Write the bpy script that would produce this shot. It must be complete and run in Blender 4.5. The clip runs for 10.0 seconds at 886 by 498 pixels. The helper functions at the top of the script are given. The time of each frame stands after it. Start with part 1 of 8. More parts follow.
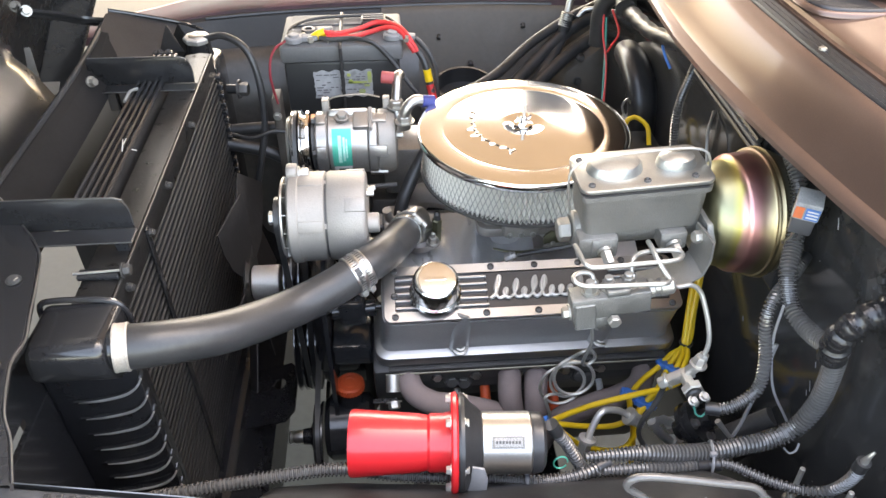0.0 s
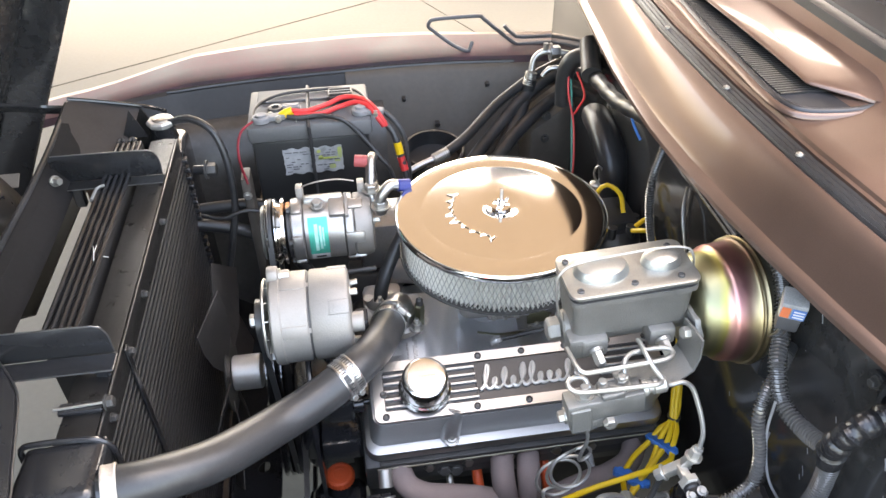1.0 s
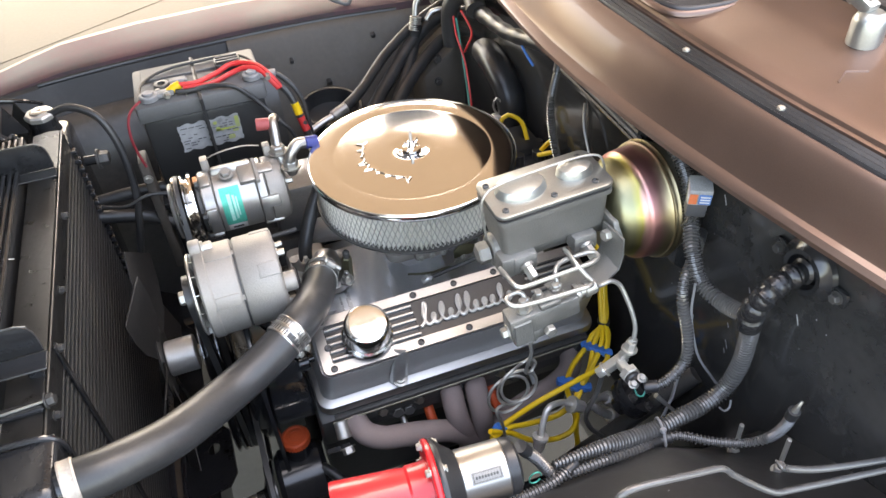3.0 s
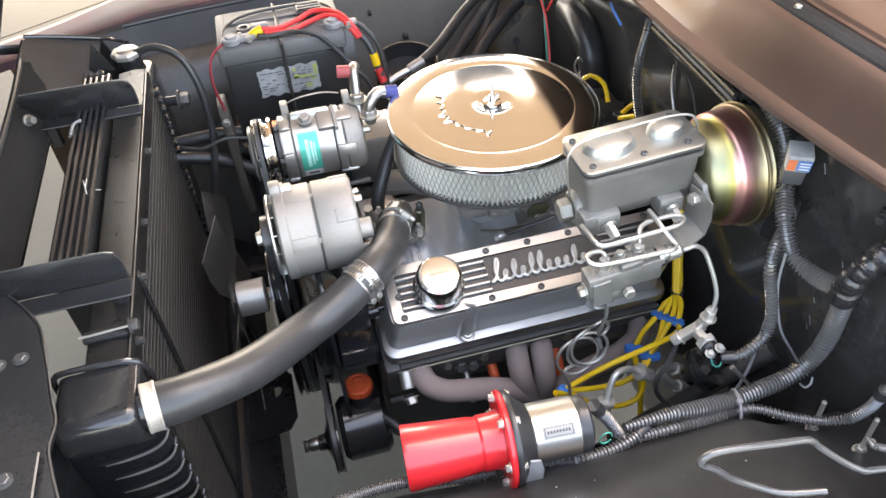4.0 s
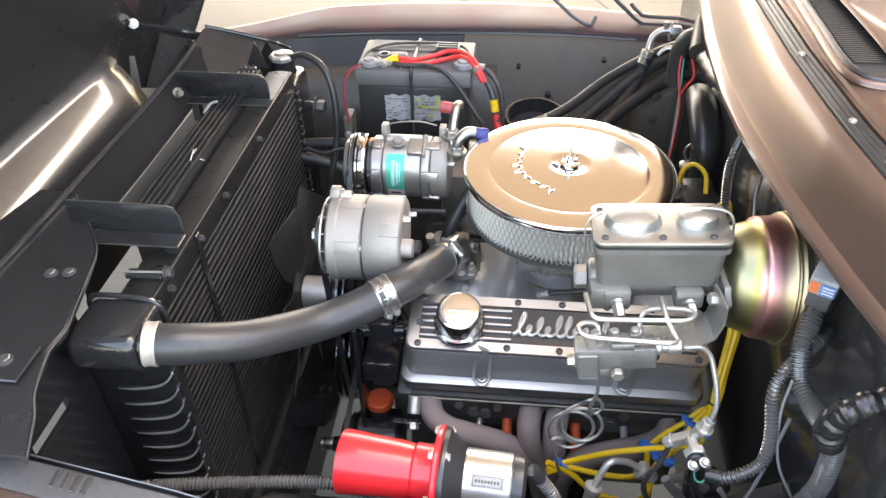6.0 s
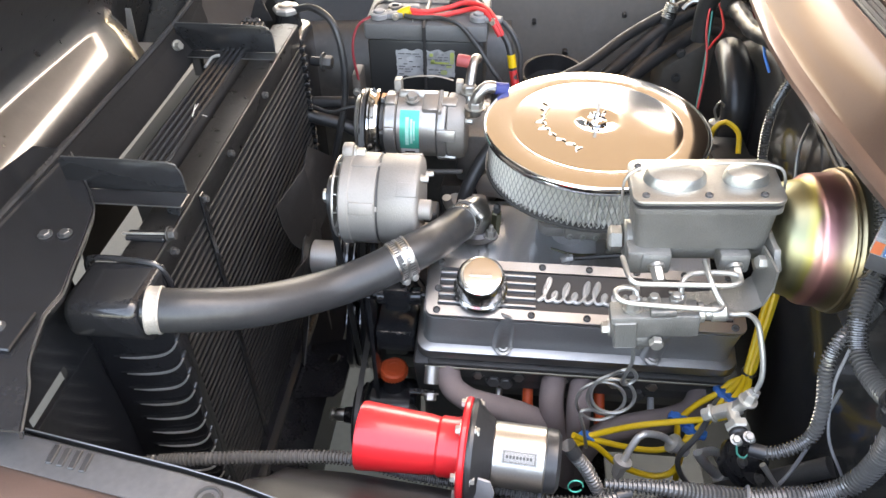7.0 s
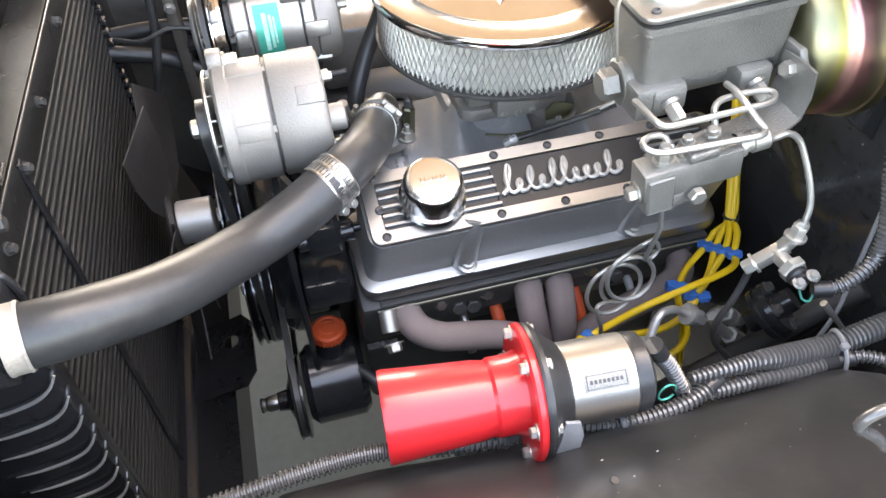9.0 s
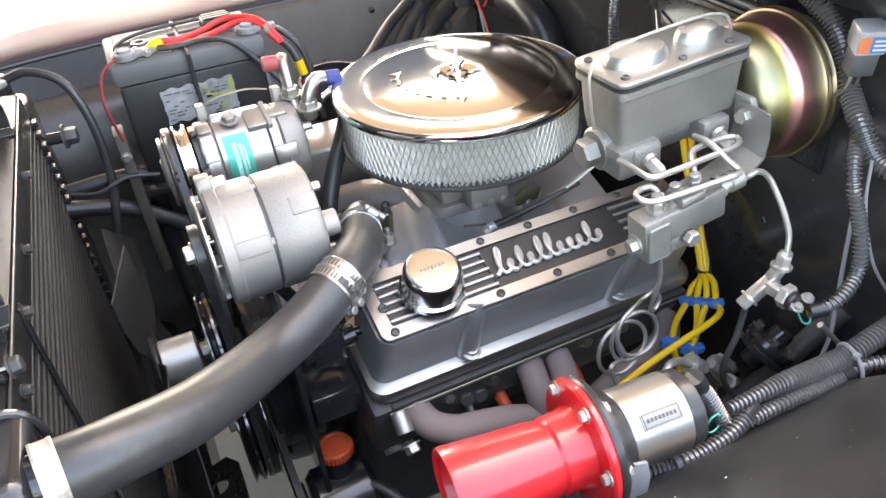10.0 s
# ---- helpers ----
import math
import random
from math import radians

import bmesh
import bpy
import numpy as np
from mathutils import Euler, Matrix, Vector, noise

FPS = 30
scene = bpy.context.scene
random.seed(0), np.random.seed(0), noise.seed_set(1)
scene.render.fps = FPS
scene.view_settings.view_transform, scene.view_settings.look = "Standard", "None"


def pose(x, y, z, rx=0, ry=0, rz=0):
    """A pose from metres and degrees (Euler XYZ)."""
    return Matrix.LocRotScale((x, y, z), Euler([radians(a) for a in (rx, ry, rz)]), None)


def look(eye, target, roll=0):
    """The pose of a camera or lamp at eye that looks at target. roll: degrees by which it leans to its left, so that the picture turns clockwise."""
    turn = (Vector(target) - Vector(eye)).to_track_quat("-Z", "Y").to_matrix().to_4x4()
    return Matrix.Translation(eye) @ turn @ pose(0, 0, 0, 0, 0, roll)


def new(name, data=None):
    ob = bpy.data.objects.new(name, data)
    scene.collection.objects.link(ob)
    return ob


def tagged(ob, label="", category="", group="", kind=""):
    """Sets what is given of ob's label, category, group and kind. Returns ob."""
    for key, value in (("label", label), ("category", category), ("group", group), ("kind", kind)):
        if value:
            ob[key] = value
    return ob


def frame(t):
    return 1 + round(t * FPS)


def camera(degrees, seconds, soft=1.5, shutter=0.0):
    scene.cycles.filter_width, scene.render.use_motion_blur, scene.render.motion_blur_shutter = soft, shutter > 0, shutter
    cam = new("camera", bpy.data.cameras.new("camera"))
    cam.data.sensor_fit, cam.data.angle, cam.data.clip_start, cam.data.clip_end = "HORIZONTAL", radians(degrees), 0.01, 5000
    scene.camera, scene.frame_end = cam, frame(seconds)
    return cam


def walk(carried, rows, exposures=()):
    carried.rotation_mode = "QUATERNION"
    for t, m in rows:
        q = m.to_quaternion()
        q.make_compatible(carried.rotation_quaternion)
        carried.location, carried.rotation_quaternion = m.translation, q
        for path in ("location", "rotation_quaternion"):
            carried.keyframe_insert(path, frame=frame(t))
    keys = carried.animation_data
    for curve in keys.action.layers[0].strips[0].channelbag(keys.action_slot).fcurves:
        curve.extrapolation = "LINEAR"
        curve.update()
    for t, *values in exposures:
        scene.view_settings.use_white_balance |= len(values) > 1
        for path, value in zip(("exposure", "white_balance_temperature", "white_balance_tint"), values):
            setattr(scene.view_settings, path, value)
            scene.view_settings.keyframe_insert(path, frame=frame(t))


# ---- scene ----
cam = camera(62.47, 10.0)
EXPOSURE = 3.45
ROWS = [
    (0.0, -0.2208, -1.0707, 1.6185, 51.057, -0.095, -4.512),
    (0.5, -0.2258, -0.9841, 1.6767, 50.690, 0.037, -5.629),
    (1.0, -0.2440, -0.9833, 1.7130, 51.913, 0.567, -8.810),
    (1.5, -0.2489, -0.9845, 1.7190, 52.309, 1.144, -13.129),
    (2.0, -0.2507, -0.9911, 1.7118, 52.015, 1.836, -17.049),
    (2.2, -0.2495, -0.9966, 1.7092, 51.595, 2.166, -18.321),
    (3.3, -0.2997, -1.0127, 1.6894, 47.740, 2.996, -20.335),
    (3.5, -0.3094, -1.0109, 1.6826, 47.249, 3.096, -19.337),
    (4.0, -0.3245, -1.0079, 1.6735, 46.753, 2.786, -15.129),
    (4.5, -0.2624, -1.0327, 1.6704, 47.474, 2.057, -9.244),
    (5.0, -0.1383, -1.0770, 1.6631, 49.097, 1.288, -3.008),
    (5.5, -0.0991, -1.0878, 1.6669, 51.201, 0.886, 2.449),
    (5.7, -0.0993, -1.0808, 1.6649, 51.969, 0.801, 4.218),
    (6.8, -0.1267, -1.0507, 1.6271, 51.393, 0.639, 6.468),
    (7.0, -0.1382, -1.0298, 1.6084, 49.592, 0.569, 5.562),
    (7.5, -0.1496, -0.9760, 1.5545, 45.778, 0.309, 2.662),
    (8.0, -0.1410, -0.9454, 1.5216, 42.319, 0.024, -0.923),
    (8.5, -0.1946, -0.9119, 1.4762, 41.373, 0.016, -7.032),
    (9.0, -0.3108, -0.8714, 1.4325, 44.451, 1.322, -15.312),
    (9.5, -0.3791, -0.8703, 1.4089, 49.840, 3.229, -21.860),
    (10.0, -0.4090, -0.8831, 1.4082, 54.289, 4.285, -25.419),
]
walk(cam, [(t, pose(*p)) for t, *p in ROWS], [(t, EXPOSURE + e, k, 12) for t, e, k in ((0.0, 0.05, 8900), (0.6, 0.12, 8600), (1.5, -0.12, 8500), (2.2, -0.24, 8700), (3.5, -0.06, 8800), (4.5, 0.1, 8800), (5.0, 0.1, 8800), (5.6, 0.04, 8800), (7.0, 0.06, 8800), (8.0, 0.15, 8900), (9.0, 0.26, 8800), (10.0, 0.19, 8700))])
SKY, SUN = 0.26, 0.3

# ---- light ----
world = bpy.data.worlds.new("world")
scene.world = world
world.use_nodes = True
wn = world.node_tree
sky = wn.nodes.new("ShaderNodeTexSky")
sky.sky_type, sky.sun_disc = "NISHITA", False
sky.sun_elevation, sky.sun_rotation = radians(53), radians(27)
sky.air_density, sky.dust_density = 1.0, 4.5
wn.nodes["Background"].inputs["Strength"].default_value = SKY
wn.links.new(sky.outputs["Color"], wn.nodes["Background"].inputs["Color"])
sun_data = bpy.data.lights.new("sun", "SUN")
sun_data.energy, sun_data.angle, sun_data.color = SUN, radians(3.0), (1.0, 0.95, 0.87)
sun = new("sun", sun_data)
sun.matrix_world = look((3.0, 6.0, 9.0), (0.0, 0.0, 0.0))


# ---- materials ----
def material(name, base, rough=0.5, metal=0.0, vary=0.15, scale=40.0, bump=0.1, tint=None, grime=0.0, coat=0.0, fine=6.0):
    """Principled surface with variation at two scales, roughness wear and fine relief."""
    m = bpy.data.materials.new(name)
    m.use_nodes = True
    t = m.node_tree
    b = t.nodes["Principled BSDF"]
    co = t.nodes.new("ShaderNodeTexCoord")
    n1 = t.nodes.new("ShaderNodeTexNoise")
    n1.inputs["Scale"].default_value, n1.inputs["Detail"].default_value = scale * 0.2, 4
    n2 = t.nodes.new("ShaderNodeTexNoise")
    n2.inputs["Scale"].default_value, n2.inputs["Detail"].default_value = scale * fine, 5
    add = t.nodes.new("ShaderNodeMath")
    add.operation = "MULTIPLY_ADD"
    add.inputs[1].default_value = 0.45
    ramp = t.nodes.new("ShaderNodeMapRange")
    ramp.inputs["From Min"].default_value, ramp.inputs["From Max"].default_value = 0.42, 1.03
    mix = t.nodes.new("ShaderNodeMixRGB")
    hi = tint or [min(1.0, c * (1 + vary)) for c in base]
    lo = [c * (1 - vary) for c in base]
    mix.inputs[1].default_value, mix.inputs[2].default_value = (*lo, 1), (*hi, 1)
    L = t.links.new
    L(co.outputs["Object"], n1.inputs["Vector"])
    L(co.outputs["Object"], n2.inputs["Vector"])
    L(n2.outputs["Fac"], add.inputs[0])
    L(n1.outputs["Fac"], add.inputs[2])
    L(add.outputs[0], ramp.inputs["Value"])
    L(ramp.outputs[0], mix.inputs[0])
    colour = mix.outputs[0]
    if grime:
        n3 = t.nodes.new("ShaderNodeTexNoise")
        n3.inputs["Scale"].default_value, n3.inputs["Detail"].default_value = 9.0, 8
        n3.inputs["Roughness"].default_value = 0.7
        L(co.outputs["Object"], n3.inputs["Vector"])
        r3 = t.nodes.new("ShaderNodeMapRange")
        r3.inputs["From Min"].default_value, r3.inputs["From Max"].default_value = 0.5, 0.75
        r3.inputs["To Max"].default_value = grime
        L(n3.outputs["Fac"], r3.inputs["Value"])
        dirt = t.nodes.new("ShaderNodeMixRGB")
        dirt.inputs[2].default_value = (0.15, 0.14, 0.13, 1)
        L(colour, dirt.inputs[1])
        L(r3.outputs[0], dirt.inputs[0])
        colour = dirt.outputs[0]
    L(colour, b.inputs["Base Color"])
    rr = t.nodes.new("ShaderNodeMapRange")
    rr.inputs["To Min"].default_value, rr.inputs["To Max"].default_value = max(0.02, rough * 0.75), min(1.0, rough * 1.3)
    L(add.outputs[0], rr.inputs["Value"])
    L(rr.outputs[0], b.inputs["Roughness"])
    b.inputs["Metallic"].default_value = metal
    b.inputs["Coat Weight"].default_value = coat
    b.inputs["Coat Roughness"].default_value = 0.08
    if bump:
        bp = t.nodes.new("ShaderNodeBump")
        bp.inputs["Strength"].default_value, bp.inputs["Distance"].default_value = bump, 0.002
        L(n2.outputs["Fac"], bp.inputs["Height"])
        L(bp.outputs["Normal"], b.inputs["Normal"])
    return m


BLACK = material("black_paint", (0.0185, 0.019, 0.0205), 0.17, 0, 0.3, 30, 0.06, grime=0.03, coat=0.15)
SATIN = material("satin_black", (0.022, 0.022, 0.023), 0.3, 0, 0.3, 40, 0.12, grime=0.06)
DARK = material("dark_iron", (0.055, 0.053, 0.051), 0.45, 0.2, 0.4, 60, 0.2, grime=0.3)
RUBBER = material("rubber", (0.027, 0.027, 0.0275), 0.34, 0, 0.3, 50, 0.06, grime=0.25)
LOOM = material("loom_plastic", (0.08, 0.078, 0.076), 0.19, 0, 0.2, 40, 0.03, coat=1.0)
BRONZE = material("bronze_metallic_paint", (0.150, 0.094, 0.073), 0.34, 0.65, 0.2, 30, 0.03, coat=0.45, fine=30)
CHROME = material("chrome", (0.87, 0.86, 0.85), 0.07, 1, 0.02, 20, 0.0)
STEEL = material("steel", (0.46, 0.445, 0.42), 0.3, 1, 0.12, 60, 0.05)
ZINC = material("zinc_plate", (0.42, 0.404, 0.37), 0.36, 0.8, 0.2, 80, 0.08)
CAST_ALU = material("cast_aluminium", (0.28, 0.258, 0.234), 0.46, 0.42, 0.16, 70, 0.3)
POLISHED = material("polished_aluminium", (0.43, 0.42, 0.405), 0.34, 1, 0.1, 60, 0.06)
VC_GREY = material("satin_cover", (0.34, 0.333, 0.322), 0.29, 0.65, 0.16, 40, 0.14)
CAST_IRON = material("cast_master", (0.245, 0.238, 0.222), 0.44, 0.75, 0.18, 90, 0.6)
RED = material("red_paint", (0.54, 0.011, 0.016), 0.32, 0, 0.06, 20, 0.02, coat=0.4)
ORANGE = material("orange_cap", (0.56, 0.075, 0.02), 0.5, 0, 0.15, 60, 0.1)
YELLOW = material("yellow_lead", (0.78, 0.49, 0.018), 0.35, 0, 0.1, 60, 0.03)
TEEPLATE = material("pale_zinc", (0.60, 0.565, 0.50), 0.34, 0.75, 0.12, 60, 0.06)
BLUE = material("blue_clip", (0.03, 0.19, 0.6), 0.35, 0, 0.1, 50, 0.03)
PINKRED = material("red_lead", (0.6, 0.03, 0.03), 0.4, 0, 0.15, 60, 0.03)
DULLRED = material("dull_red_wire", (0.22, 0.012, 0.02), 0.4, 0, 0.15, 60, 0.03)
GREEN = material("green_lead", (0.02, 0.22, 0.17), 0.4, 0, 0.15, 60, 0.03)
HEADER = material("header_coating", (0.21, 0.165, 0.155), 0.75, 0.1, 0.15, 60, 0.15)
RIB = material("bright_rod", (0.09, 0.09, 0.09), 0.14, 0.3, 0.3, 50, 0.1)
HOOD = material("dusty_hood_black", (0.026, 0.0265, 0.028), 0.25, 0, 0.4, 9, 0.12, grime=0.14, coat=0.5)
HOOD.node_tree.nodes["Principled BSDF"].inputs["Coat IOR"].default_value = 1.9
INTAKE = material("bare_casting", (0.56, 0.555, 0.545), 0.4, 0.6, 0.12, 60, 0.2)
VENT = material("vent_black", (0.012, 0.012, 0.014), 0.6, 0, 0.3, 60, 0.05)
FIREWALL = material("glossy_firewall", (0.025, 0.0247, 0.0245), 0.14, 0, 0.4, 14, 0.05, grime=0.06, coat=0.4)
LIDPLATE = material("plated_lid", (0.36, 0.365, 0.345), 0.3, 0.85, 0.18, 60, 0.05)
STAINED = material("stained_band", (0.42, 0.37, 0.32), 0.5, 0.4, 0.3, 60, 0.3, tint=(0.62, 0.57, 0.5))
FAN = material("dusty_fan", (0.032, 0.029, 0.027), 0.6, 0.2, 0.3, 20, 0.1, grime=0.3)
PAPER = material("filter_paper", (0.66, 0.645, 0.6), 0.8, 0, 0.06, 60, 0.05)
WHITE = material("white_label", (0.36, 0.36, 0.35), 0.5, 0, 0.4, 90, 0.02)
LIME = material("yellow_label", (0.62, 0.7, 0.03), 0.3, 0, 0.4, 60, 0.6, tint=(0.3, 0.32, 0.24), fine=1.2)
TEAL = material("teal_label", (0.04, 0.44, 0.32), 0.3, 0.3, 0.25, 60, 0.02)
BATTERY = material("battery_plastic", (0.019, 0.019, 0.019), 0.4, 0, 0.2, 40, 0.05)
BATT_TOP = material("battery_top", (0.11, 0.11, 0.11), 0.5, 0, 0.2, 40, 0.05)
DUSTY = material("dusty_panel", (0.082, 0.069, 0.056), 0.55, 0.0, 0.25, 15, 0.05, grime=0.25)
GREYPANEL = material("grey_panel", (0.10, 0.10, 0.105), 0.4, 0.3, 0.2, 20, 0.05)
FENDER_EDGE = material("worn_fender_edge", (0.055, 0.052, 0.055), 0.5, 0.1, 0.35, 45, 0.06, tint=(0.105, 0.042, 0.05), fine=2.0)
CONCRETE = material("concrete", (0.051, 0.0525, 0.0474), 0.9, 0, 0.35, 3.5, 0.2, fine=14, tint=(0.068, 0.0695, 0.0625))
APRON = material("apron_black", (0.0255, 0.0253, 0.0257), 0.3, 0, 0.4, 14, 0.12, grime=0.16, coat=0.05)
LEAD = material("grey_lead", (0.25, 0.25, 0.255), 0.55, 0.4, 0.2, 60, 0.2)
GLASS = material("smoked_glass", (0.02, 0.03, 0.04), 0.05, 0, 0.05, 10, 0.0, coat=1.0)
MESH_WIRE = material("mesh_wire", (0.42, 0.415, 0.40), 0.35, 1, 0.1, 60, 0.0)
BRIGHT = material("bright_plate", (0.56, 0.545, 0.515), 0.36, 0.62, 0.12, 60, 0.06)
CHANNEL = material("crackle_black", (0.012, 0.0118, 0.0118), 0.26, 0, 0.3, 300, 0.25)
# For worn edges, and for highlights painted along the wing and bracket edges.
WORN_GLINT = material("worn_glint_edge", (0.34, 0.335, 0.33), 0.3, 0.8, 0.4, 80, 0.1, tint=(0.12, 0.12, 0.12))
FLANGE = material("dusty_flange", (0.064, 0.064, 0.066), 0.32, 0, 0.4, 22, 0.08, grime=0.42, coat=0.12)
SOOT = material("sooty_panel", (0.02, 0.0195, 0.0195), 0.5, 0, 0.4, 15, 0.06, grime=0.12)
HOLLOW = material("matt_black_panel", (0.017, 0.0165, 0.0165), 0.85, 0, 0.3, 20, 0.05)
HOLLOW.node_tree.nodes["Principled BSDF"].inputs["Specular IOR Level"].default_value = 0.06
CRUMPLED = material("crumpled_label", (0.3, 0.3, 0.295), 0.25, 0, 0.5, 60, 0.8, coat=0.3, fine=1.2)
LIDCHROME = material("hazy_chrome", (0.86, 0.855, 0.845), 0.09, 1, 0.04, 12, 0.01)
COMP_ALU = material("die_cast_silver", (0.37, 0.352, 0.33), 0.3, 0.75, 0.16, 60, 0.12)
FADED = material("faded_print", (0.30, 0.62, 0.52), 0.4, 0, 0.5, 120, 0.02)
PALE = material("pale_label", (0.62, 0.62, 0.60), 0.5, 0, 0.15, 90, 0.02)
SOFTCHROME = material("satin_chrome", (0.84, 0.83, 0.81), 0.17, 1, 0.04, 20, 0.0)
PULLEY = material("glossy_pulley_black", (0.11, 0.11, 0.112), 0.16, 0.85, 0.25, 40, 0.03, coat=0.5)
COPPER = material("copper_winding", (0.42, 0.17, 0.07), 0.4, 0.8, 0.3, 120, 0.2)
WHEELHOUSE = material("dusty_wheelhouse", (0.062, 0.058, 0.054), 0.28, 0, 0.35, 12, 0.06, grime=0.35)
GASKET = material("windshield_gasket", (0.022, 0.022, 0.023), 0.35, 0, 0.25, 40, 0.05)
CORE = material("core_fins", (0.017, 0.0172, 0.0177), 0.5, 0.0, 0.3, 60, 0.05)


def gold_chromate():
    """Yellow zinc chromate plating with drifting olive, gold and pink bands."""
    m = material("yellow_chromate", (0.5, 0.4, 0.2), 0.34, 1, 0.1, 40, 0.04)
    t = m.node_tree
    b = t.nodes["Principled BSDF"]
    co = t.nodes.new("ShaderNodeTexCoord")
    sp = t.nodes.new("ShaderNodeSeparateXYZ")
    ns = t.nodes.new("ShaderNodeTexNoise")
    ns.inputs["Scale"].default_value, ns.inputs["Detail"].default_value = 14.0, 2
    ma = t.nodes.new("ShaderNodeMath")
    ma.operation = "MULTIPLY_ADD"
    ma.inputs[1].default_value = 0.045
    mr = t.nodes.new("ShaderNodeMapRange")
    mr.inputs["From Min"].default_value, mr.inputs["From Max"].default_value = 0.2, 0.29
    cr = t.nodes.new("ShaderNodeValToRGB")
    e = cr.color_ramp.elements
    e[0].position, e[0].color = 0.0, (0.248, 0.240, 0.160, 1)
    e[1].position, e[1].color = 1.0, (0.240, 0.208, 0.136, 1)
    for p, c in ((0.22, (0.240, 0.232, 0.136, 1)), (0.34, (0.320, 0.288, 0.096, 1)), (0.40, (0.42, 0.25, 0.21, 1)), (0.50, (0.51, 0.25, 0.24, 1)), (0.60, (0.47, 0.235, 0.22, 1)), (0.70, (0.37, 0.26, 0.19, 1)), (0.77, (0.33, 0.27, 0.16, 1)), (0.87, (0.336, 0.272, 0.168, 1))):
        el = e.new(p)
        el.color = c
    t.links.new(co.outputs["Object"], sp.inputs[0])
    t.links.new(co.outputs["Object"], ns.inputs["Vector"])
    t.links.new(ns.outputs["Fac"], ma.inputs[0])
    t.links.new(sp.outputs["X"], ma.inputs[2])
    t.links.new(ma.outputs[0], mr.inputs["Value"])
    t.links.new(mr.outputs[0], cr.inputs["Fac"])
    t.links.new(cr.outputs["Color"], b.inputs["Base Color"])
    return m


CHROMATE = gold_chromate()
STAINED_GOLD = material("stained_gold", (0.34, 0.315, 0.245), 0.35, 0.85, 0.25, 40, 0.08)


def fabric():
    """Thin woven fabric that lets part of the daylight through."""
    m = bpy.data.materials.new("canopy_fabric")
    m.use_nodes = True
    t = m.node_tree
    t.nodes.remove(t.nodes["Principled BSDF"])
    d, tr, mx = t.nodes.new("ShaderNodeBsdfDiffuse"), t.nodes.new("ShaderNodeBsdfTranslucent"), t.nodes.new("ShaderNodeMixShader")
    ns = t.nodes.new("ShaderNodeTexNoise")
    ns.inputs["Scale"].default_value = 1.3
    cr = t.nodes.new("ShaderNodeValToRGB")
    cr.color_ramp.elements[0].position, cr.color_ramp.elements[0].color = 0.3, (0.52, 0.39, 0.275, 1)
    cr.color_ramp.elements[1].position, cr.color_ramp.elements[1].color = 0.7, (0.58, 0.455, 0.335, 1)
    t.links.new(ns.outputs["Fac"], cr.inputs["Fac"])
    t.links.new(cr.outputs["Color"], d.inputs["Color"])
    t.links.new(cr.outputs["Color"], tr.inputs["Color"])
    mx.inputs[0].default_value = 0.05
    t.links.new(d.outputs[0], mx.inputs[1])
    t.links.new(tr.outputs[0], mx.inputs[2])
    t.links.new(mx.outputs[0], t.nodes["Material Output"].inputs["Surface"])
    return m


CANOPY = fabric()


# ---- builders ----
def thing(name, at, label, category, group="", kind=""):
    ob = new(name)
    ob.location = at
    ob.empty_display_size = 0.05
    bpy.context.view_layer.update()
    return tagged(ob, label, category, group, kind)


def mesh_of(name, bm, mat, sharp=32):
    bmesh.ops.recalc_face_normals(bm, faces=bm.faces[:])
    me = bpy.data.meshes.new(name)
    bm.to_mesh(me)
    bm.free()
    me.materials.append(mat)
    me.polygons.foreach_set("use_smooth", [True] * len(me.polygons))
    me.set_sharp_from_angle(angle=radians(sharp))
    return me


def part(name, bm, mat, parent=None, label="", sharp=32):
    ob = new(name, mesh_of(name, bm, mat, sharp))
    if parent is not None:
        ob.parent = parent
        if parent.type == "EMPTY":
            ob.matrix_parent_inverse = Matrix.Translation(-Vector(parent.location))
    return tagged(ob, label)


def solo(name, bm, mat, label, category, group="", kind="", sharp=32):
    """A thing that is one mesh."""
    return tagged(new(name, mesh_of(name, bm, mat, sharp)), label, category, group, kind)


def axis_x(x, y, z, turn=0.0):
    """Local z becomes world x, local x becomes world -z."""
    return Matrix.Translation((x, y, z)) @ Matrix.Rotation(radians(90), 4, "Y") @ Matrix.Rotation(turn, 4, "Z")


def along(p, q):
    """A pose at p whose z points to q."""
    p, q = Vector(p), Vector(q)
    return Matrix.Translation(p) @ (q - p).to_track_quat("Z", "Y").to_matrix().to_4x4()


def box(x0, x1, y0, y1, z0, z1, bev=0.003, seg=2, m=None, bm=None):
    bm = bm or bmesh.new()
    mid = Matrix.Translation(((x0 + x1) / 2, (y0 + y1) / 2, (z0 + z1) / 2)) @ Matrix.Diagonal((x1 - x0, y1 - y0, z1 - z0, 1))
    vs = bmesh.ops.create_cube(bm, size=1.0, matrix=mid)["verts"]
    if bev:
        es = list({e for v in vs for e in v.link_edges})
        r = bmesh.ops.bevel(bm, geom=es, offset=bev, segments=seg, affect="EDGES", profile=0.5)
        vs = list({v for f in r["faces"] for v in f.verts} | {v for v in vs if v.is_valid})
    if m is not None:
        bmesh.ops.transform(bm, matrix=m, verts=vs)
    return bm


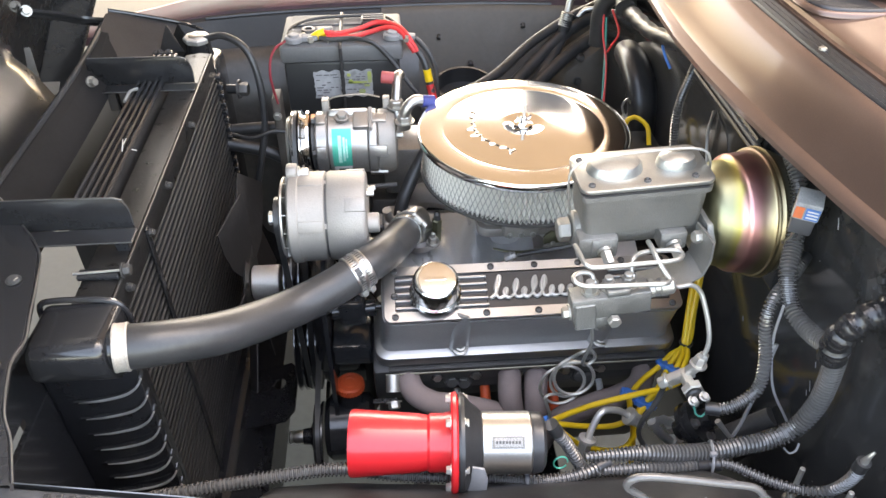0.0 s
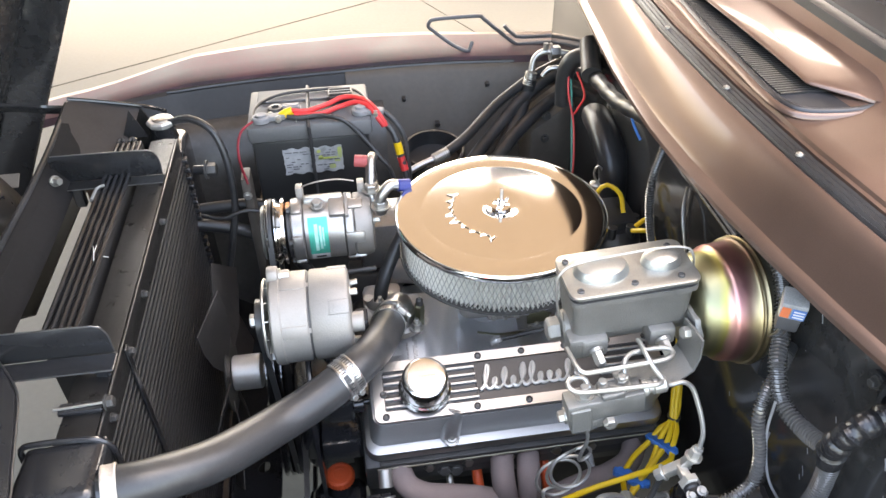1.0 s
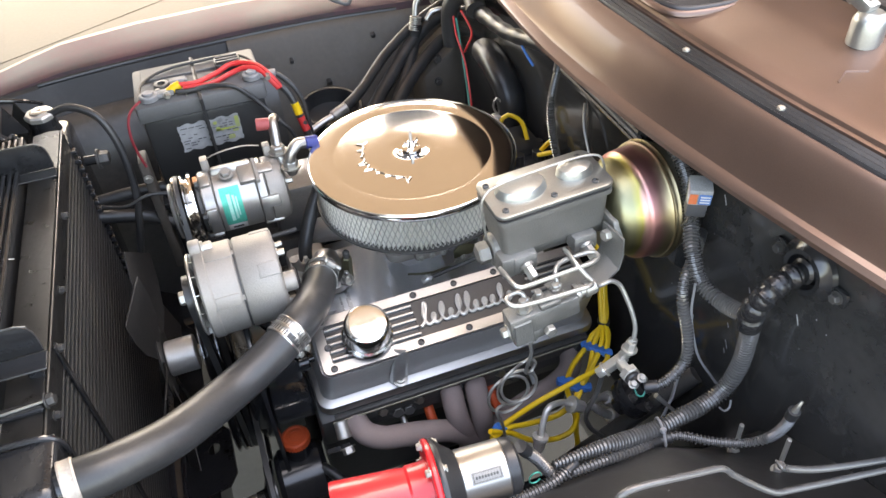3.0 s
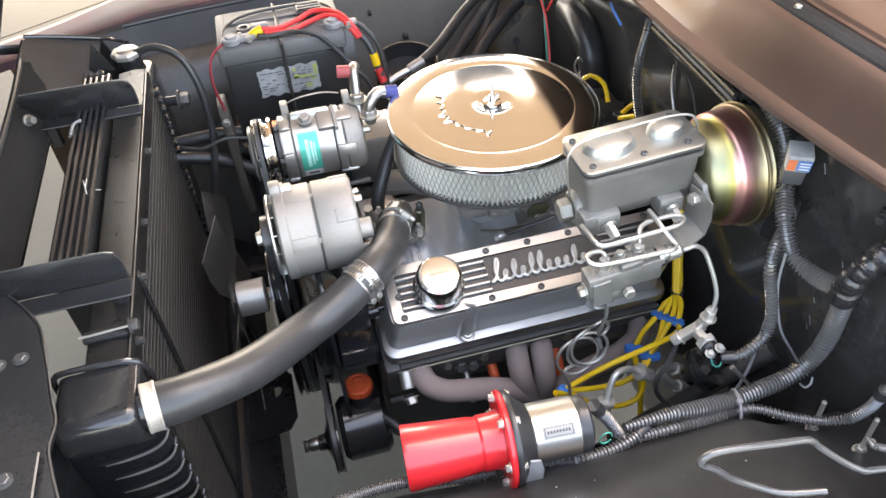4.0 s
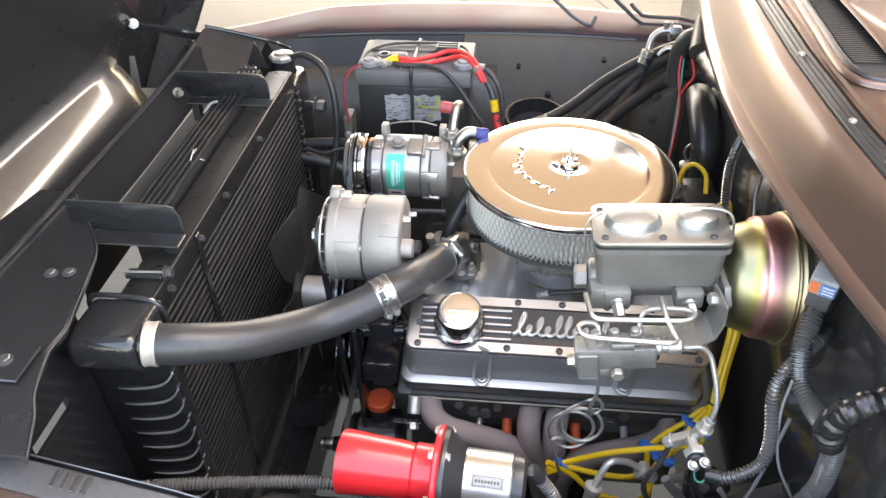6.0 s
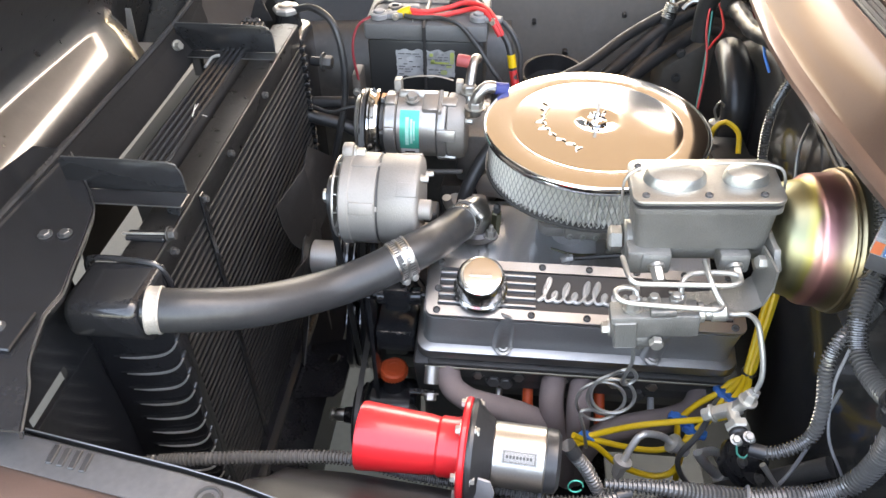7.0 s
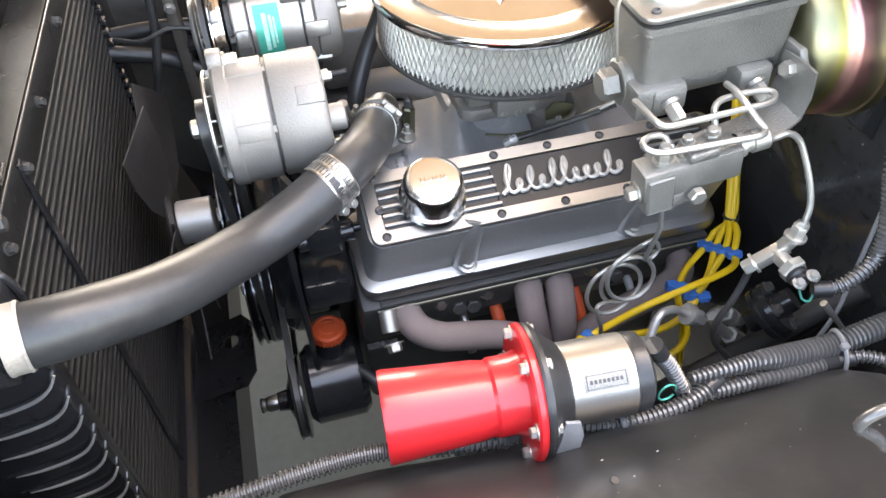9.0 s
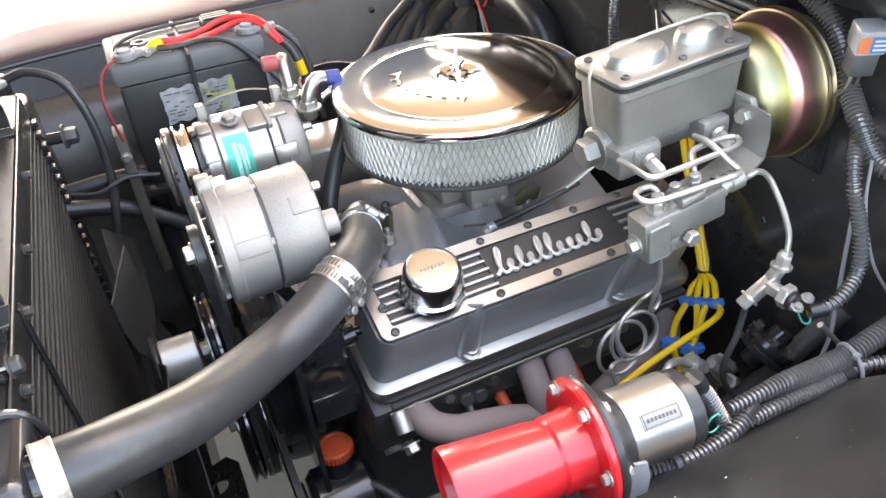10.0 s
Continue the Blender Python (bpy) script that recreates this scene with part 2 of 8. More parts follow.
def lathe(profile, m=None, seg=48, bm=None):
    """Revolve (radius, height) pairs round z."""
    bm = bm or bmesh.new()
    m = m or Matrix()
    rings = []
    for r, h in profile:
        if r < 1e-6:
            rings.append([bm.verts.new(m @ Vector((0, 0, h)))])
        else:
            rings.append([bm.verts.new(m @ Vector((r * math.cos(2 * math.pi * i / seg), r * math.sin(2 * math.pi * i / seg), h))) for i in range(seg)])
    for a, b in zip(rings, rings[1:]):
        for i in range(seg):
            j = (i + 1) % seg
            if len(a) == 1 and len(b) == 1:
                continue
            if len(a) == 1:
                bm.faces.new((a[0], b[i], b[j]))
            elif len(b) == 1:
                bm.faces.new((a[i], b[0], a[j]))
            else:
                bm.faces.new((a[i], b[i], b[j], a[j]))
    return bm


def rod(p, q, r, bev=0.001, seg=20, bm=None):
    """A capped cylinder from p to q with a small edge break."""
    n = (Vector(q) - Vector(p)).length
    return lathe([(0, 0), (r - bev, 0), (r, bev), (r, n - bev), (r - bev, n), (0, n)], along(p, q), seg, bm)


def hexbolt(p, n, r, h, bm=None, washer=True):
    """A hexagon head, with washer, at p along n."""
    q = Vector(p) + Vector(n).normalized() * h
    m = along(p, q)
    bm = bm or bmesh.new()
    if washer:
        lathe([(0, 0), (r * 1.35, 0), (r * 1.35, h * 0.2), (0, h * 0.2)], m, 16, bm)
    lathe([(r, h * 0.2), (r, h * 0.85), (r * 0.85, h), (0, h)], m, 6, bm)
    return bm


def spline(pts, step=0.006):
    """Catmull-Rom points at even steps through pts."""
    P = [Vector(p) for p in pts]
    P = [P[0] * 2 - P[1]] + P + [P[-1] * 2 - P[-2]]
    out = []
    for i in range(1, len(P) - 2):
        a, b, c, d = P[i - 1:i + 3]
        n = max(2, int((c - b).length / step))
        for k in range(n):
            t = k / n
            out.append(0.5 * ((2 * b) + (c - a) * t + (2 * a - 5 * b + 4 * c - d) * t * t + (3 * b - a - 3 * c + d) * t ** 3))
    out.append(P[-2])
    return out


def tube(pts, r, seg=12, step=0.008, ribs=0.0, smooth=True, bm=None, flat=1.0):
    """A tube through pts; r a number or a function of 0..1; ribs: depth of corrugation."""
    bm = bm or bmesh.new()
    if ribs:
        step = 0.0012
    P = spline(pts, step) if smooth else [Vector(p) for p in pts]
    t0 = (P[1] - P[0]).normalized()
    side = t0.orthogonal().normalized()
    rings = []
    for i, p in enumerate(P):
        t = (P[min(i + 1, len(P) - 1)] - P[max(i - 1, 0)])
        t = t.normalized() if t.length > 1e-9 else t0
        side = (side - t * side.dot(t)).normalized()
        up = t.cross(side)
        rad = r(i / (len(P) - 1)) if callable(r) else r
        if ribs and (i // 2) % 2:
            rad -= ribs
        rings.append([bm.verts.new(p + (side * math.cos(2 * math.pi * k / seg) + up * flat * math.sin(2 * math.pi * k / seg)) * rad) for k in range(seg)])
    for a, b in zip(rings, rings[1:]):
        for k in range(seg):
            bm.faces.new((a[k], a[(k + 1) % seg], b[(k + 1) % seg], b[k]))
    bm.faces.new(rings[0][::-1])
    bm.faces.new(rings[-1])
    return bm


def prism(poly, depth, m=None, bev=0.0, bm=None):
    """Extrude a flat polygon (x, y) by depth along z, both sides of the pose m's plane from 0 to depth."""
    own = bmesh.new()
    vs = [own.verts.new((x, y, 0)) for x, y in poly]
    f = own.faces.new(vs)
    r = bmesh.ops.extrude_face_region(own, geom=[f])
    bmesh.ops.translate(own, vec=(0, 0, depth), verts=[v for v in r["geom"] if isinstance(v, bmesh.types.BMVert)])
    if bev:
        bmesh.ops.recalc_face_normals(own, faces=own.faces[:])
        es = [e for e in own.edges if len(e.link_faces) == 2 and e.calc_face_angle(0) > 0.6]
        bmesh.ops.bevel(own, geom=es, offset=bev, segments=2, affect="EDGES", profile=0.5)
    if m is not None:
        bmesh.ops.transform(own, matrix=m, verts=own.verts[:])
    if bm is None:
        return own
    tmp = bpy.data.meshes.new("tmp")
    own.to_mesh(tmp)
    own.free()
    bm.from_mesh(tmp)
    bpy.data.meshes.remove(tmp)
    return bm


def rounded(w, h, r, n=5):
    """A rounded rectangle centred on 0."""
    out = []
    for cx, cy, a in ((w / 2 - r, h / 2 - r, 0), (-w / 2 + r, h / 2 - r, 90), (-w / 2 + r, -h / 2 + r, 180), (w / 2 - r, -h / 2 + r, 270)):
        for k in range(n + 1):
            t = radians(a + 90 * k / n)
            out.append((cx + r * math.cos(t), cy + r * math.sin(t)))
    return out


def sheet(rows, thick=0.002, closed=False):
    """A skin through rows of points, given a thickness downwards along its normals."""
    bm = bmesh.new()
    V = [[bm.verts.new(p) for p in row] for row in rows]
    for a, b in zip(V, V[1:]):
        for i in range(len(a) - 1):
            bm.faces.new((a[i], a[i + 1], b[i + 1], b[i]))
    bmesh.ops.recalc_face_normals(bm, faces=bm.faces[:])
    bmesh.ops.solidify(bm, geom=bm.faces[:], thickness=thick)
    return bm


def lerp(v, xs, ys):
    return float(np.interp(v, xs, ys))


# ---- the place round the car ----
bm = bmesh.new()
bmesh.ops.create_grid(bm, x_segments=8, y_segments=8, size=90)
ground = solo("ground", bm, CONCRETE, "pale bare concrete floor with slab joints", "ground", kind="structure")
for p, q in (((-6.0, 0.55), (0.27, 4.07)), ((0.27, 4.07), (7.0, 7.85)), ((0.27, 4.07), (1.95, 0.0)), ((0.27, 4.07), (-1.6, 8.6)), ((-5.4, 7.5), (3.0, 12.2))):
    n = (Vector(q) - Vector(p)).length
    a = math.atan2(q[1] - p[1], q[0] - p[0])
    part("slab_joint", box(0, n, -0.0045, 0.0045, -0.003, 0.003, 0, m=Matrix.Translation((p[0], p[1], 0)) @ Matrix.Rotation(a, 4, "Z")), material("joint", (0.04, 0.038, 0.034), 0.9) if "joint" not in bpy.data.materials else bpy.data.materials["joint"], ground)
# Unseen overhead sheet: gives chrome its tan reflection, shades the bay; edges tuned for this.
bm = bmesh.new()
rows = []
for j in range(14):
    row = []
    for i in range(26):
        x = -6.0 + 0.5 * i
        y = 0.02 + max(0.33, 5.13 - 0.62 * max(x, -1.0)) * j / 13
        row.append((x, y, 3.45 + 0.05 * math.cos(x * 1.5) - 0.01 * (y - 0.8) ** 2))
    rows.append(row)
V = [[bm.verts.new(p) for p in row] for row in rows]
for r0, r1 in zip(V, V[1:]):
    for i in range(len(r0) - 1):
        bm.faces.new((r0[i], r0[i + 1], r1[i + 1], r1[i]))
# Unseen dark slab, added to darken what the lid and cowl reflect.
wall = box(1.3, 8.0, 6.6, 6.9, 0.0, 4.4, 0.01)
solo("reflection_slab", wall, material("slab_dark", (0.045, 0.045, 0.045), 0.85, 0, 0.3, 8, 0.2), "unseen dark slab added to darken reflections", "wall", kind="structure")
canopy = thing("canopy", (0, 0, 3.4), "unseen tan fabric sheet overhead on posts, shaped to suit reflections", "canopy", kind="structure")
part("fabric", bm, CANOPY, canopy)
for x, y in ((-5.9, 0.1), (-5.9, 5.6), (2.6, 3.45), (6.3, 0.1)):
    part("post", rod((x, y, 0), (x, y, 3.35), 0.04, 0.002, 16), STEEL, canopy)


# ---- bodywork ----
def near_edge(x):
    return -0.708 - 0.168 * (x + 0.1) - 0.03 * min(1.0, max(0.0, (x + 0.40) / 0.25))


def far_edge(x):
    return lerp(x, [-1.2, -0.85, -0.62, -0.43, -0.2, 0.0, 0.25, 0.8], [0.59, 0.652, 0.727, 0.75, 0.766, 0.770, 0.742, 0.72])


def fender_near():
    ob = thing("front_fender", (-0.3, -0.8, 0.7), "bronze metallic front fender with a black inner flange", "fender")
    xs = [-0.98 + 0.06 * i for i in range(34)]
    rows = []
    for x in xs:
        e = near_edge(x)
        rows.append([(x, e - 0.037, 0.974), (x, e - 0.07, 0.972), (x, e - 0.13, 0.955), (x, e - 0.2, 0.90), (x, e - 0.24, 0.80), (x, e - 0.26, 0.62), (x, e - 0.24, 0.35)])
    part("outer_skin", sheet(rows, 0.002), BRONZE, ob)
    rows = []
    for x in xs:
        e = near_edge(x)
        rows.append([(x, e - 0.041, 0.979), (x, e - 0.02, 0.980), (x, e - 0.004, 0.979), (x, e, 0.974), (x, e + 0.001, 0.958)])
    part("flange", sheet(rows, 0.002), FLANGE, ob, "dusty black flange with a thin pale strip as the edge's highlight")
    rows = [[(x, near_edge(x) + 0.003, 0.962), (x, near_edge(x) + 0.0045, 0.975), (x, near_edge(x) + 0.001, 0.981)] for x in xs]
    part("edge_bead", sheet(rows, 0.0012), WORN_GLINT, ob, "bright worn steel edge")
    mark = Matrix.Translation((-0.403, near_edge(-0.403) - 0.0225, 0.9805))
    part("pressed_ring", lathe([(0.0145, -0.001), (0.0135, 0.0012), (0.0115, 0.0012), (0.0105, -0.001)], mark, 28), APRON, ob, "pressed ring mark")
    part("pressed_dimple", lathe([(0.007, -0.001), (0.006, 0.001), (0.004, 0.0012), (0, 0.0004)], mark, 20), APRON, ob)
    for k in range(4):
        x = -0.578 + 0.0125 * k
        part("pressed_slot", box(x, x + 0.007, near_edge(x) - 0.029, near_edge(x) - 0.007, 0.979, 0.9822, 0.001, 1), APRON, ob)
    for x in (0.02, 0.31):
        part("bolt", hexbolt((x, near_edge(x) - 0.02, 0.981), (0, 0, 1), 0.007, 0.006), BLACK, ob)


def apron_near():
    ob = thing("inner_fender", (0.0, -0.62, 0.5), "black painted inner fender panel with a pressed rib", "inner fender")
    rows = []
    for i in range(61):
        x = -0.66 + 0.0165 * i
        e = near_edge(x)
        k = min(1.0, max(0.0, (x + 0.445) / 0.06))
        k = k * k * (3 - 2 * k)
        d = (1 - k) * 0.15
        u = lerp(x, [-0.44, -0.40, -0.3, -0.18, 0.0, 0.13, 0.19, 0.24, 0.34], [-0.575, -0.562, -0.562, -0.574, -0.576, -0.574, -0.580, -0.588, -0.590])
        d += 0.042 * min(1.0, max(0.0, (x - 0.14) / 0.07))
        cr = 0.004 * math.exp(-((x + 0.36) / 0.012) ** 2)
        rows.append([(x, e - 0.004, 0.957), (x, e + 0.010, 0.942 - d * 0.3), (x, e * 0.6 + u * 0.4, 0.925 - d * 0.6 + cr), (x, u - 0.035, 0.889 - d + cr), (x, u - 0.012, 0.862 - d + cr), (x, u + 0.004, 0.846 - d), (x, u + 0.013, 0.82 - d), (x, u + 0.02, 0.74 - d), (x, u + 0.035, 0.55), (x, u + 0.035, 0.28)])
    part("panel", sheet(rows, 0.002), APRON, ob)
    surf = lambda x, y: lerp(-y, [0.575, 0.61, 0.65, 0.69, 0.74], [0.855, 0.886, 0.921, 0.942, 0.957])
    part("hole", lathe([(0.0035, 0.0), (0.003, 0.0008), (0, 0.0008)], Matrix.Translation((-0.132, -0.655, surf(0, -0.655) + 0.001)), 14), BATTERY, ob)
    for p, h in (((0.2285, -0.617, 0.842), 0.062), ((0.240, -0.675, 0.878), 0.067)):
        stud = part("stud", rod(p, (p[0] - 0.002, p[1] + 0.001, p[2] + h), 0.003, 0.0006, 10), ZINC, ob)
        part("stud_nut", hexbolt(p, (0, 0, 1), 0.0065, 0.010), ZINC, stud)
    rnd = random.Random(12)
    bm = bmesh.new()
    for k in range(40):
        x, y = rnd.uniform(-0.36, 0.3), rnd.uniform(-0.685, -0.60)
        r = rnd.choice((0.0003, 0.0003, 0.0004, 0.0006))
        lathe([(r, 0), (r * 0.6, r * 0.8), (0, r)], Matrix.Translation((x, y, surf(x, y) + 0.0012)) @ Matrix.Diagonal((rnd.uniform(0.8, 2.5), 1, 0.5, 1)), 7, bm)
    tagged(part("grit", bm, LEAD, ob, "pale grit-sized specks"), kind="stuff")


def fender_far():
    ob = thing("front_fender", (-0.2, 0.8, 0.7), "bronze front fender with a stained bare inner flange", "fender")
    xs = [-0.97 + 0.06 * i for i in range(33)]
    out = lambda x: far_edge(x) + lerp(x, [-1.1, -0.8, -0.63, -0.43, -0.2, 0.0, 0.28, 0.9], [0.07, 0.09, 0.135, 0.155, 0.155, 0.135, 0.112, 0.11])
    top = lambda x: lerp(x, [-1.15, -0.9, -0.6, 0.9], [0.90, 0.93, 0.95, 0.953])
    rows = [[(x, out(x), top(x)), (x, out(x) + 0.04, top(x) - 0.004), (x, out(x) + 0.09, top(x) - 0.03), (x, out(x) + 0.12, top(x) - 0.1), (x, out(x) + 0.13, 0.6), (x, out(x) + 0.12, 0.35)] for x in xs]
    part("outer_skin", sheet(rows, 0.002), BRONZE, ob)
    rows = [[(x, far_edge(x) - 0.002, top(x) - 0.022), (x, far_edge(x), top(x) - 0.004), (x, far_edge(x) + 0.01, top(x)), (x, (far_edge(x) + out(x)) / 2, top(x) + 0.003), (x, out(x) + 0.003, top(x) + 0.004)] for x in xs]
    part("flange", sheet(rows, 0.002), FENDER_EDGE, ob, "bare flange with dull red primer stains")


def apron_far():
    ob = thing("inner_fender", (0.0, 0.66, 0.5), "inner fender panel, dusty brown behind and black ahead", "inner fender")
    for nm, x0, x1, mat, prof in (
            ("front_panel", -0.80, -0.215, SOOT, ((0.001, 0.936), (0.012, 0.930), (0.020, 0.915), (0.036, 0.885), (0.052, 0.862), (0.060, 0.845))),
            ("wheelhouse", -0.80, -0.145, WHEELHOUSE, ((0.052, 0.870), (0.075, 0.868), (0.098, 0.856), (0.120, 0.832), (0.138, 0.79), (0.155, 0.71), (0.175, 0.60), (0.19, 0.3))),
            ("rear_panel", -0.232, 0.32, DUSTY, ((0.012, 0.934), (0.022, 0.931), (0.032, 0.920), (0.046, 0.89), (0.075, 0.82), (0.11, 0.72), (0.17, 0.6), (0.19, 0.3)))):
        rows = []
        n = 24
        for i in range(n + 1):
            x = x0 + (x1 - x0) * i / n
            e = far_edge(x)
            rows.append([(x, e - d, z) for d, z in prof])
        part(nm, sheet(rows, 0.002), mat, ob)
    part("gap_seam", tube([(x, far_edge(x) - 0.004, 0.934) for x in (-0.66, -0.5, -0.3, -0.1, 0.05, 0.2)], 0.0055, 8, 0.02), SATIN, ob)
    part("plug", rod((0.124, 0.712, 0.897), (0.124, 0.702, 0.892), 0.006, 0.001), RUBBER, ob)
    part("plug", rod((-0.09, 0.715, 0.872), (-0.09, 0.702, 0.868), 0.005, 0.001), RUBBER, ob)
    part("plug", rod((-0.01, 0.685, 0.81), (-0.01, 0.672, 0.806), 0.007, 0.001), RUBBER, ob)
    part("strut_cup", lathe([(0.075, 0), (0.075, 0.05), (0.072, 0.056), (0.066, 0.056), (0.062, 0.02), (0, 0.015)], Matrix.Translation((-0.045, 0.505, 0.788)) @ Matrix.Rotation(radians(8), 4, "X"), 40), SATIN, ob, "black round cup with a bright worn rim")


def hood_rod():
    ob = thing("hood_latch_rod", (0.1, 0.85, 0.95), "bent grey steel rods on the far fender", "latch rod")
    part("rod", tube([(0.33, 0.79, 0.958), (0.24, 0.80, 0.955), (0.212, 0.80, 0.96), (0.165, 0.80, 0.998), (0.128, 0.80, 1.030), (0.112, 0.80, 1.037), (0.01, 0.80, 1.036), (-0.008, 0.80, 1.031), (-0.012, 0.80, 1.018), (0.0, 0.80, 1.006), (0.045, 0.79, 0.972), (0.082, 0.78, 0.955), (0.092, 0.785, 0.958), (0.10, 0.795, 0.972)], 0.005, 10, 0.008), GREYPANEL, ob)
    part("rod", tube([(0.184, 0.80, 1.008), (0.192, 0.80, 0.998), (0.212, 0.80, 0.981), (0.232, 0.80, 0.974), (0.36, 0.80, 0.970)], 0.005, 10), GREYPANEL, ob)


CX = ([-1.1, -0.7, -0.6, -0.476, -0.335, -0.16, 0.05, 0.17, 0.34, 0.6, 1.1], [0.36, 0.274, 0.257, 0.239, 0.227, 0.222, 0.226, 0.235, 0.25, 0.278, 0.35])
LIP = ([-1.1, -0.7, -0.6, -0.5, -0.4, -0.3, -0.2, -0.1, 0.0, 0.1, 0.2, 0.3, 0.5, 1.1], [0.36, 0.272, 0.251, 0.231, 0.215, 0.203, 0.195, 0.193, 0.199, 0.207, 0.220, 0.234, 0.262, 0.34])


def hood_rod_near():
    ob = thing("hood_latch_rod", (0.1, -0.74, 0.985), "bent bright steel rods on the near fender flange", "latch rod")
    part("rod", tube([(0.105, -0.748, 0.985), (0.066, -0.738, 0.984), (0.04, -0.727, 0.991), (0.012, -0.721, 1.010), (-0.012, -0.72, 1.038), (-0.029, -0.72, 1.054), (-0.032, -0.72, 1.063), (-0.024, -0.72, 1.071), (0.0, -0.72, 1.068), (0.05, -0.72, 1.054), (0.086, -0.72, 1.043), (0.102, -0.722, 1.026), (0.128, -0.731, 1.003), (0.150, -0.74, 0.989), (0.169, -0.743, 0.986), (0.256, -0.757, 0.985), (0.40, -0.78, 0.984)], 0.0037, 12, 0.005), RIB, ob)
    part("rod", tube([(0.162, -0.726, 1.014), (0.168, -0.727, 1.005), (0.19, -0.732, 0.996), (0.215, -0.737, 0.990), (0.28, -0.75, 0.986), (0.40, -0.772, 0.985)], 0.0040, 12, 0.005), RIB, ob)
    part("flattened_eye", box(-0.010, 0.010, -0.006, 0.006, -0.0016, 0.0016, 0.0015, 2, Matrix.Translation((0.164, -0.7265, 1.010)) @ Matrix.Rotation(radians(50), 4, "Y")), RIB, ob)


def cowl_drop(y):
    return -0.014 * (y / 0.9) ** 2


def cowl():
    ob = thing("cowl", (0.3, 0.0, 1.2), "bronze metallic cowl panel with rolled lip and black vent", "cowl")
    lip = [(0.09, 1.197), (0.012, 1.190), (0.002, 1.1885), (-0.004, 1.191), (-0.0062, 1.197), (-0.004, 1.2035), (0.0012, 1.2065), (0.0015, 1.211), (-0.0005, 1.225), (-0.002, 1.245), (-0.0025, 1.260), (-0.001, 1.270), (0.0015, 1.2765), (0.005, 1.2795), (0.0085, 1.278), (0.0105, 1.268)]
    ys = [-0.9 + 0.05 * i for i in range(37)]
    rows = []
    for y in ys:
        b, t = lerp(y, *LIP), lerp(y, *CX) + 0.0165
        rows.append([(b + (t - b) * (z - 1.19) / 0.089 + d, y, z + cowl_drop(y)) for d, z in lip])
    part("front_lip", sheet(rows, 0.0025), BRONZE, ob)
    seal = [(0.0245, 1.266), (0.0252, 1.277), (0.0275, 1.281), (0.0300, 1.2795), (0.0330, 1.2825), (0.0365, 1.281), (0.0395, 1.2835), (0.0425, 1.282), (0.0455, 1.2845), (0.0475, 1.282), (0.048, 1.270)]
    rows = [[(lerp(y, *CX) + d, y, z + cowl_drop(y)) for d, z in seal] for y in ys]
    part("seal_strip", sheet(rows, 0.002), SATIN, ob, "ribbed black rubber seal strip")
    prof = ([0.0485, 0.049, 0.0515, 0.0530, 0.0545, 0.058, 0.08, 0.12, 0.16, 0.182, 0.196, 0.206, 0.214], [1.270, 1.2855, 1.2865, 1.2868, 1.2915, 1.2935, 1.295, 1.299, 1.3035, 1.3075, 1.314, 1.324, 1.338])
    rows = [[(lerp(y, *CX) + d, y, z + cowl_drop(y)) for d, z in zip(*prof)] for y in ys]
    part("rear_panel", sheet(rows, 0.0025), BRONZE, ob)
    panel_z = lambda x, y: lerp(x - lerp(y, *CX), *prof) + cowl_drop(y)
    for y in (-0.63, -0.487, -0.333, -0.16, 0.05, 0.25, 0.42):
        x = lerp(y, *CX) + 0.036
        part("screw", lathe([(0.0046, 0), (0.0042, 0.0025), (0.002, 0.0036), (0, 0.0036)], Matrix.Translation((x, y, 1.282 + cowl_drop(y))), 14), ZINC, ob)
    # vent: a black slatted tray with a rubber rim, half under the raised edge of the panel
    inner = [(0.33, 0.42), (0.3147, 0.126), (0.3031, 0.0), (0.2970, -0.11), (0.2917, -0.204), (0.2945, -0.243), (0.306, -0.261), (0.345, -0.270), (0.386, -0.271)]
    vent = part("vent_tray", prism(inner + [(0.386, -0.20), (0.386, 0.42)], 0.003, Matrix.Translation((0, 0, 1.2965))), VENT, ob, "black mesh air vent")
    edge_x = lambda y: lerp(y, [-0.24, -0.204, -0.11, 0.0, 0.126, 0.42], [0.294, 0.2917, 0.2970, 0.3031, 0.3147, 0.33])
    for k in range(104):
        y = -0.225 + 0.0062 * k
        part("slat", box(edge_x(y), 0.36, y, y + 0.0026, 1.2992, 1.3022, 0, 1), BATTERY, vent)
    outer = [(0.3215, 0.42), (0.3065, 0.126), (0.2945, 0.0), (0.2880, -0.11), (0.2823, -0.204), (0.2855, -0.249), (0.302, -0.272), (0.345, -0.280), (0.372, -0.278), (0.388, -0.272)]
    part("vent_seal", tube([(a + 0.0035, b + 0.003, 1.2985) for a, b in outer], 0.0052, 10, 0.008, flat=0.8), SATIN, vent, "black rubber edge")
    part("vent_rim", tube([(a - 0.0045, b - 0.004, 1.2965) for a, b in outer], 0.0050, 10, 0.008, flat=0.7), BRONZE, vent)
    brow = []
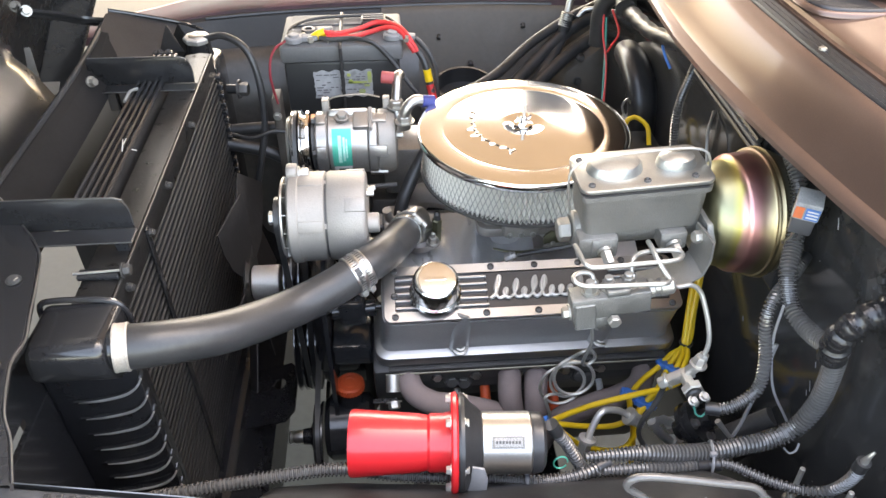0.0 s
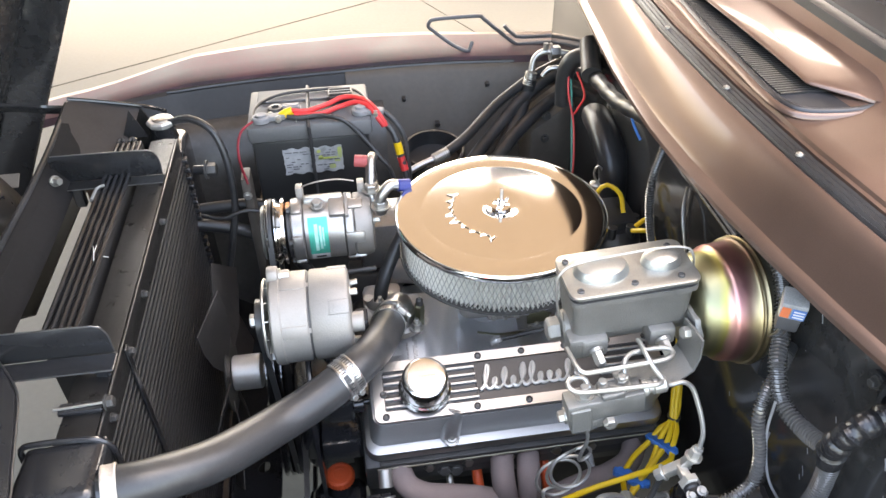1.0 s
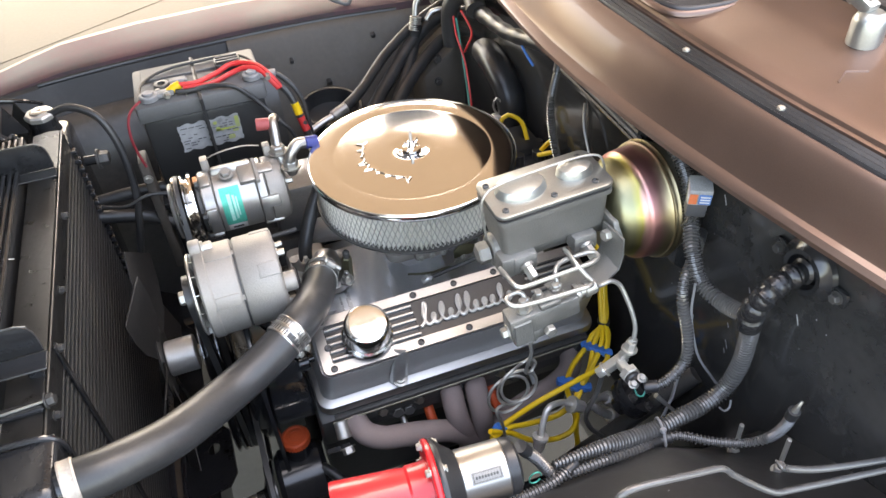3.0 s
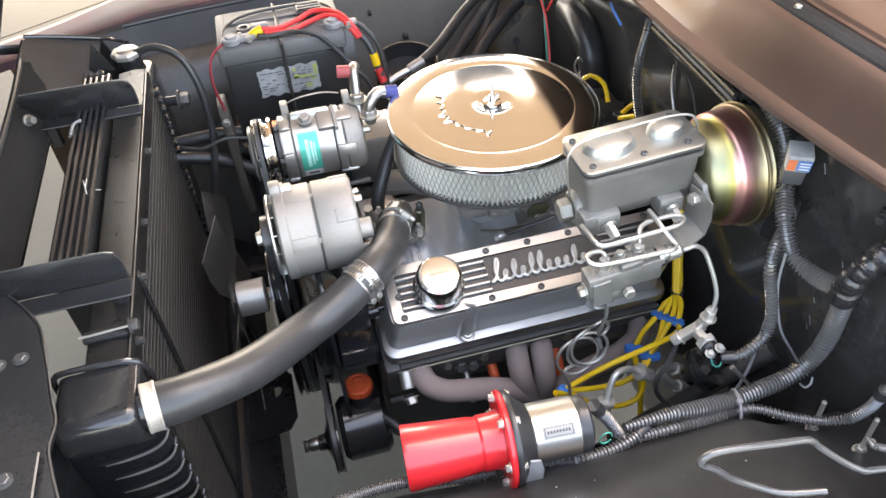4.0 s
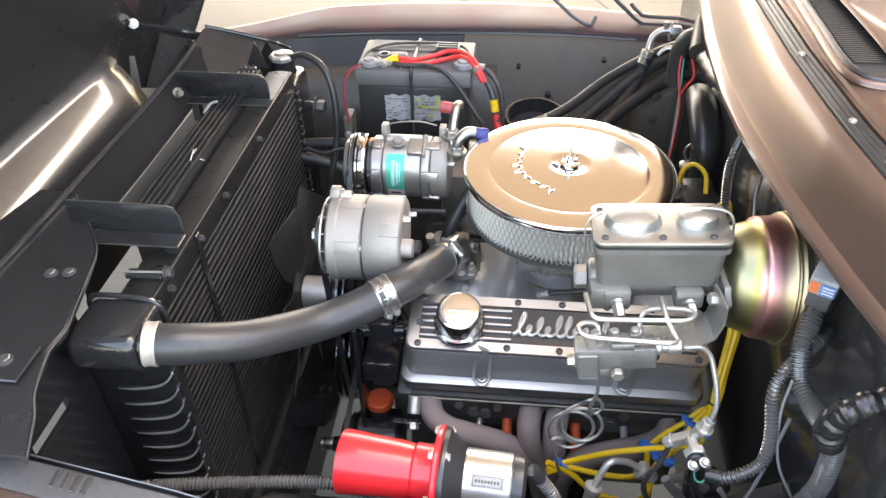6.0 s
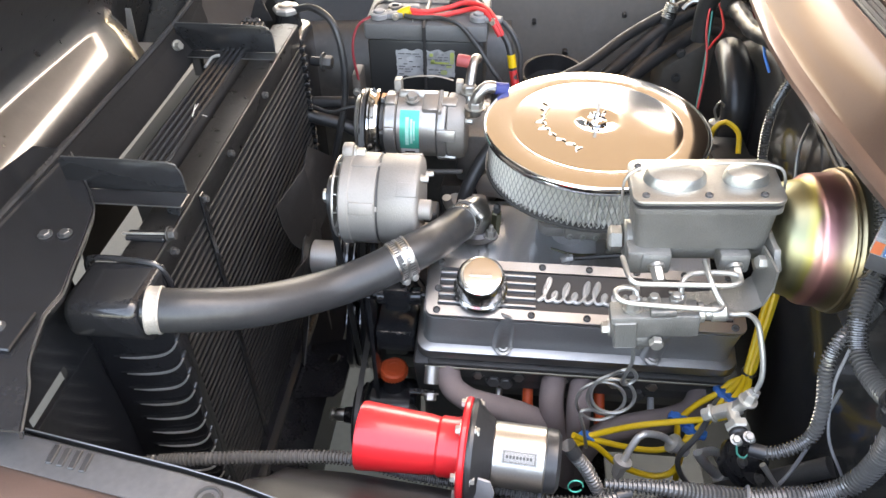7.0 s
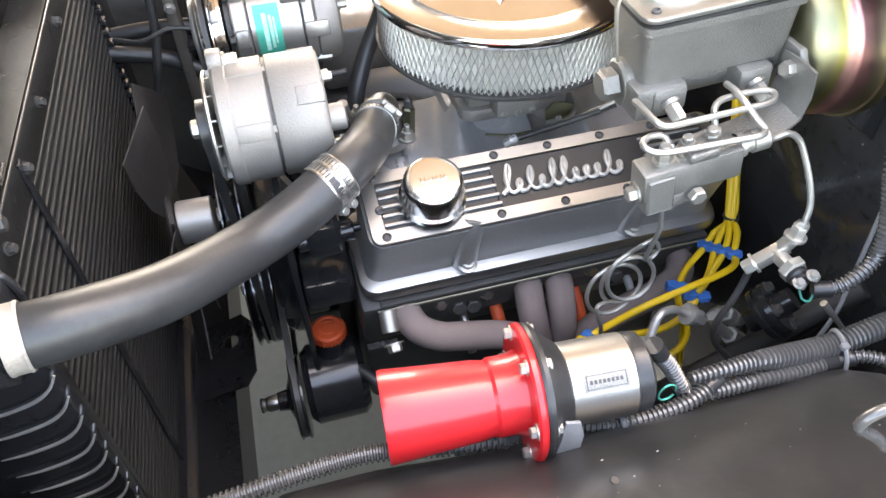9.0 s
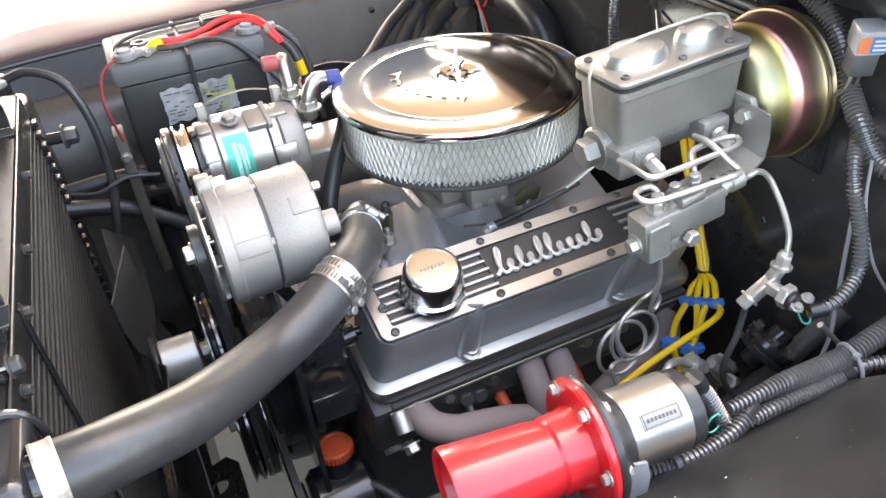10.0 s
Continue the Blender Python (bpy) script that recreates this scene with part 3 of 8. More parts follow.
    for x, y, z, bx, by in ((0.345, 0.42, 1.313, 0.42, 0.42), (0.333, 0.06, 1.313, 0.42, 0.06), (0.333, 0.0, 1.313, 0.42, 0.0), (0.333, -0.06, 1.3125, 0.42, -0.06), (0.3325, -0.13, 1.312, 0.42, -0.13), (0.3315, -0.19, 1.311, 0.42, -0.19), (0.331, -0.212, 1.310, 0.42, -0.212), (0.334, -0.220, 1.3098, 0.42, -0.222), (0.35, -0.235, 1.309, 0.417, -0.236), (0.37, -0.254, 1.3075, 0.41, -0.255), (0.388, -0.271, 1.3055, 0.396, -0.272)):
        bz = panel_z(bx, by) + 0.0006
        mid = lambda u, lift: (x + (bx - x) * u, y + (by - y) * u, max(z + (bz - z) * u + lift, panel_z(x + (bx - x) * u, y + (by - y) * u) + 0.0008))
        brow.append([(x + 0.012, y + 0.004, z - 0.0052), (x + 0.002, y, z - 0.0045), (x, y, z - 0.0022), (x + 0.0012, y, z), mid(0.06, 0.0008), mid(0.35, 0.0012), mid(0.7, 0.0008), (bx, by, bz)])
    part("vent_brow", sheet(brow, 0.002), BRONZE, ob, sharp=50)
    bump = [(0.345 + 0.0065 * k, -0.476 - 0.004 * abs(k - 3), 0) for k in range(7)]
    part("paint_chip", tube([(a, b, panel_z(a, b) + 0.0006) for a, b, _ in bump], 0.0016, 6, 0.004, flat=0.5), BRONZE, ob)
    ws = thing("windshield", (0.8, 0.0, 1.35), "tinted windshield glass behind the cowl", "windshield")
    GX = lambda y: lerp(y, *CX) + 0.212
    rows = [[(GX(y) + 0.052 + 0.55 * k, y, 1.348 + cowl_drop(y) + 0.42 * k) for k in (0, 0.3, 0.6, 1.0)] for y in ys]
    part("glass", sheet(rows, 0.005), GLASS, ws)
    rows = [[(GX(y) + a, y, 1.330 + cowl_drop(y) + b) for a, b in ((-0.004, -0.004), (-0.002, 0.010), (0.006, 0.013), (0.016, 0.012), (0.019, 0.008), (0.022, 0.014), (0.036, 0.019), (0.046, 0.026), (0.052, 0.030), (0.058, 0.024))] for y in ys]
    part("gasket", sheet(rows, 0.002), GASKET, ws)
    wp = thing("wiper", (0.42, -0.43, 1.33), "bright metal wiper arm rising from its pivot on the cowl", "wiper")
    arm = [Vector(p) for p in ((0.4135, -0.418, 1.347), (0.415, -0.400, 1.352), (0.4215, -0.357, 1.362), (0.432, -0.302, 1.373), (0.46, -0.18, 1.392), (0.50, -0.04, 1.41))]
    part("arm", tube(arm, lambda u: 0.0085 - 0.0055 * min(1.0, u * 1.3), 12, 0.006, flat=0.55), LIDPLATE, wp)
    pv = part("pivot", lathe([(0.019, -0.02), (0.019, 0.008), (0.016, 0.014), (0.011, 0.018), (0, 0.019)], Matrix.Translation((0.420, -0.440, 1.322)), 28), LIDPLATE, wp)
    part("pivot_head", box(-0.0095, 0.0095, -0.006, 0.026, -0.006, 0.008, 0.003, 2, Matrix.Translation((0.418, -0.434, 1.342)) @ Matrix.Rotation(radians(8), 4, "Z") @ Matrix.Rotation(radians(20), 4, "X")), LIDPLATE, wp)
    part("hinge_slot", box(-0.004, 0.004, 0.002, 0.02, 0.0075, 0.0092, 0.001, 1, Matrix.Translation((0.418, -0.434, 1.342)) @ Matrix.Rotation(radians(8), 4, "Z") @ Matrix.Rotation(radians(20), 4, "X")), BATTERY, wp)
    part("blade", tube([(0.58, 0.12, 1.435), (0.545, -0.02, 1.425), (0.515, -0.16, 1.412), (0.50, -0.22, 1.402)], 0.004, 8), RUBBER, wp)


def firewall():
    ob = thing("firewall", (0.31, 0.0, 0.7), "black painted firewall with stiffening flanges", "firewall")
    part("panel", box(0.305, 0.313, -0.80, 0.78, 0.25, 1.222, 0.002), FIREWALL, ob)
    part("upper_shelf", box(0.285, 0.305, -0.80, 0.78, 1.195, 1.203, 0.002), FIREWALL, ob)
    part("side_box", prism([(0, 0), (0.13, 0), (0.13, 0.27), (0.09, 0.29), (0, 0.22)], 0.12, Matrix.Translation((0.20, 0.66, 0.62)) @ Matrix.Rotation(radians(90), 4, "X"), 0.012), DUSTY, ob, "grey pressed corner panel")
    part("bolt", hexbolt((0.235, 0.538, 0.82), (0, -1, 0.1), 0.008, 0.008), DARK, ob)
    part("bolt", hexbolt((0.235, 0.538, 0.88), (0, -1, 0.1), 0.008, 0.008), DARK, ob)
    part("blower_duct", tube([(0.285, 0.20, 0.70), (0.283, 0.20, 0.86), (0.281, 0.215, 0.935), (0.279, 0.255, 0.965), (0.282, 0.30, 0.972), (0.29, 0.36, 0.965)], 0.036, 16, 0.012, flat=0.8), SATIN, ob, "black moulded duct")
    for k in range(3):
        part("edge_rail", tube([(0.268, -0.02, 1.128 - 0.010 * k), (0.266, -0.14, 1.127 - 0.010 * k), (0.264, -0.265, 1.124 - 0.010 * k)], 0.0045, 8, 0.03), (FIREWALL, GREYPANEL, FIREWALL)[k], ob)
    part("rail_plate", box(0.27, 0.305, -0.27, -0.01, 1.09, 1.134, 0.003, 1), FIREWALL, ob)
    rnd = random.Random(21)
    bm = bmesh.new()
    for k in range(22):
        y, z, r = rnd.uniform(-0.66, -0.30), rnd.uniform(0.80, 1.16), rnd.choice((0.0005, 0.0006, 0.0009))
        n = rnd.choice((0, 0, 0, 0.006, 0.012))
        tube([(0.3046, y, z), (0.3046, y + 0.2 * n + 0.0006, z + 0.5 * n + 0.0003), (0.3046, y + 0.5 * n + 0.0012, z + n + 0.0006)], r * 0.7, 5, 0.01, bm=bm)
    tagged(part("paint_chips", bm, LEAD, ob, "pale chips and scratches in the black paint"), kind="stuff")
    gm = Matrix.Translation((0.3045, -0.572, 1.108)) @ Matrix.Rotation(radians(-90), 4, "Y")
    gr = part("grommet", lathe([(0.036, 0), (0.040, 0.004), (0.038, 0.010), (0.032, 0.013), (0.028, 0.018), (0.022, 0.018), (0.020, 0.004)], gm, 32), BLACK, ob, "bolted black wiring grommet")
    for y in (-0.526, -0.618):
        part("ear", box(0.297, 0.3045, y - 0.011, y + 0.011, 1.094, 1.116, 0.003, 2), BLACK, gr)
        part("ear_bolt", hexbolt((0.297, y, 1.105), (-1, 0, 0), 0.006, 0.008), DARK, gr)


def hood():
    ob = thing("hood", (-1.1, 0.1, 0.8), "open front-hinged hood showing its dusty black underside", "hood")
    # the underside leans back over the front rail; its edges turn inwards as flanges
    lean = lambda z, inset: -0.775 + 0.52 * (z - 1.203) - inset
    zs = [0.74 + 0.11 * k for k in range(13)]
    ease = lambda u: min(1.0, max(0.0, u)) ** 2 * (3 - 2 * min(1.0, max(0.0, u)))
    # Bulge added low on the underside so that it mirrors a bright patch.
    mirror_bulge = lambda y, z: 1.12 * max(0.0, 1.07 - z) * ease((0.37 - y) / 0.10) * ease((1.10 - z) / 0.12) * ease((z - 0.86) / 0.05)
    rows = [[(lean(z, 0.11 + 0.015 * math.cos(3.0 * y)) + mirror_bulge(y, z), y, z) for y in [-0.66 + 0.05 * i for i in range(26)]] for z in [0.74 + 0.0275 * k for k in range(49)]]
    part("underside", sheet(rows, 0.02), HOOD, ob, sharp=60)
    for y, s_ in ((0.615, 1), (-0.68, -1)):
        rows = [[(lean(z, 0.12), y - 0.035 * s_, z), (lean(z, 0.09), y - 0.012 * s_, z), (lean(z, 0.03), y - 0.006 * s_, z), (lean(z, 0.004), y, z), (lean(z, 0.0), y + 0.006 * s_, z), (lean(z, 0.006), y + 0.012 * s_, z), (lean(z, 0.05), y + 0.02 * s_, z)] for z in zs]
        part("side_flange", sheet(rows, 0.003), HOOD, ob, "turned-in black side flange")
    part("brace", tube([(lean(z, 0.115), 0.47, z) for z in (0.8, 1.0, 1.3, 1.6, 2.0)], 0.028, 10, flat=0.5), HOOD, ob)
    part("brace", tube([(lean(z, 0.115), -0.1 - 0.3 * (z - 1.0), z) for z in (0.8, 1.0, 1.3, 1.6, 1.8)], 0.028, 10, flat=0.5), HOOD, ob)
    part("hinge_arm", tube([(-0.936, 0.378, 1.086), (-0.926, 0.390, 1.079), (-0.88, 0.43, 1.055), (-0.845, 0.462, 1.032), (-0.79, 0.465, 1.025)], 0.012, 8, flat=0.4), BLACK, ob)
    part("hinge_bolt", hexbolt((-0.920, 0.388, 1.083), (0.6, -1, 0.5), 0.008, 0.01), ZINC, ob)
    part("latch_tag", prism([(-0.006, 0), (0.006, 0), (0.011, -0.075), (-0.011, -0.075)], 0.002, Matrix.Translation((-0.942, 0.385, 1.01)) @ Matrix.Rotation(radians(75), 4, "X")), ZINC, ob, "tapered bare metal tag")
    part("latch_foot", box(-0.02, 0.02, -0.016, 0.016, 0, 0.003, 0.001, 1, Matrix.Translation((-0.922, 0.372, 0.925)) @ Matrix.Rotation(radians(30), 4, "X")), ZINC, ob)


fender_near()
apron_near()
fender_far()
apron_far()
hood_rod()
hood_rod_near()
cowl()
firewall()
hood()


# ---- radiator and front support ----
def support():
    ob = thing("radiator_support", (-0.75, 0.0, 0.6), "glossy black pressed radiator support with a large top opening", "radiator support")
    # front rail, with a rolled upper edge
    rail = [(-0.7385, 0.984), (-0.7395, 0.989), (-0.743, 1.0), (-0.762, 1.028), (-0.782, 1.036), (-0.79, 1.02), (-0.795, 0.98)]
    rows = [[(x - 0.012 * (y / 0.4) ** 2, y, z + 0.012 * (y > 0.3)) for x, z in rail] for y in [-0.60 + 0.06 * i for i in range(18)]]
    part("front_rail", sheet(rows, 0.003), HOLLOW, ob)
    rows = [[(-0.907, y, 0.70), (-0.96, y, 0.69), (-1.06, y, 0.64), (-1.14, y, 0.55), (-1.16, y, 0.40)] for y in [0.22 + 0.07 * i for i in range(11)]]
    part("grille_panel", sheet(rows, 0.003), HOLLOW, ob, "dull dark panel low behind the grille")
    part("rolled_edge", tube([(-0.79, -0.6, 1.036), (-0.782, -0.2, 1.038), (-0.782, 0.2, 1.038), (-0.792, 0.45, 1.045)], 0.006, 10, 0.02), BLACK, ob)
    # near wing with the wavy inner edge
    edge = [(-0.775, -0.18), (-0.735, -0.23), (-0.698, -0.277), (-0.673, -0.317), (-0.659, -0.37), (-0.646, -0.43), (-0.637, -0.47), (-0.640, -0.505), (-0.622, -0.57), (-0.603, -0.605), (-0.583, -0.655)]
    outer = [(-0.83, -0.18), (-0.84, -0.23), (-0.85, -0.28), (-0.855, -0.33), (-0.86, -0.38), (-0.86, -0.43), (-0.86, -0.47), (-0.86, -0.51), (-0.86, -0.57), (-0.86, -0.61), (-0.86, -0.66)]
    rows = []
    for (a, b), (c, d) in zip(edge, outer):
        rows.append([(a - 0.003, b, 1.018), (a, b, 1.027), (a - 0.003, b, 1.031), (a * 0.6 + c * 0.4, b, 1.033), (c, d, 1.036)])
    wing = part("near_wing", sheet(rows, 0.003), BLACK, ob)
    # Pale strip painted in as the highlight on the wing's black edge.
    part("wing_glint", tube([(a, b, 1.030) for a, b in edge], 0.0013, 8, 0.008), WORN_GLINT, wing, "thin pale strip as the edge's highlight")
    for p in ((-0.6852, -0.369, 1.033), (-0.7091, -0.373, 1.033), (-0.675, -0.535, 1.039), (-0.72, -0.54, 1.039), (-0.70, -0.62, 1.033)):
        part("bolt", hexbolt(p, (0, 0, 1), 0.007, 0.005), RIB, wing)
    part("tie_plate", box(-0.79, -0.645, -0.565, -0.508, 1.0345, 1.039, 0.0015, 1), BLACK, ob)
    # far wing
    rows = [[(-0.79, 0.30, 1.03), (-0.76, 0.30, 1.0), (-0.72, 0.31, 0.96)], [(-0.785, 0.42, 1.058), (-0.74, 0.42, 1.035), (-0.675, 0.40, 0.985)], [(-0.78, 0.445, 1.060), (-0.73, 0.455, 1.043), (-0.66, 0.468, 1.02)], [(-0.79, 0.47, 1.03), (-0.73, 0.49, 1.0), (-0.65, 0.50, 0.96)], [(-0.80, 0.50, 0.9), (-0.73, 0.53, 0.88), (-0.65, 0.55, 0.85)]]
    part("far_wing", sheet(rows, 0.003), SATIN, ob)
    part("wing_ridge", tube([(-0.785, 0.44, 1.061), (-0.73, 0.452, 1.045), (-0.655, 0.467, 1.021), (-0.62, 0.50, 0.99)], 0.004, 8), BLACK, ob)
    part("wing_gusset", prism([(0, 0), (0.05, 0), (0.02, 0.055)], 0.003, Matrix.Translation((-0.69, 0.40, 0.985)) @ Matrix.Rotation(radians(70), 4, "X")), BLACK, ob)
    for y, x0, x1, z0, z1, deep in ((-0.252, -0.745, -0.5745, 1.018, 1.0675, 0.032), (0.224, -0.772, -0.5845, 0.999, 1.051, 0.029)):
        br = part("bracket", prism([(x0, z0), (x1, z0), (x1, z1 - 0.022), (x1 - 0.004, z1 - 0.009), (x1 - 0.015, z1 - 0.001), (x0 + 0.008, z1 + 0.002), (x0, z1 - 0.004)], 0.003, Matrix.Translation((0, y + 0.003, 0)) @ Matrix.Rotation(radians(90), 4, "X"), 0.0008), BLACK, ob, "upright black bracket with a rounded corner")
        # Pale strips along bracket and foot imitate sky glints on black paint.
        part("bracket_glint", tube([(x0 + 0.006, y + 0.001, z1 + 0.0015), (-0.67, y + 0.001, z1 + 0.001), (x1 - 0.016, y + 0.001, z1 - 0.001), (x1 - 0.0045, y + 0.001, z1 - 0.009), (x1 - 0.0003, y + 0.001, z1 - 0.022), (x1, y + 0.001, z0 + 0.004)], 0.0011, 6, 0.006), WORN_GLINT, br)
        part("bracket_foot", box(x0, x1 + 0.004, y - deep, y - 0.0003, z0 - 0.003, z0 + 0.0005, 0.0012, 1), BLACK, br)
        part("foot_glint", tube([(x0 + 0.004, y - deep, z0 - 0.0005), (x1 + 0.004, y - deep, z0 - 0.0005)], 0.0009, 6, 0.03, smooth=False), WORN_GLINT, br)
        for x in (-0.735, -0.590):
            part("bracket_post", box(x - 0.009, x + 0.009, y - deep * 0.7, y - 0.004, 0.955, z0 - 0.0032, 0.002, 1), BLACK, br)
        if y > 0:
            part("bracket_bolt", hexbolt((-0.757, y - 0.036, z0 + 0.026), (0.9, -0.6, 0.2), 0.0075, 0.014), ZINC, br)
    sp = box(-0.70, -0.691, -0.62, -0.384, 0.30, 0.864, 0.001, 1)
    for y0, y1, z0, z1 in ((-0.62, -0.384, 0.889, 1.014), (-0.62, -0.548, 0.864, 0.889), (-0.462, -0.384, 0.864, 0.889)):
        box(-0.70, -0.691, y0, y1, z0, z1, 0, bm=sp)
    part("side_plate", sp, BLACK, ob, "black side panel with a narrow gap")
    part("lower_rail", box(-0.75, -0.58, -0.50, 0.50, 0.44, 0.49, 0.008), BLACK, ob)
    part("lower_shroud", sheet([[(-0.60, y, 0.46), (-0.575, y, 0.40), (-0.50, y, 0.34), (-0.49, y, 0.25)] for y in (-0.56, -0.3, 0.0, 0.3, 0.56)], 0.003), BLACK, ob)
    part("lower_shroud", sheet([[(-0.67, y, 0.50), (-0.70, y, 0.36), (-0.72, y, 0.22)] for y in (-0.58, -0.45)], 0.003), BLACK, ob)


def condenser():
    ob = thing("condenser", (-0.67, 0.05, 0.7), "black finned condenser standing ahead of the radiator", "condenser")
    part("core", box(-0.690, -0.643, -0.20, 0.36, 0.50, 0.999, 0.003), CORE, ob)
    for k in range(5):
        x = -0.6865 + 0.0105 * k
        part("tube_run", tube([(x, -0.195, 1.003), (x, 0.1, 1.003), (x, 0.35, 1.0)], 0.0042, 8, 0.1), BLACK, ob)
    for y, s_ in ((-0.195, -1), (0.35, 1)):
        for k in range(2):
            x = -0.6865 + 0.021 * k
            part("end_loop", tube([(x, y, 1.002), (x + 0.001, y + s_ * 0.008, 1.003), (x + 0.005, y + s_ * 0.012, 1.004), (x + 0.0095, y + s_ * 0.008, 1.003), (x + 0.0105, y, 1.002)], 0.004, 8), RIB, ob)
    part("white_clip", tube([(-0.694, 0.15, 1.003), (-0.688, 0.175, 1.010), (-0.678, 0.185, 1.009)], 0.005, 8, flat=0.5), WHITE, ob)

    tw = thing("twig", (-0.66, 0.05, 0.995), "dry pale twig caught on the condenser", "twig")
    for nm, pts, r in (("stalk", [(-0.659, 0.006, 1.0075), (-0.653, -0.016, 1.0095), (-0.650, -0.032, 1.008)], 0.0008), ("fork", [(-0.652, 0.003, 1.011), (-0.6525, -0.008, 1.010), (-0.653, -0.016, 1.0095)], 0.0006), ("fork", [(-0.643, -0.013, 1.0), (-0.634, -0.014, 0.998)], 0.0008)):
        part(nm, tube(pts, r, 6, 0.004), PAPER, tw)


def radiator():
    ob = thing("radiator", (-0.61, 0.0, 0.5), "black cross-flow radiator with ribbed end tank and fine fins", "radiator")
    core = part("core", box(-0.64, -0.583, -0.385, 0.36, 0.38, 0.972, 0.002), CORE, ob, "core of fine black fins")
    n = 40
    tube_mesh = mesh_of("core_tube", box(-0.584, -0.5775, -0.384, 0.359, -0.002, 0.002, 0.0009, 1), CORE)
    for k in range(n):
        ob2 = new("core_tube", tube_mesh)
        ob2.location = (0, 0, 0.391 + 0.0146 * k)
        ob2.parent = core
        tagged(ob2)
    bm = bmesh.new()
    for k in range(240):
        y = -0.383 + 0.741 * k / 239
        box(-0.5835, -0.5800, y - 0.0005, y + 0.0005, 0.385, 0.968, 0, bm=bm)
    tagged(part("fin_pack", bm, CORE, core), kind="stuff")
    part("core_strap", box(-0.577, -0.5735, -0.221, -0.208, 0.40, 0.99, 0.001, 1), BLACK, core)
    part("core_edge", box(-0.577, -0.570, -0.380, -0.366, 0.40, 0.99, 0.001, 1), BLACK, core)
    # top channel
    rows = [[(-0.578, y, 0.95), (-0.576, y, 0.985), (-0.581, y, 0.996), (-0.60, y, 0.998), (-0.628, y, 0.994), (-0.634, y, 0.972)] for y in (-0.392, -0.2, 0.0, 0.2, 0.36)]
    tc = part("top_channel", sheet(rows, 0.003), CHANNEL, ob, "crackle black top channel with a worn edge")
    part("worn_glint_edge", tube([(-0.5775, y, 0.9955) for y in (-0.39, -0.2, 0.0, 0.2, 0.358)], 0.0016, 8, 0.05), WORN_GLINT, tc)
    for y, z in ((-0.328, 1.0), (-0.21, 0.99), (-0.09, 0.985), (0.1, 0.985)):
        part("bolt", hexbolt((-0.574, y, 0.978), (1, -0.3, 0.2), 0.005, 0.008), DARK, ob)
    tb = part("through_bolt", rod((-0.636, -0.330, 1.006), (-0.569, -0.327, 1.007), 0.0018, 0.0004, 10), ZINC, ob)
    part("through_nut", hexbolt((-0.574, -0.327, 1.006), (1, 0, 0.1), 0.0078, 0.010), DARK, tb)
    part("bolt_seat", box(-0.632, -0.578, -0.336, -0.318, 0.997, 1.0045, 0.002, 1), BLACK, ob)
    # near tank: deep upper box, ribbed slope below
    corners = [(-0.384, 1.003, 0.0), (-0.468, 1.006, 0.024), (-0.470, 0.958, 0.016), (-0.418, 0.906, 0.03), (-0.384, 0.89, 0.0)]
    outline = []
    for k, (cy, cz, r) in enumerate(corners):
        if not r:
            outline.append((cy, cz))
            continue
        p, q, c = Vector(corners[k - 1][:2]), Vector(corners[k + 1][:2]), Vector((cy, cz))
        a, b = c + (p - c).normalized() * r, c + (q - c).normalized() * r
        for u in (0, 0.17, 0.33, 0.5, 0.67, 0.83, 1):
            outline.append(tuple(a.lerp(c, u).lerp(c.lerp(b, u), u)))
    bm = bmesh.new()
    rings = []
    for x, inset in ((-0.657, 0.012), (-0.656, 0.006), (-0.652, 0.002), (-0.645, 0.0), (-0.575, 0.0), (-0.568, 0.002), (-0.564, 0.006), (-0.563, 0.012)):
        rings.append([bm.verts.new((x, min(-0.384, cy + inset) if cy < -0.385 else cy, cz - (inset if cz > 0.93 else -inset))) for cy, cz in outline])
    for p, q in zip(rings, rings[1:]):
        for k in range(len(p)):
            bm.faces.new((p[k], p[(k + 1) % len(p)], q[(k + 1) % len(p)], q[k]))
    bm.faces.new(rings[0][::-1])
    bm.faces.new(rings[-1])
    bmesh.ops.recalc_face_normals(bm, faces=bm.faces)
    near = part("near_tank", bm, BLACK, ob, "glossy black end tank with pressed ribs", sharp=75)
    part("tank_crimp", tube([(-0.664, -0.383, 0.97), (-0.660, -0.383, 1.002), (-0.64, -0.383, 1.009), (-0.585, -0.383, 1.007), (-0.566, -0.383, 0.998), (-0.559, -0.383, 0.975), (-0.560, -0.383, 0.90)], 0.0038, 8, 0.006), BLACK, near)
    part("lower_tank", box(-0.692, -0.566, -0.402, -0.376, 0.40, 0.90, 0.008, 2), BLACK, near)
    for k in range(11):
        z = 0.879 - 0.0343 * k
        part("rib", tube([(-0.664, -0.402, z - 0.036), (-0.625, -0.404, z - 0.030), (-0.592, -0.405, z - 0.022), (-0.575, -0.404, z - 0.011), (-0.567, -0.401, z + 0.002), (-0.565, -0.392, z + 0.008)], lambda u: 0.0042 * math.sin(math.pi * (0.12 + 0.76 * u)) ** 0.5, 10, 0.004), BLACK, near)
        # Bright strip laid along each glossy black rib as its highlight.
        part("rib_glint", tube([(-0.655, -0.4045, z - 0.035), (-0.625, -0.4075, z - 0.030), (-0.592, -0.4085, z - 0.021), (-0.5735, -0.4075, z - 0.009), (-0.5645, -0.4025, z + 0.004)], lambda u: 0.0021 * math.sin(math.pi * (0.1 + 0.8 * u)) ** 0.5, 8, 0.004), BRIGHT, near)
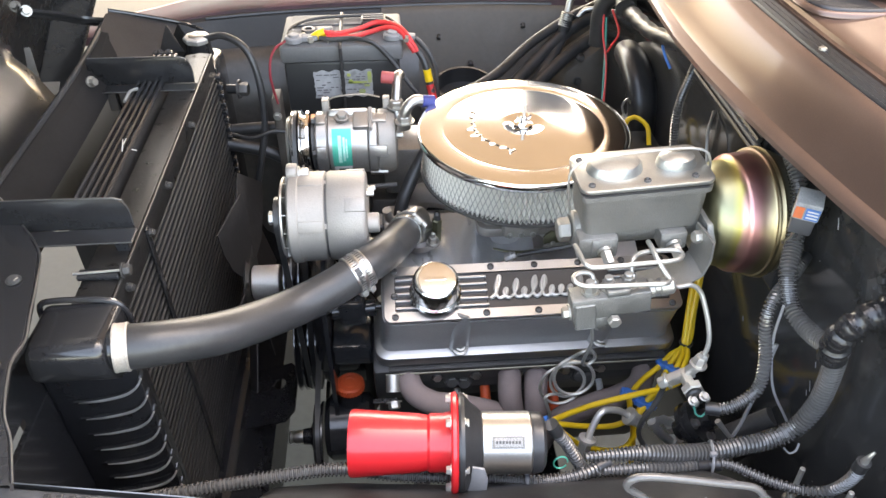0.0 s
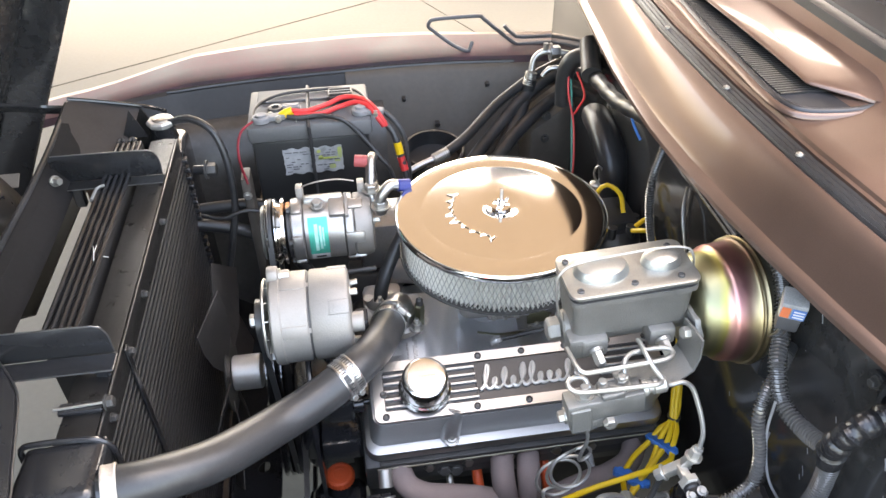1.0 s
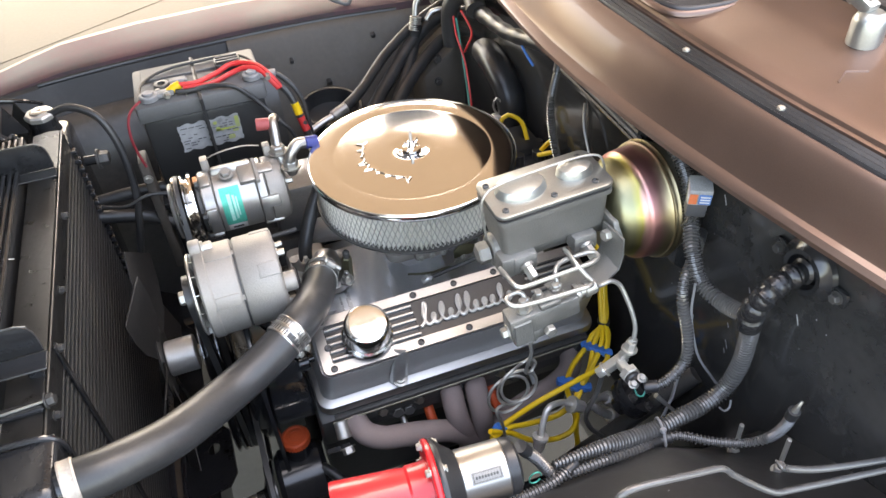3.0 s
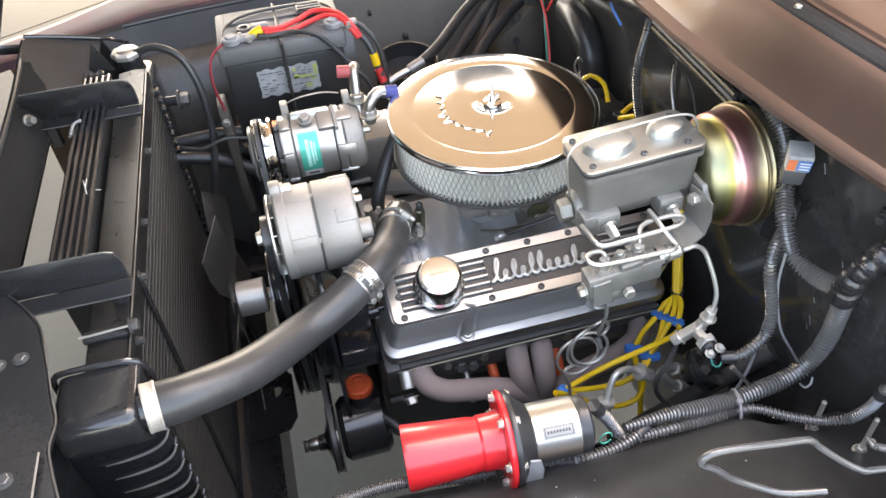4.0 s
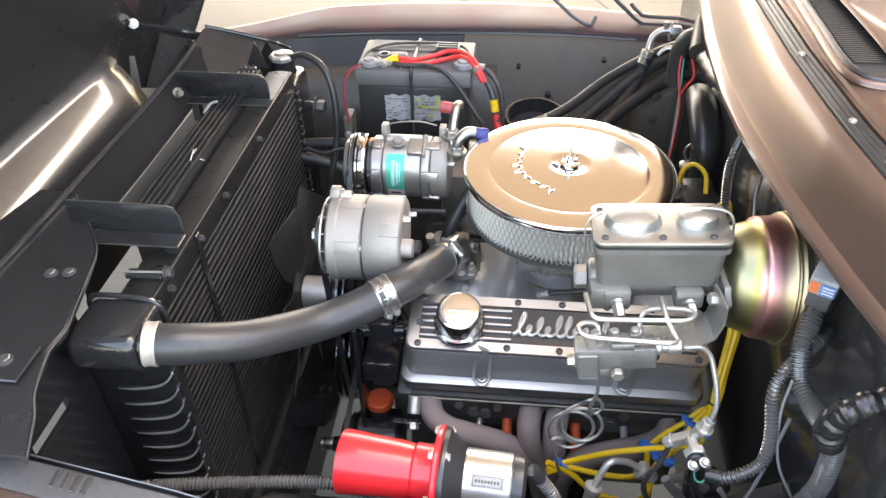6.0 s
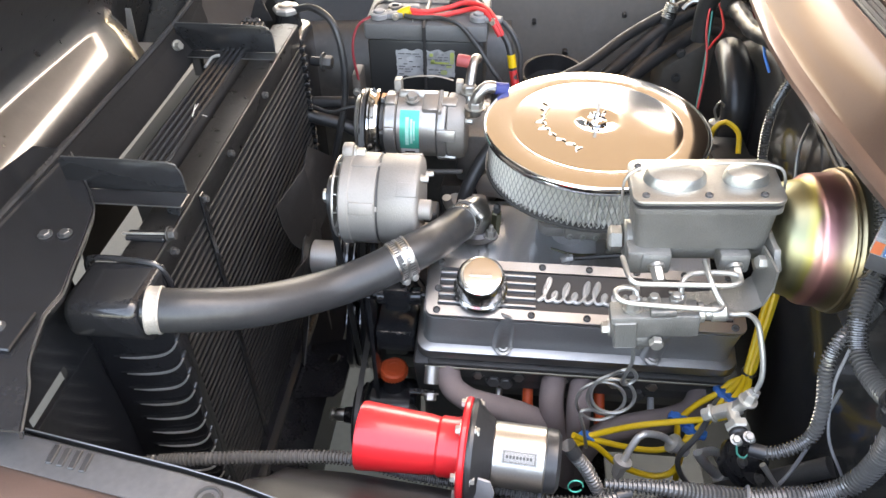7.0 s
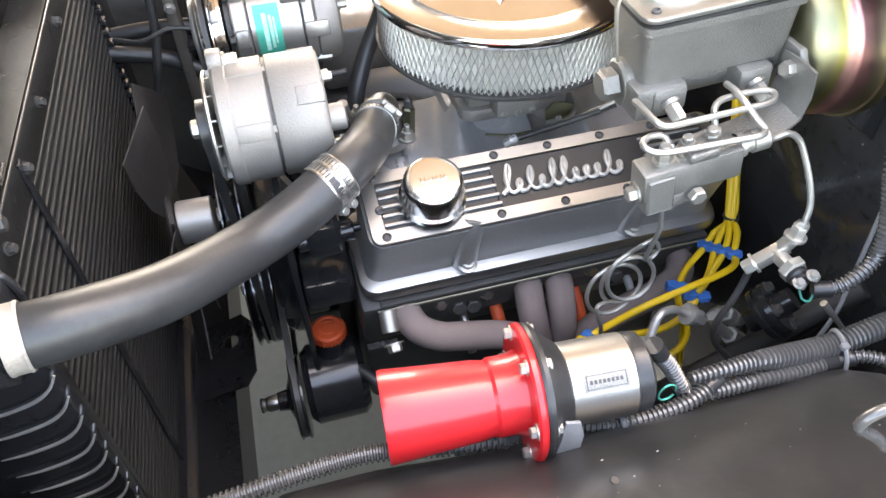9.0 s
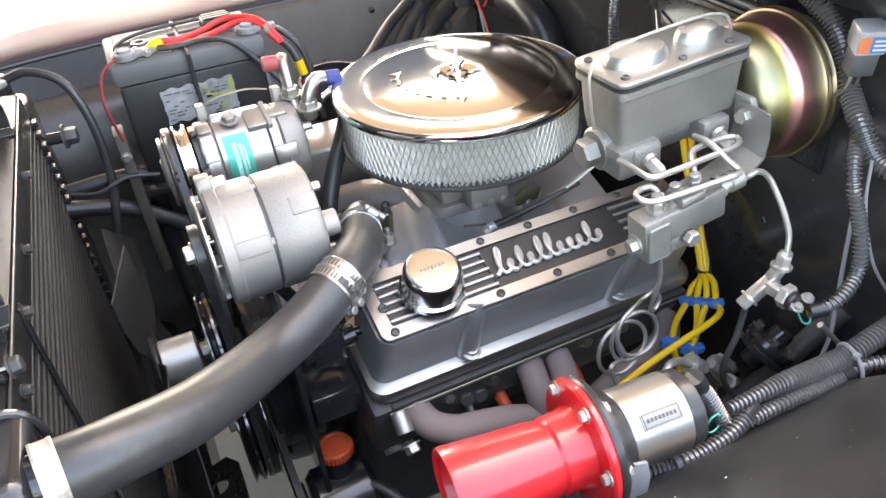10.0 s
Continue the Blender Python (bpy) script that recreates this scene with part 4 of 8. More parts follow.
    part("outlet", rod((-0.60, -0.438, 0.977), (-0.55, -0.436, 0.977), 0.024, 0.002, 28), BLACK, near)
    far = part("far_tank", box(-0.66, -0.575, 0.362, 0.475, 0.50, 0.965, 0.018, 3), BLACK, ob)
    for k in range(22):
        part("crimp_tab", box(-0.580, -0.568, 0.353, 0.372, 0.52 + 0.02 * k, 0.529 + 0.02 * k, 0.002, 1), BLACK, far)
    part("filler_neck", lathe([(0.03, 0), (0.026, 0.015), (0.026, 0.03), (0.0, 0.03)], Matrix.Translation((-0.618, 0.432, 0.962)), 28), BLACK, far)
    part("drain_stub", rod((-0.57, 0.40, 0.898), (-0.525, 0.395, 0.898), 0.010, 0.001), BLACK, far)
    part("stub_nut", hexbolt((-0.545, 0.397, 0.898), (1, -0.1, 0), 0.015, 0.022), DARK, far)
    C = Matrix.Translation((-0.618, 0.432, 0.992))
    cap = part("radiator_cap", lathe([(0, 0.0), (0.0235, 0.0), (0.0275, 0.002), (0.029, 0.006), (0.029, 0.010), (0.0255, 0.013), (0.014, 0.0145), (0, 0.0145)], C @ Matrix.Rotation(radians(12), 4, "Z"), 8), BRIGHT, ob, "faceted aluminium cap", sharp=20)
    part("cap_crown", lathe([(0.0165, 0.013), (0.0165, 0.0155), (0.015, 0.0165), (0.006, 0.0168), (0.005, 0.0158), (0, 0.0158)], C, 32), STEEL, cap)
    part("cap_skirt", lathe([(0.0235, -0.006), (0.0235, 0.001), (0.020, 0.001)], C, 32), ZINC, cap)
    # Tiny pale specks stand in for the dusty crackle paint's glints.
    rnd = random.Random(5)
    bm = bmesh.new()
    for k in range(170):
        y = rnd.uniform(-0.12, 0.20) if k % 3 else rnd.uniform(0.02, 0.16)
        r = rnd.choice((0.0003, 0.0003, 0.0004, 0.0005))
        lathe([(r, 0), (r * 0.6, r * 0.8), (0, r)], Matrix.Translation((rnd.uniform(-0.622, -0.588), y, 0.9968)), 6, bm)
    tagged(part("grit_glints", bm, LEAD, tc, "pale grit-sized specks"), kind="stuff")
    for lab, pts, r in (("thick black coolant hose low behind the radiator", [(-0.60, 0.40, 0.795), (-0.52, 0.40, 0.800), (-0.46, 0.40, 0.798), (-0.40, 0.395, 0.785), (-0.34, 0.38, 0.76)], 0.0135), ("thick black coolant hose dropping behind the compressor", [(-0.60, 0.36, 0.79), (-0.535, 0.36, 0.775), (-0.49, 0.36, 0.760), (-0.44, 0.36, 0.725), (-0.39, 0.355, 0.68), (-0.35, 0.34, 0.62)], 0.0145)):
        ch = thing("coolant_hose", pts[0], lab, "hose", "coolant hoses")
        part("hose", tube(pts, r, 16), RUBBER, ch)
    oh = thing("overflow_hose", (-0.55, 0.42, 0.6), "thin black overflow hose looping down from the filler", "hose")
    part("hose", tube([(-0.60, 0.425, 1.0), (-0.56, 0.42, 1.008), (-0.515, 0.40, 0.985), (-0.495, 0.38, 0.92), (-0.495, 0.36, 0.83), (-0.51, 0.34, 0.76), (-0.54, 0.33, 0.65)], 0.0075, 10), RUBBER, oh)
    part("branch", tube([(-0.565, 0.35, 0.815), (-0.52, 0.33, 0.815), (-0.47, 0.33, 0.83), (-0.42, 0.33, 0.82)], 0.004, 8), RUBBER, oh)


support()
condenser()
radiator()


# ---- engine ----


def engine():
    ob = thing("engine_block", (0.0, 0.0, 0.4), "V8 engine block with cylinder heads in dark grime", "engine")
    part("block", box(-0.27, 0.25, -0.17, 0.17, 0.36, 0.70, 0.02, 3), DARK, ob)
    for s in (-1, 1):
        part("cylinder_head", box(-0.255, 0.225, -0.05, 0.05, -0.055, 0.06, 0.008, 2, Matrix.Translation((-0.015, s * 0.205, 0.675)) @ Matrix.Rotation(radians(s * 18), 4, "X").inverted()), DARK, ob)
    part("front_cover", box(-0.315, -0.27, -0.10, 0.10, 0.40, 0.68, 0.02, 3), DARK, ob)
    part("water_pump", lathe([(0, 0), (0.06, 0), (0.075, 0.02), (0.075, 0.05), (0.045, 0.07), (0.03, 0.1), (0, 0.1)], Matrix.Translation((-0.27, 0.0, 0.72)) @ Matrix.Rotation(radians(-90), 4, "Y"), 32), CAST_ALU, ob)
    far = thing("valve_cover", (0.0, 0.236, 0.75), "satin finned valve cover on the far bank", "valve cover")
    part("body", box(-0.24, 0.22, 0.185, 0.29, 0.75, 0.86, 0.012, 2), VC_GREY, far)
    im = thing("intake_manifold", (0.0, 0.0, 0.72), "cast aluminium intake manifold with curved runners", "intake manifold")
    part("valley", box(-0.22, 0.20, -0.13, 0.13, 0.70, 0.755, 0.015, 2), INTAKE, im)
    part("plenum", prism(rounded(0.18, 0.13, 0.03), 0.06, Matrix.Translation((0.0, 0.02, 0.772)), 0.012), INTAKE, im)
    # near bank: one flowing casting with three swelling runners and a flat pad with cast marks
    def casting(x, y):
        u = (0.03 - y) / 0.22
        z = 0.812 - 0.052 * u - 0.030 * u * u
        for c0, c1, w, h in ((-0.060, -0.108, 0.021, 0.058), (0.026, 0.008, 0.019, 0.044), (0.085, 0.112, 0.020, 0.042)):
            d = (x - (c0 + (c1 - c0) * u)) / w
            z += h * math.exp(-d * d) * (1.0 - 0.35 * u) * (0.35 + 0.65 * min(1.0, u * 3))
        d = max(0.0, abs(x + 0.165) - 0.022) / 0.012
        return z + 0.016 * math.exp(-d * d) * min(1.0, max(0.0, (u - 0.2) * 4)) - 0.03 * max(0.0, -0.215 - x) / 0.03
    rows = [[(x, y, casting(x, y)) for y in [0.03 - 0.0085 * j for j in range(27)]] for x in [-0.245 + 0.0085 * i for i in range(55)]]
    part("runner_casting", sheet(rows, 0.004), INTAKE, im, "smooth cast runner face", sharp=60)
    for x in (-0.035, 0.062):
        pad = part("bolt_pad", box(x - 0.020, x + 0.016, -0.182, -0.150, 0.762, casting(x, -0.16) + 0.012, 0.004, 2), INTAKE, im)
        part("pad_bolt", hexbolt((x, -0.163, casting(x, -0.16) + 0.012), (0, -0.2, 1), 0.007, 0.008), DARK, pad)
    for x0, x1 in ((-0.17, -0.065), (-0.09, -0.03), (0.07, 0.03), (0.16, 0.065)):
        part("runner", tube([(x1, 0.05, 0.80), (x1 * 0.5 + x0 * 0.5, 0.10, 0.80), (x0, 0.145, 0.775), (x0, 0.165, 0.745)], 0.026, 12, 0.012, flat=0.85), INTAKE, im)
    part("crossover", box(-0.245, -0.17, -0.10, 0.10, 0.745, 0.79, 0.012, 2), INTAKE, im)
    part("front_boss", lathe([(0.035, 0), (0.033, 0.02), (0.028, 0.035), (0, 0.035)], Matrix.Translation((-0.19, -0.02, 0.785)), 24), CAST_ALU, im)
    for x in (-0.135, 0.14):
        part("bolt", hexbolt((x, -0.165, casting(x, -0.165)), (0, -0.5, 1), 0.007, 0.009), ZINC, im)
    bars = bmesh.new()
    for k in range(7):
        box(-0.0025, 0.0025, -0.006 - 0.003 * (k % 3), 0.006, 0, 0.0015, 0.0005, 1, Matrix.Translation((-0.165 + 0.003 * (k % 2), -0.070 - 0.009 * k, casting(-0.165, -0.070 - 0.009 * k) - 0.0004)) @ Matrix.Rotation(radians(20), 4, "X"), bars)
        box(-0.0018, 0.0018, -0.004, 0.003, 0, 0.0015, 0.0005, 1, Matrix.Translation((-0.177, -0.080 - 0.008 * (k % 5), casting(-0.177, -0.080 - 0.008 * (k % 5)) - 0.0004)) @ Matrix.Rotation(radians(20), 4, "X"), bars)
    part("cast_marks", bars, POLISHED, im)
    th = thing("thermostat_housing", (-0.19, -0.02, 0.82), "bright thermostat housing with bolts and a sensor at the hose end", "thermostat housing")
    part("base", lathe([(0.038, 0), (0.038, 0.012), (0.03, 0.016), (0.028, 0.034), (0.02, 0.044), (0, 0.046)], Matrix.Translation((-0.185, -0.045, 0.81)), 28), POLISHED, th)
    part("neck", tube([(-0.183, -0.04, 0.845), (-0.186, -0.058, 0.868), (-0.196, -0.085, 0.875), (-0.21, -0.12, 0.882)], 0.023, 16), POLISHED, th)
    part("neck_bead", tube([(-0.196, -0.083, 0.874), (-0.198, -0.09, 0.876)], 0.0275, 20, 0.002), ZINC, th)
    for p in ((-0.150, -0.03, 0.822), (-0.222, -0.06, 0.822), (-0.158, -0.075, 0.826), (-0.215, -0.008, 0.825)):
        stud = part("bolt", hexbolt(p, (0, -0.1, 1), 0.009, 0.014), ZINC, th)
        part("bolt_tip", rod(p, (p[0], p[1] - 0.002, p[2] + 0.024), 0.004), ZINC, stud)
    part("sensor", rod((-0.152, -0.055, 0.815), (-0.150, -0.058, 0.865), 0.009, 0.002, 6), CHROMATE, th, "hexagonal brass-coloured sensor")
    part("sensor_cap", lathe([(0.006, 0), (0.006, 0.012), (0.003, 0.016), (0, 0.016)], Matrix.Translation((-0.150, -0.058, 0.864)), 14), DARK, th)
    part("heater_nipple", tube([(-0.215, -0.02, 0.83), (-0.232, -0.03, 0.85), (-0.236, -0.035, 0.872)], 0.008, 12), ZINC, th)
    cb = thing("carburetor", (0.0, 0.0, 0.83), "four-barrel carburetor hidden under the air cleaner", "carburetor")
    part("base_plate", prism(rounded(0.16, 0.15, 0.02), 0.018, Matrix.Translation((0, 0, 0.832)), 0.002), CAST_ALU, cb)
    part("main_body", box(-0.07, 0.08, -0.07, 0.07, 0.85, 0.905, 0.008, 2), CAST_ALU, cb)
    part("fuel_bowl", box(-0.04, 0.02, -0.105, -0.07, 0.85, 0.89, 0.006, 2), CAST_ALU, cb)
    for k in range(3):
        part("bowl_screw", hexbolt((-0.03 + 0.02 * k, -0.105, 0.858), (0, -1, 0), 0.004, 0.005), ZINC, cb)
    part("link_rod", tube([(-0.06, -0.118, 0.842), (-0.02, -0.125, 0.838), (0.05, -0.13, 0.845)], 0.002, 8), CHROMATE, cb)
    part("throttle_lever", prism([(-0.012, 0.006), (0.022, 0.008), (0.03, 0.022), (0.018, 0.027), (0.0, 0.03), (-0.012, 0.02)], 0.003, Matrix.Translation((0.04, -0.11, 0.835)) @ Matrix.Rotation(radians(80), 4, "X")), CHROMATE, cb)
    lk = part("throttle_rod", rod((-0.032, -0.145, 0.845), (0.090, -0.145, 0.866), 0.0035, 0.001, 12), DARK, cb, "black threaded throttle rod")
    part("rod_end", hexbolt((-0.032, -0.145, 0.845), (-1, 0, -0.4), 0.006, 0.012), BRIGHT, lk)
    part("rod_nut", hexbolt((-0.032, -0.145, 0.845), (1, 0, 0.5), 0.0065, 0.008), BRIGHT, lk)
    for k in range(4):
        part("lever_screw", hexbolt((0.03 + 0.012 * k, -0.121, 0.842 + 0.006 * (k % 2)), (0, -1, 0.2), 0.004, 0.004), ZINC, cb)
    part("throttle_spring", tube([(0.02, -0.125, 0.835), (0.12, -0.13, 0.86)], 0.004, 8, ribs=0.0012), DARK, cb)
    part("throttle_cable", tube([(-0.02, -0.12, 0.83), (0.1, -0.14, 0.87), (0.2, -0.14, 0.93), (0.29, -0.13, 0.98)], 0.003, 8), STEEL, cb)


def valve_cover():
    ob = thing("valve_cover", (-0.016, -0.25, 0.74), "finned aluminium valve cover with a polished top plate and raised script", "valve cover")
    # body lofted from flange to top
    bm = bmesh.new()
    rings = []
    for w, d, y, z, r, tilt in ((0.484, 0.106, -0.201, 0.750, 0.022, 16), (0.478, 0.101, -0.204, 0.761, 0.02, 16), (0.470, 0.097, -0.208, 0.772, 0.018, 16), (0.466, 0.099, -0.228, 0.83, 0.018, 16), (0.463, 0.102, -0.235, 0.85, 0.018, 16)):
        mm = Matrix.Translation((-0.017, y, z)) @ Matrix.Rotation(radians(tilt), 4, "X")
        rings.append([bm.verts.new(mm @ Vector((a, b, 0))) for a, b in rounded(w, d, r, 6)])
    for a, b in zip(rings, rings[1:]):
        for i in range(len(a)):
            j = (i + 1) % len(a)
            bm.faces.new((a[i], a[j], b[j], b[i]))
    bm.faces.new(rings[-1])
    bm.faces.new(rings[0][::-1])
    part("body", bm, VC_GREY, ob)
    fl = bmesh.new()
    rr = []
    for w, d, z, tl in ((0.488, 0.120, 0.741, 16), (0.496, 0.128, 0.744, 16), (0.498, 0.130, 0.752, 16), (0.494, 0.126, 0.758, 16), (0.484, 0.114, 0.7605, 16), (0.472, 0.100, 0.7615, 16)):
        mm = Matrix.Translation((-0.017, -0.2035, z)) @ Matrix.Rotation(radians(tl), 4, "X")
        rr.append([fl.verts.new(mm @ Vector((a, b, 0))) for a, b in rounded(w, d, 0.022, 6)])
    for a, b in zip(rr, rr[1:]):
        for i in range(len(a)):
            j = (i + 1) % len(a)
            fl.faces.new((a[i], a[j], b[j], b[i]))
    part("flange", fl, POLISHED, ob, "bright machined lower edge")
    M = Matrix.Translation((-0.0155, -0.2365, 0.8535)) @ Matrix.Rotation(radians(16), 4, "X")
    # plate frame: four bars round the recess
    W, D = 0.460, 0.1
    frame_bm = bmesh.new()
    outer, inner = rounded(W, D, 0.012, 5), rounded(W - 0.034, D - 0.034, 0.003, 5)
    lay = []
    for pts, z in ((outer, 0), (outer, 0.0045), ([(a * 0.997, b * 0.985) for a, b in outer], 0.0055), (inner, 0.0055), (inner, -0.001)):
        lay.append([frame_bm.verts.new(M @ Vector((a, b, z))) for a, b in pts])
    for a, b in zip(lay, lay[1:]):
        for i in range(len(a)):
            j = (i + 1) % len(a)
            frame_bm.faces.new((a[i], a[j], b[j], b[i]))
    plate = part("top_plate", frame_bm, POLISHED, ob, "brushed aluminium border")
    part("recess", box(-(W - 0.034) / 2, (W - 0.034) / 2, -(D - 0.034) / 2, (D - 0.034) / 2, -0.004, 0.0008, 0, m=M), SATIN, ob, "black crackle recess")
    for k in range(5):
        y = -0.0255 + 0.01275 * k
        for x0, x1 in ((-0.212, -0.069), (0.125, 0.212)):
            part("fin", box(x0, x1, y - 0.0019, y + 0.0019, 0.0, 0.0055, 0.0007, 1, M), POLISHED, ob)
    part("name_panel", box(-0.071, 0.127, -0.032, 0.032, 0.001, 0.003, 0.0005, 1, M), SATIN, ob)
    # flowing silver ornament in place of the maker's script
    sc = bmesh.new()
    tops = [0.037, 0.016, 0.030, 0.015, 0.034, 0.034, 0.016, 0.015, 0.016, 0.031, 0.014]
    pts = []
    for k, h in enumerate(tops):
        for q in range(10):
            a = 2 * math.pi * q / 10
            yy = -0.0165 + 1.08 * h * (0.5 - 0.5 * math.cos(a))
            pts.append((-0.062 + 0.0145 * (k + q / 10) + 0.0056 * math.sin(a) + 0.26 * yy, yy))
    tube([M @ Vector((a, b, 0.0058)) for a, b in pts], lambda u: 0.0028 + 0.0006 * math.sin(u * 140), 8, 0.0015, bm=sc)
    part("silver_ornament", sc, BRIGHT, ob, "flowing raised silver ornament")
    for row, xs in ((0.0415, [-0.213, -0.06, 0.01, 0.08, 0.15, 0.213]), (-0.0415, [-0.213, -0.075, 0.005, 0.085, 0.15, 0.213])):
        for x in xs:
            part("screw", lathe([(0.0055, 0.0053), (0.0055, 0.0075), (0.004, 0.0085), (0.003, 0.0065), (0, 0.0065)], M @ Matrix.Translation((x, row, 0)), 14), DARK, ob)
    for x in (-0.2135,):
        part("screw", lathe([(0.0055, 0.0053), (0.0055, 0.0075), (0.004, 0.0085), (0, 0.0065)], M @ Matrix.Translation((x, -0.005, 0)), 14), DARK, ob)
    for x in (-0.128, 0.10):
        boss = part("bolt_boss", tube([(x + 0.006, -0.272, 0.846), (x + 0.004, -0.272, 0.832), (x + 0.001, -0.264, 0.80), (x, -0.254, 0.77), (x, -0.246, 0.75)], lambda u: 0.0145 + 0.0045 * u, 18, 0.006, flat=0.9), VC_GREY, ob)
        at = along((x, -0.2625, 0.7555), (x, -0.2755, 0.795))
        sb = part("socket_bolt", lathe([(0.0125, 0), (0.0125, 0.0025), (0.0085, 0.0035), (0.0085, 0.010), (0.0062, 0.0108), (0.0052, 0.0106)], at, 18), ZINC, boss)
        part("socket", lathe([(0.0055, 0.0106), (0.0050, 0.006), (0, 0.006)], at, 6), BATTERY, sb)
    cap = thing("oil_filler_breather", (-0.166, -0.245, 0.856), "chrome push-in breather cap on the valve cover", "breather cap")
    CM = Matrix.Translation((-0.166, -0.2445, 0.861)) @ Matrix.Rotation(radians(16), 4, "X")
    part("shell", lathe([(0.038, 0), (0.0405, 0.004), (0.0395, 0.009), (0.0365, 0.012), (0.036, 0.03), (0.0345, 0.038), (0.0325, 0.0415), (0.029, 0.0434), (0.024, 0.0439), (0.0, 0.0441)], CM, 48), SOFTCHROME, cap)
    bm = bmesh.new()
    for k in range(7):
        box(-0.0012, 0.0012, -0.003 - 0.0012 * (k % 2), 0.003, 0, 0.0012, 0.0003, 1, CM @ Matrix.Translation((-0.014 + 0.0046 * k, 0.0, 0.0441)), bm)
    part("stamped_marks", bm, CHROME, cap)


def air_cleaner():
    ob = thing("air_cleaner", (0, 0, 0.9), "round chrome air cleaner with a white pleated filter behind diamond mesh", "air cleaner")
    lid = [(0.1765, 0.981), (0.1785, 0.984), (0.1785, 0.9885), (0.1782, 0.9917), (0.177, 0.9938), (0.1745, 0.9949), (0.168, 0.9954), (0.155, 0.9957), (0.1385, 0.9957), (0.1365, 0.9955), (0.1345, 0.9953), (0.1320, 0.9956), (0.12, 0.9966), (0.10, 0.9980), (0.08, 0.9992), (0.06, 1.0001), (0.04, 1.0006), (0.024, 1.0008), (0.02, 0.998), (0, 0.998)]
    lp = part("lid", lathe(lid, None, 128), LIDCHROME, ob, "mirror chrome lid", sharp=60)
    # raised flowing relief on the lid
    bm = bmesh.new()
    pts = []
    for k in range(9):
        h = (0.026, 0.020, 0.015, 0.024, 0.024, 0.015, 0.015, 0.015, 0.024)[k]
        for q in range(8):
            u = 2 * math.pi * q / 8
            a = radians(142 + 12.5 * (k + q / 8)) + 0.035 * math.sin(u)
            r = 0.092 + (h - 0.010) * (0.5 - 0.5 * math.cos(u)) - 0.010
            pts.append((r * math.cos(a), r * math.sin(a), 0.9964 + (0.12 - r) * 0.072))
    tube(pts, 0.0019, 8, 0.003, bm=bm)
    part("embossed_relief", bm, CHROME, lp, "raised flowing relief", sharp=60)
    part("wing_nut", lathe([(0.016, 0), (0.015, 0.003), (0.007, 0.005), (0.006, 0.014), (0.004, 0.016), (0, 0.016)], Matrix.Translation((0, 0, 0.999)), 24), CHROME, lp)
    for s in (-1, 1):
        part("wing", prism([(0.004, 0.003), (0.010, 0.006), (0.014, 0.012), (0.011, 0.015), (0.006, 0.010), (0.004, 0.009)], 0.0022, Matrix.Translation((0, 0, 1.002)) @ Matrix.Rotation(radians(20 + 90 * (1 - s)), 4, "Z") @ Matrix.Rotation(radians(90), 4, "X"), 0.0006), CHROME, lp)
    part("stud", tube([(0, 0, 0.99), (0, 0, 1.035)], 0.003, 10, 0.0012, ribs=0.0005), ZINC, lp)
    z0, z1 = 0.915, 0.983
    bm = bmesh.new()
    n = 132
    lo, hi = [], []
    for k in range(2 * n):
        a = math.pi * k / n
        r = 0.1660 if k % 2 else 0.1545
        lo.append(bm.verts.new((r * math.cos(a), r * math.sin(a), z0)))
        hi.append(bm.verts.new((r * math.cos(a), r * math.sin(a), z1)))
    for k in range(2 * n):
        j = (k + 1) % (2 * n)
        bm.faces.new((lo[k], lo[j], hi[j], hi[k]))
    part("pleated_filter", bm, PAPER, ob, "white pleated paper", sharp=10)
    bm = bmesh.new()
    m = 120
    for d in (-1, 1):
        for k in range(m):
            a0 = 2 * math.pi * k / m
            prev = None
            for i in range(6):
                u = i / 5
                a = a0 + d * u * 0.157
                r = 0.1685
                c = Vector((r * math.cos(a), r * math.sin(a), z0 + (z1 - z0) * u))
                rad = Vector((math.cos(a), math.sin(a), 0))
                tg = Vector((-math.sin(a), math.cos(a), 0))
                ring = [bm.verts.new(c + tg * 0.00075), bm.verts.new(c + rad * 0.0009), bm.verts.new(c - tg * 0.00075)]
                if prev:
                    for q in range(2):
                        bm.faces.new((prev[q], prev[q + 1], ring[q + 1], ring[q]))
                prev = ring
    tagged(part("diamond_mesh", bm, MESH_WIRE, ob, "fine steel diamond mesh"), kind="stuff")
    part("base", lathe([(0, 0.905), (0.06, 0.905), (0.08, 0.900), (0.15, 0.902), (0.168, 0.907), (0.174, 0.913), (0.174, 0.9165), (0.165, 0.915), (0.1, 0.91), (0, 0.91)], None, 96), DARK, ob)
    ob.location.z += 0.012


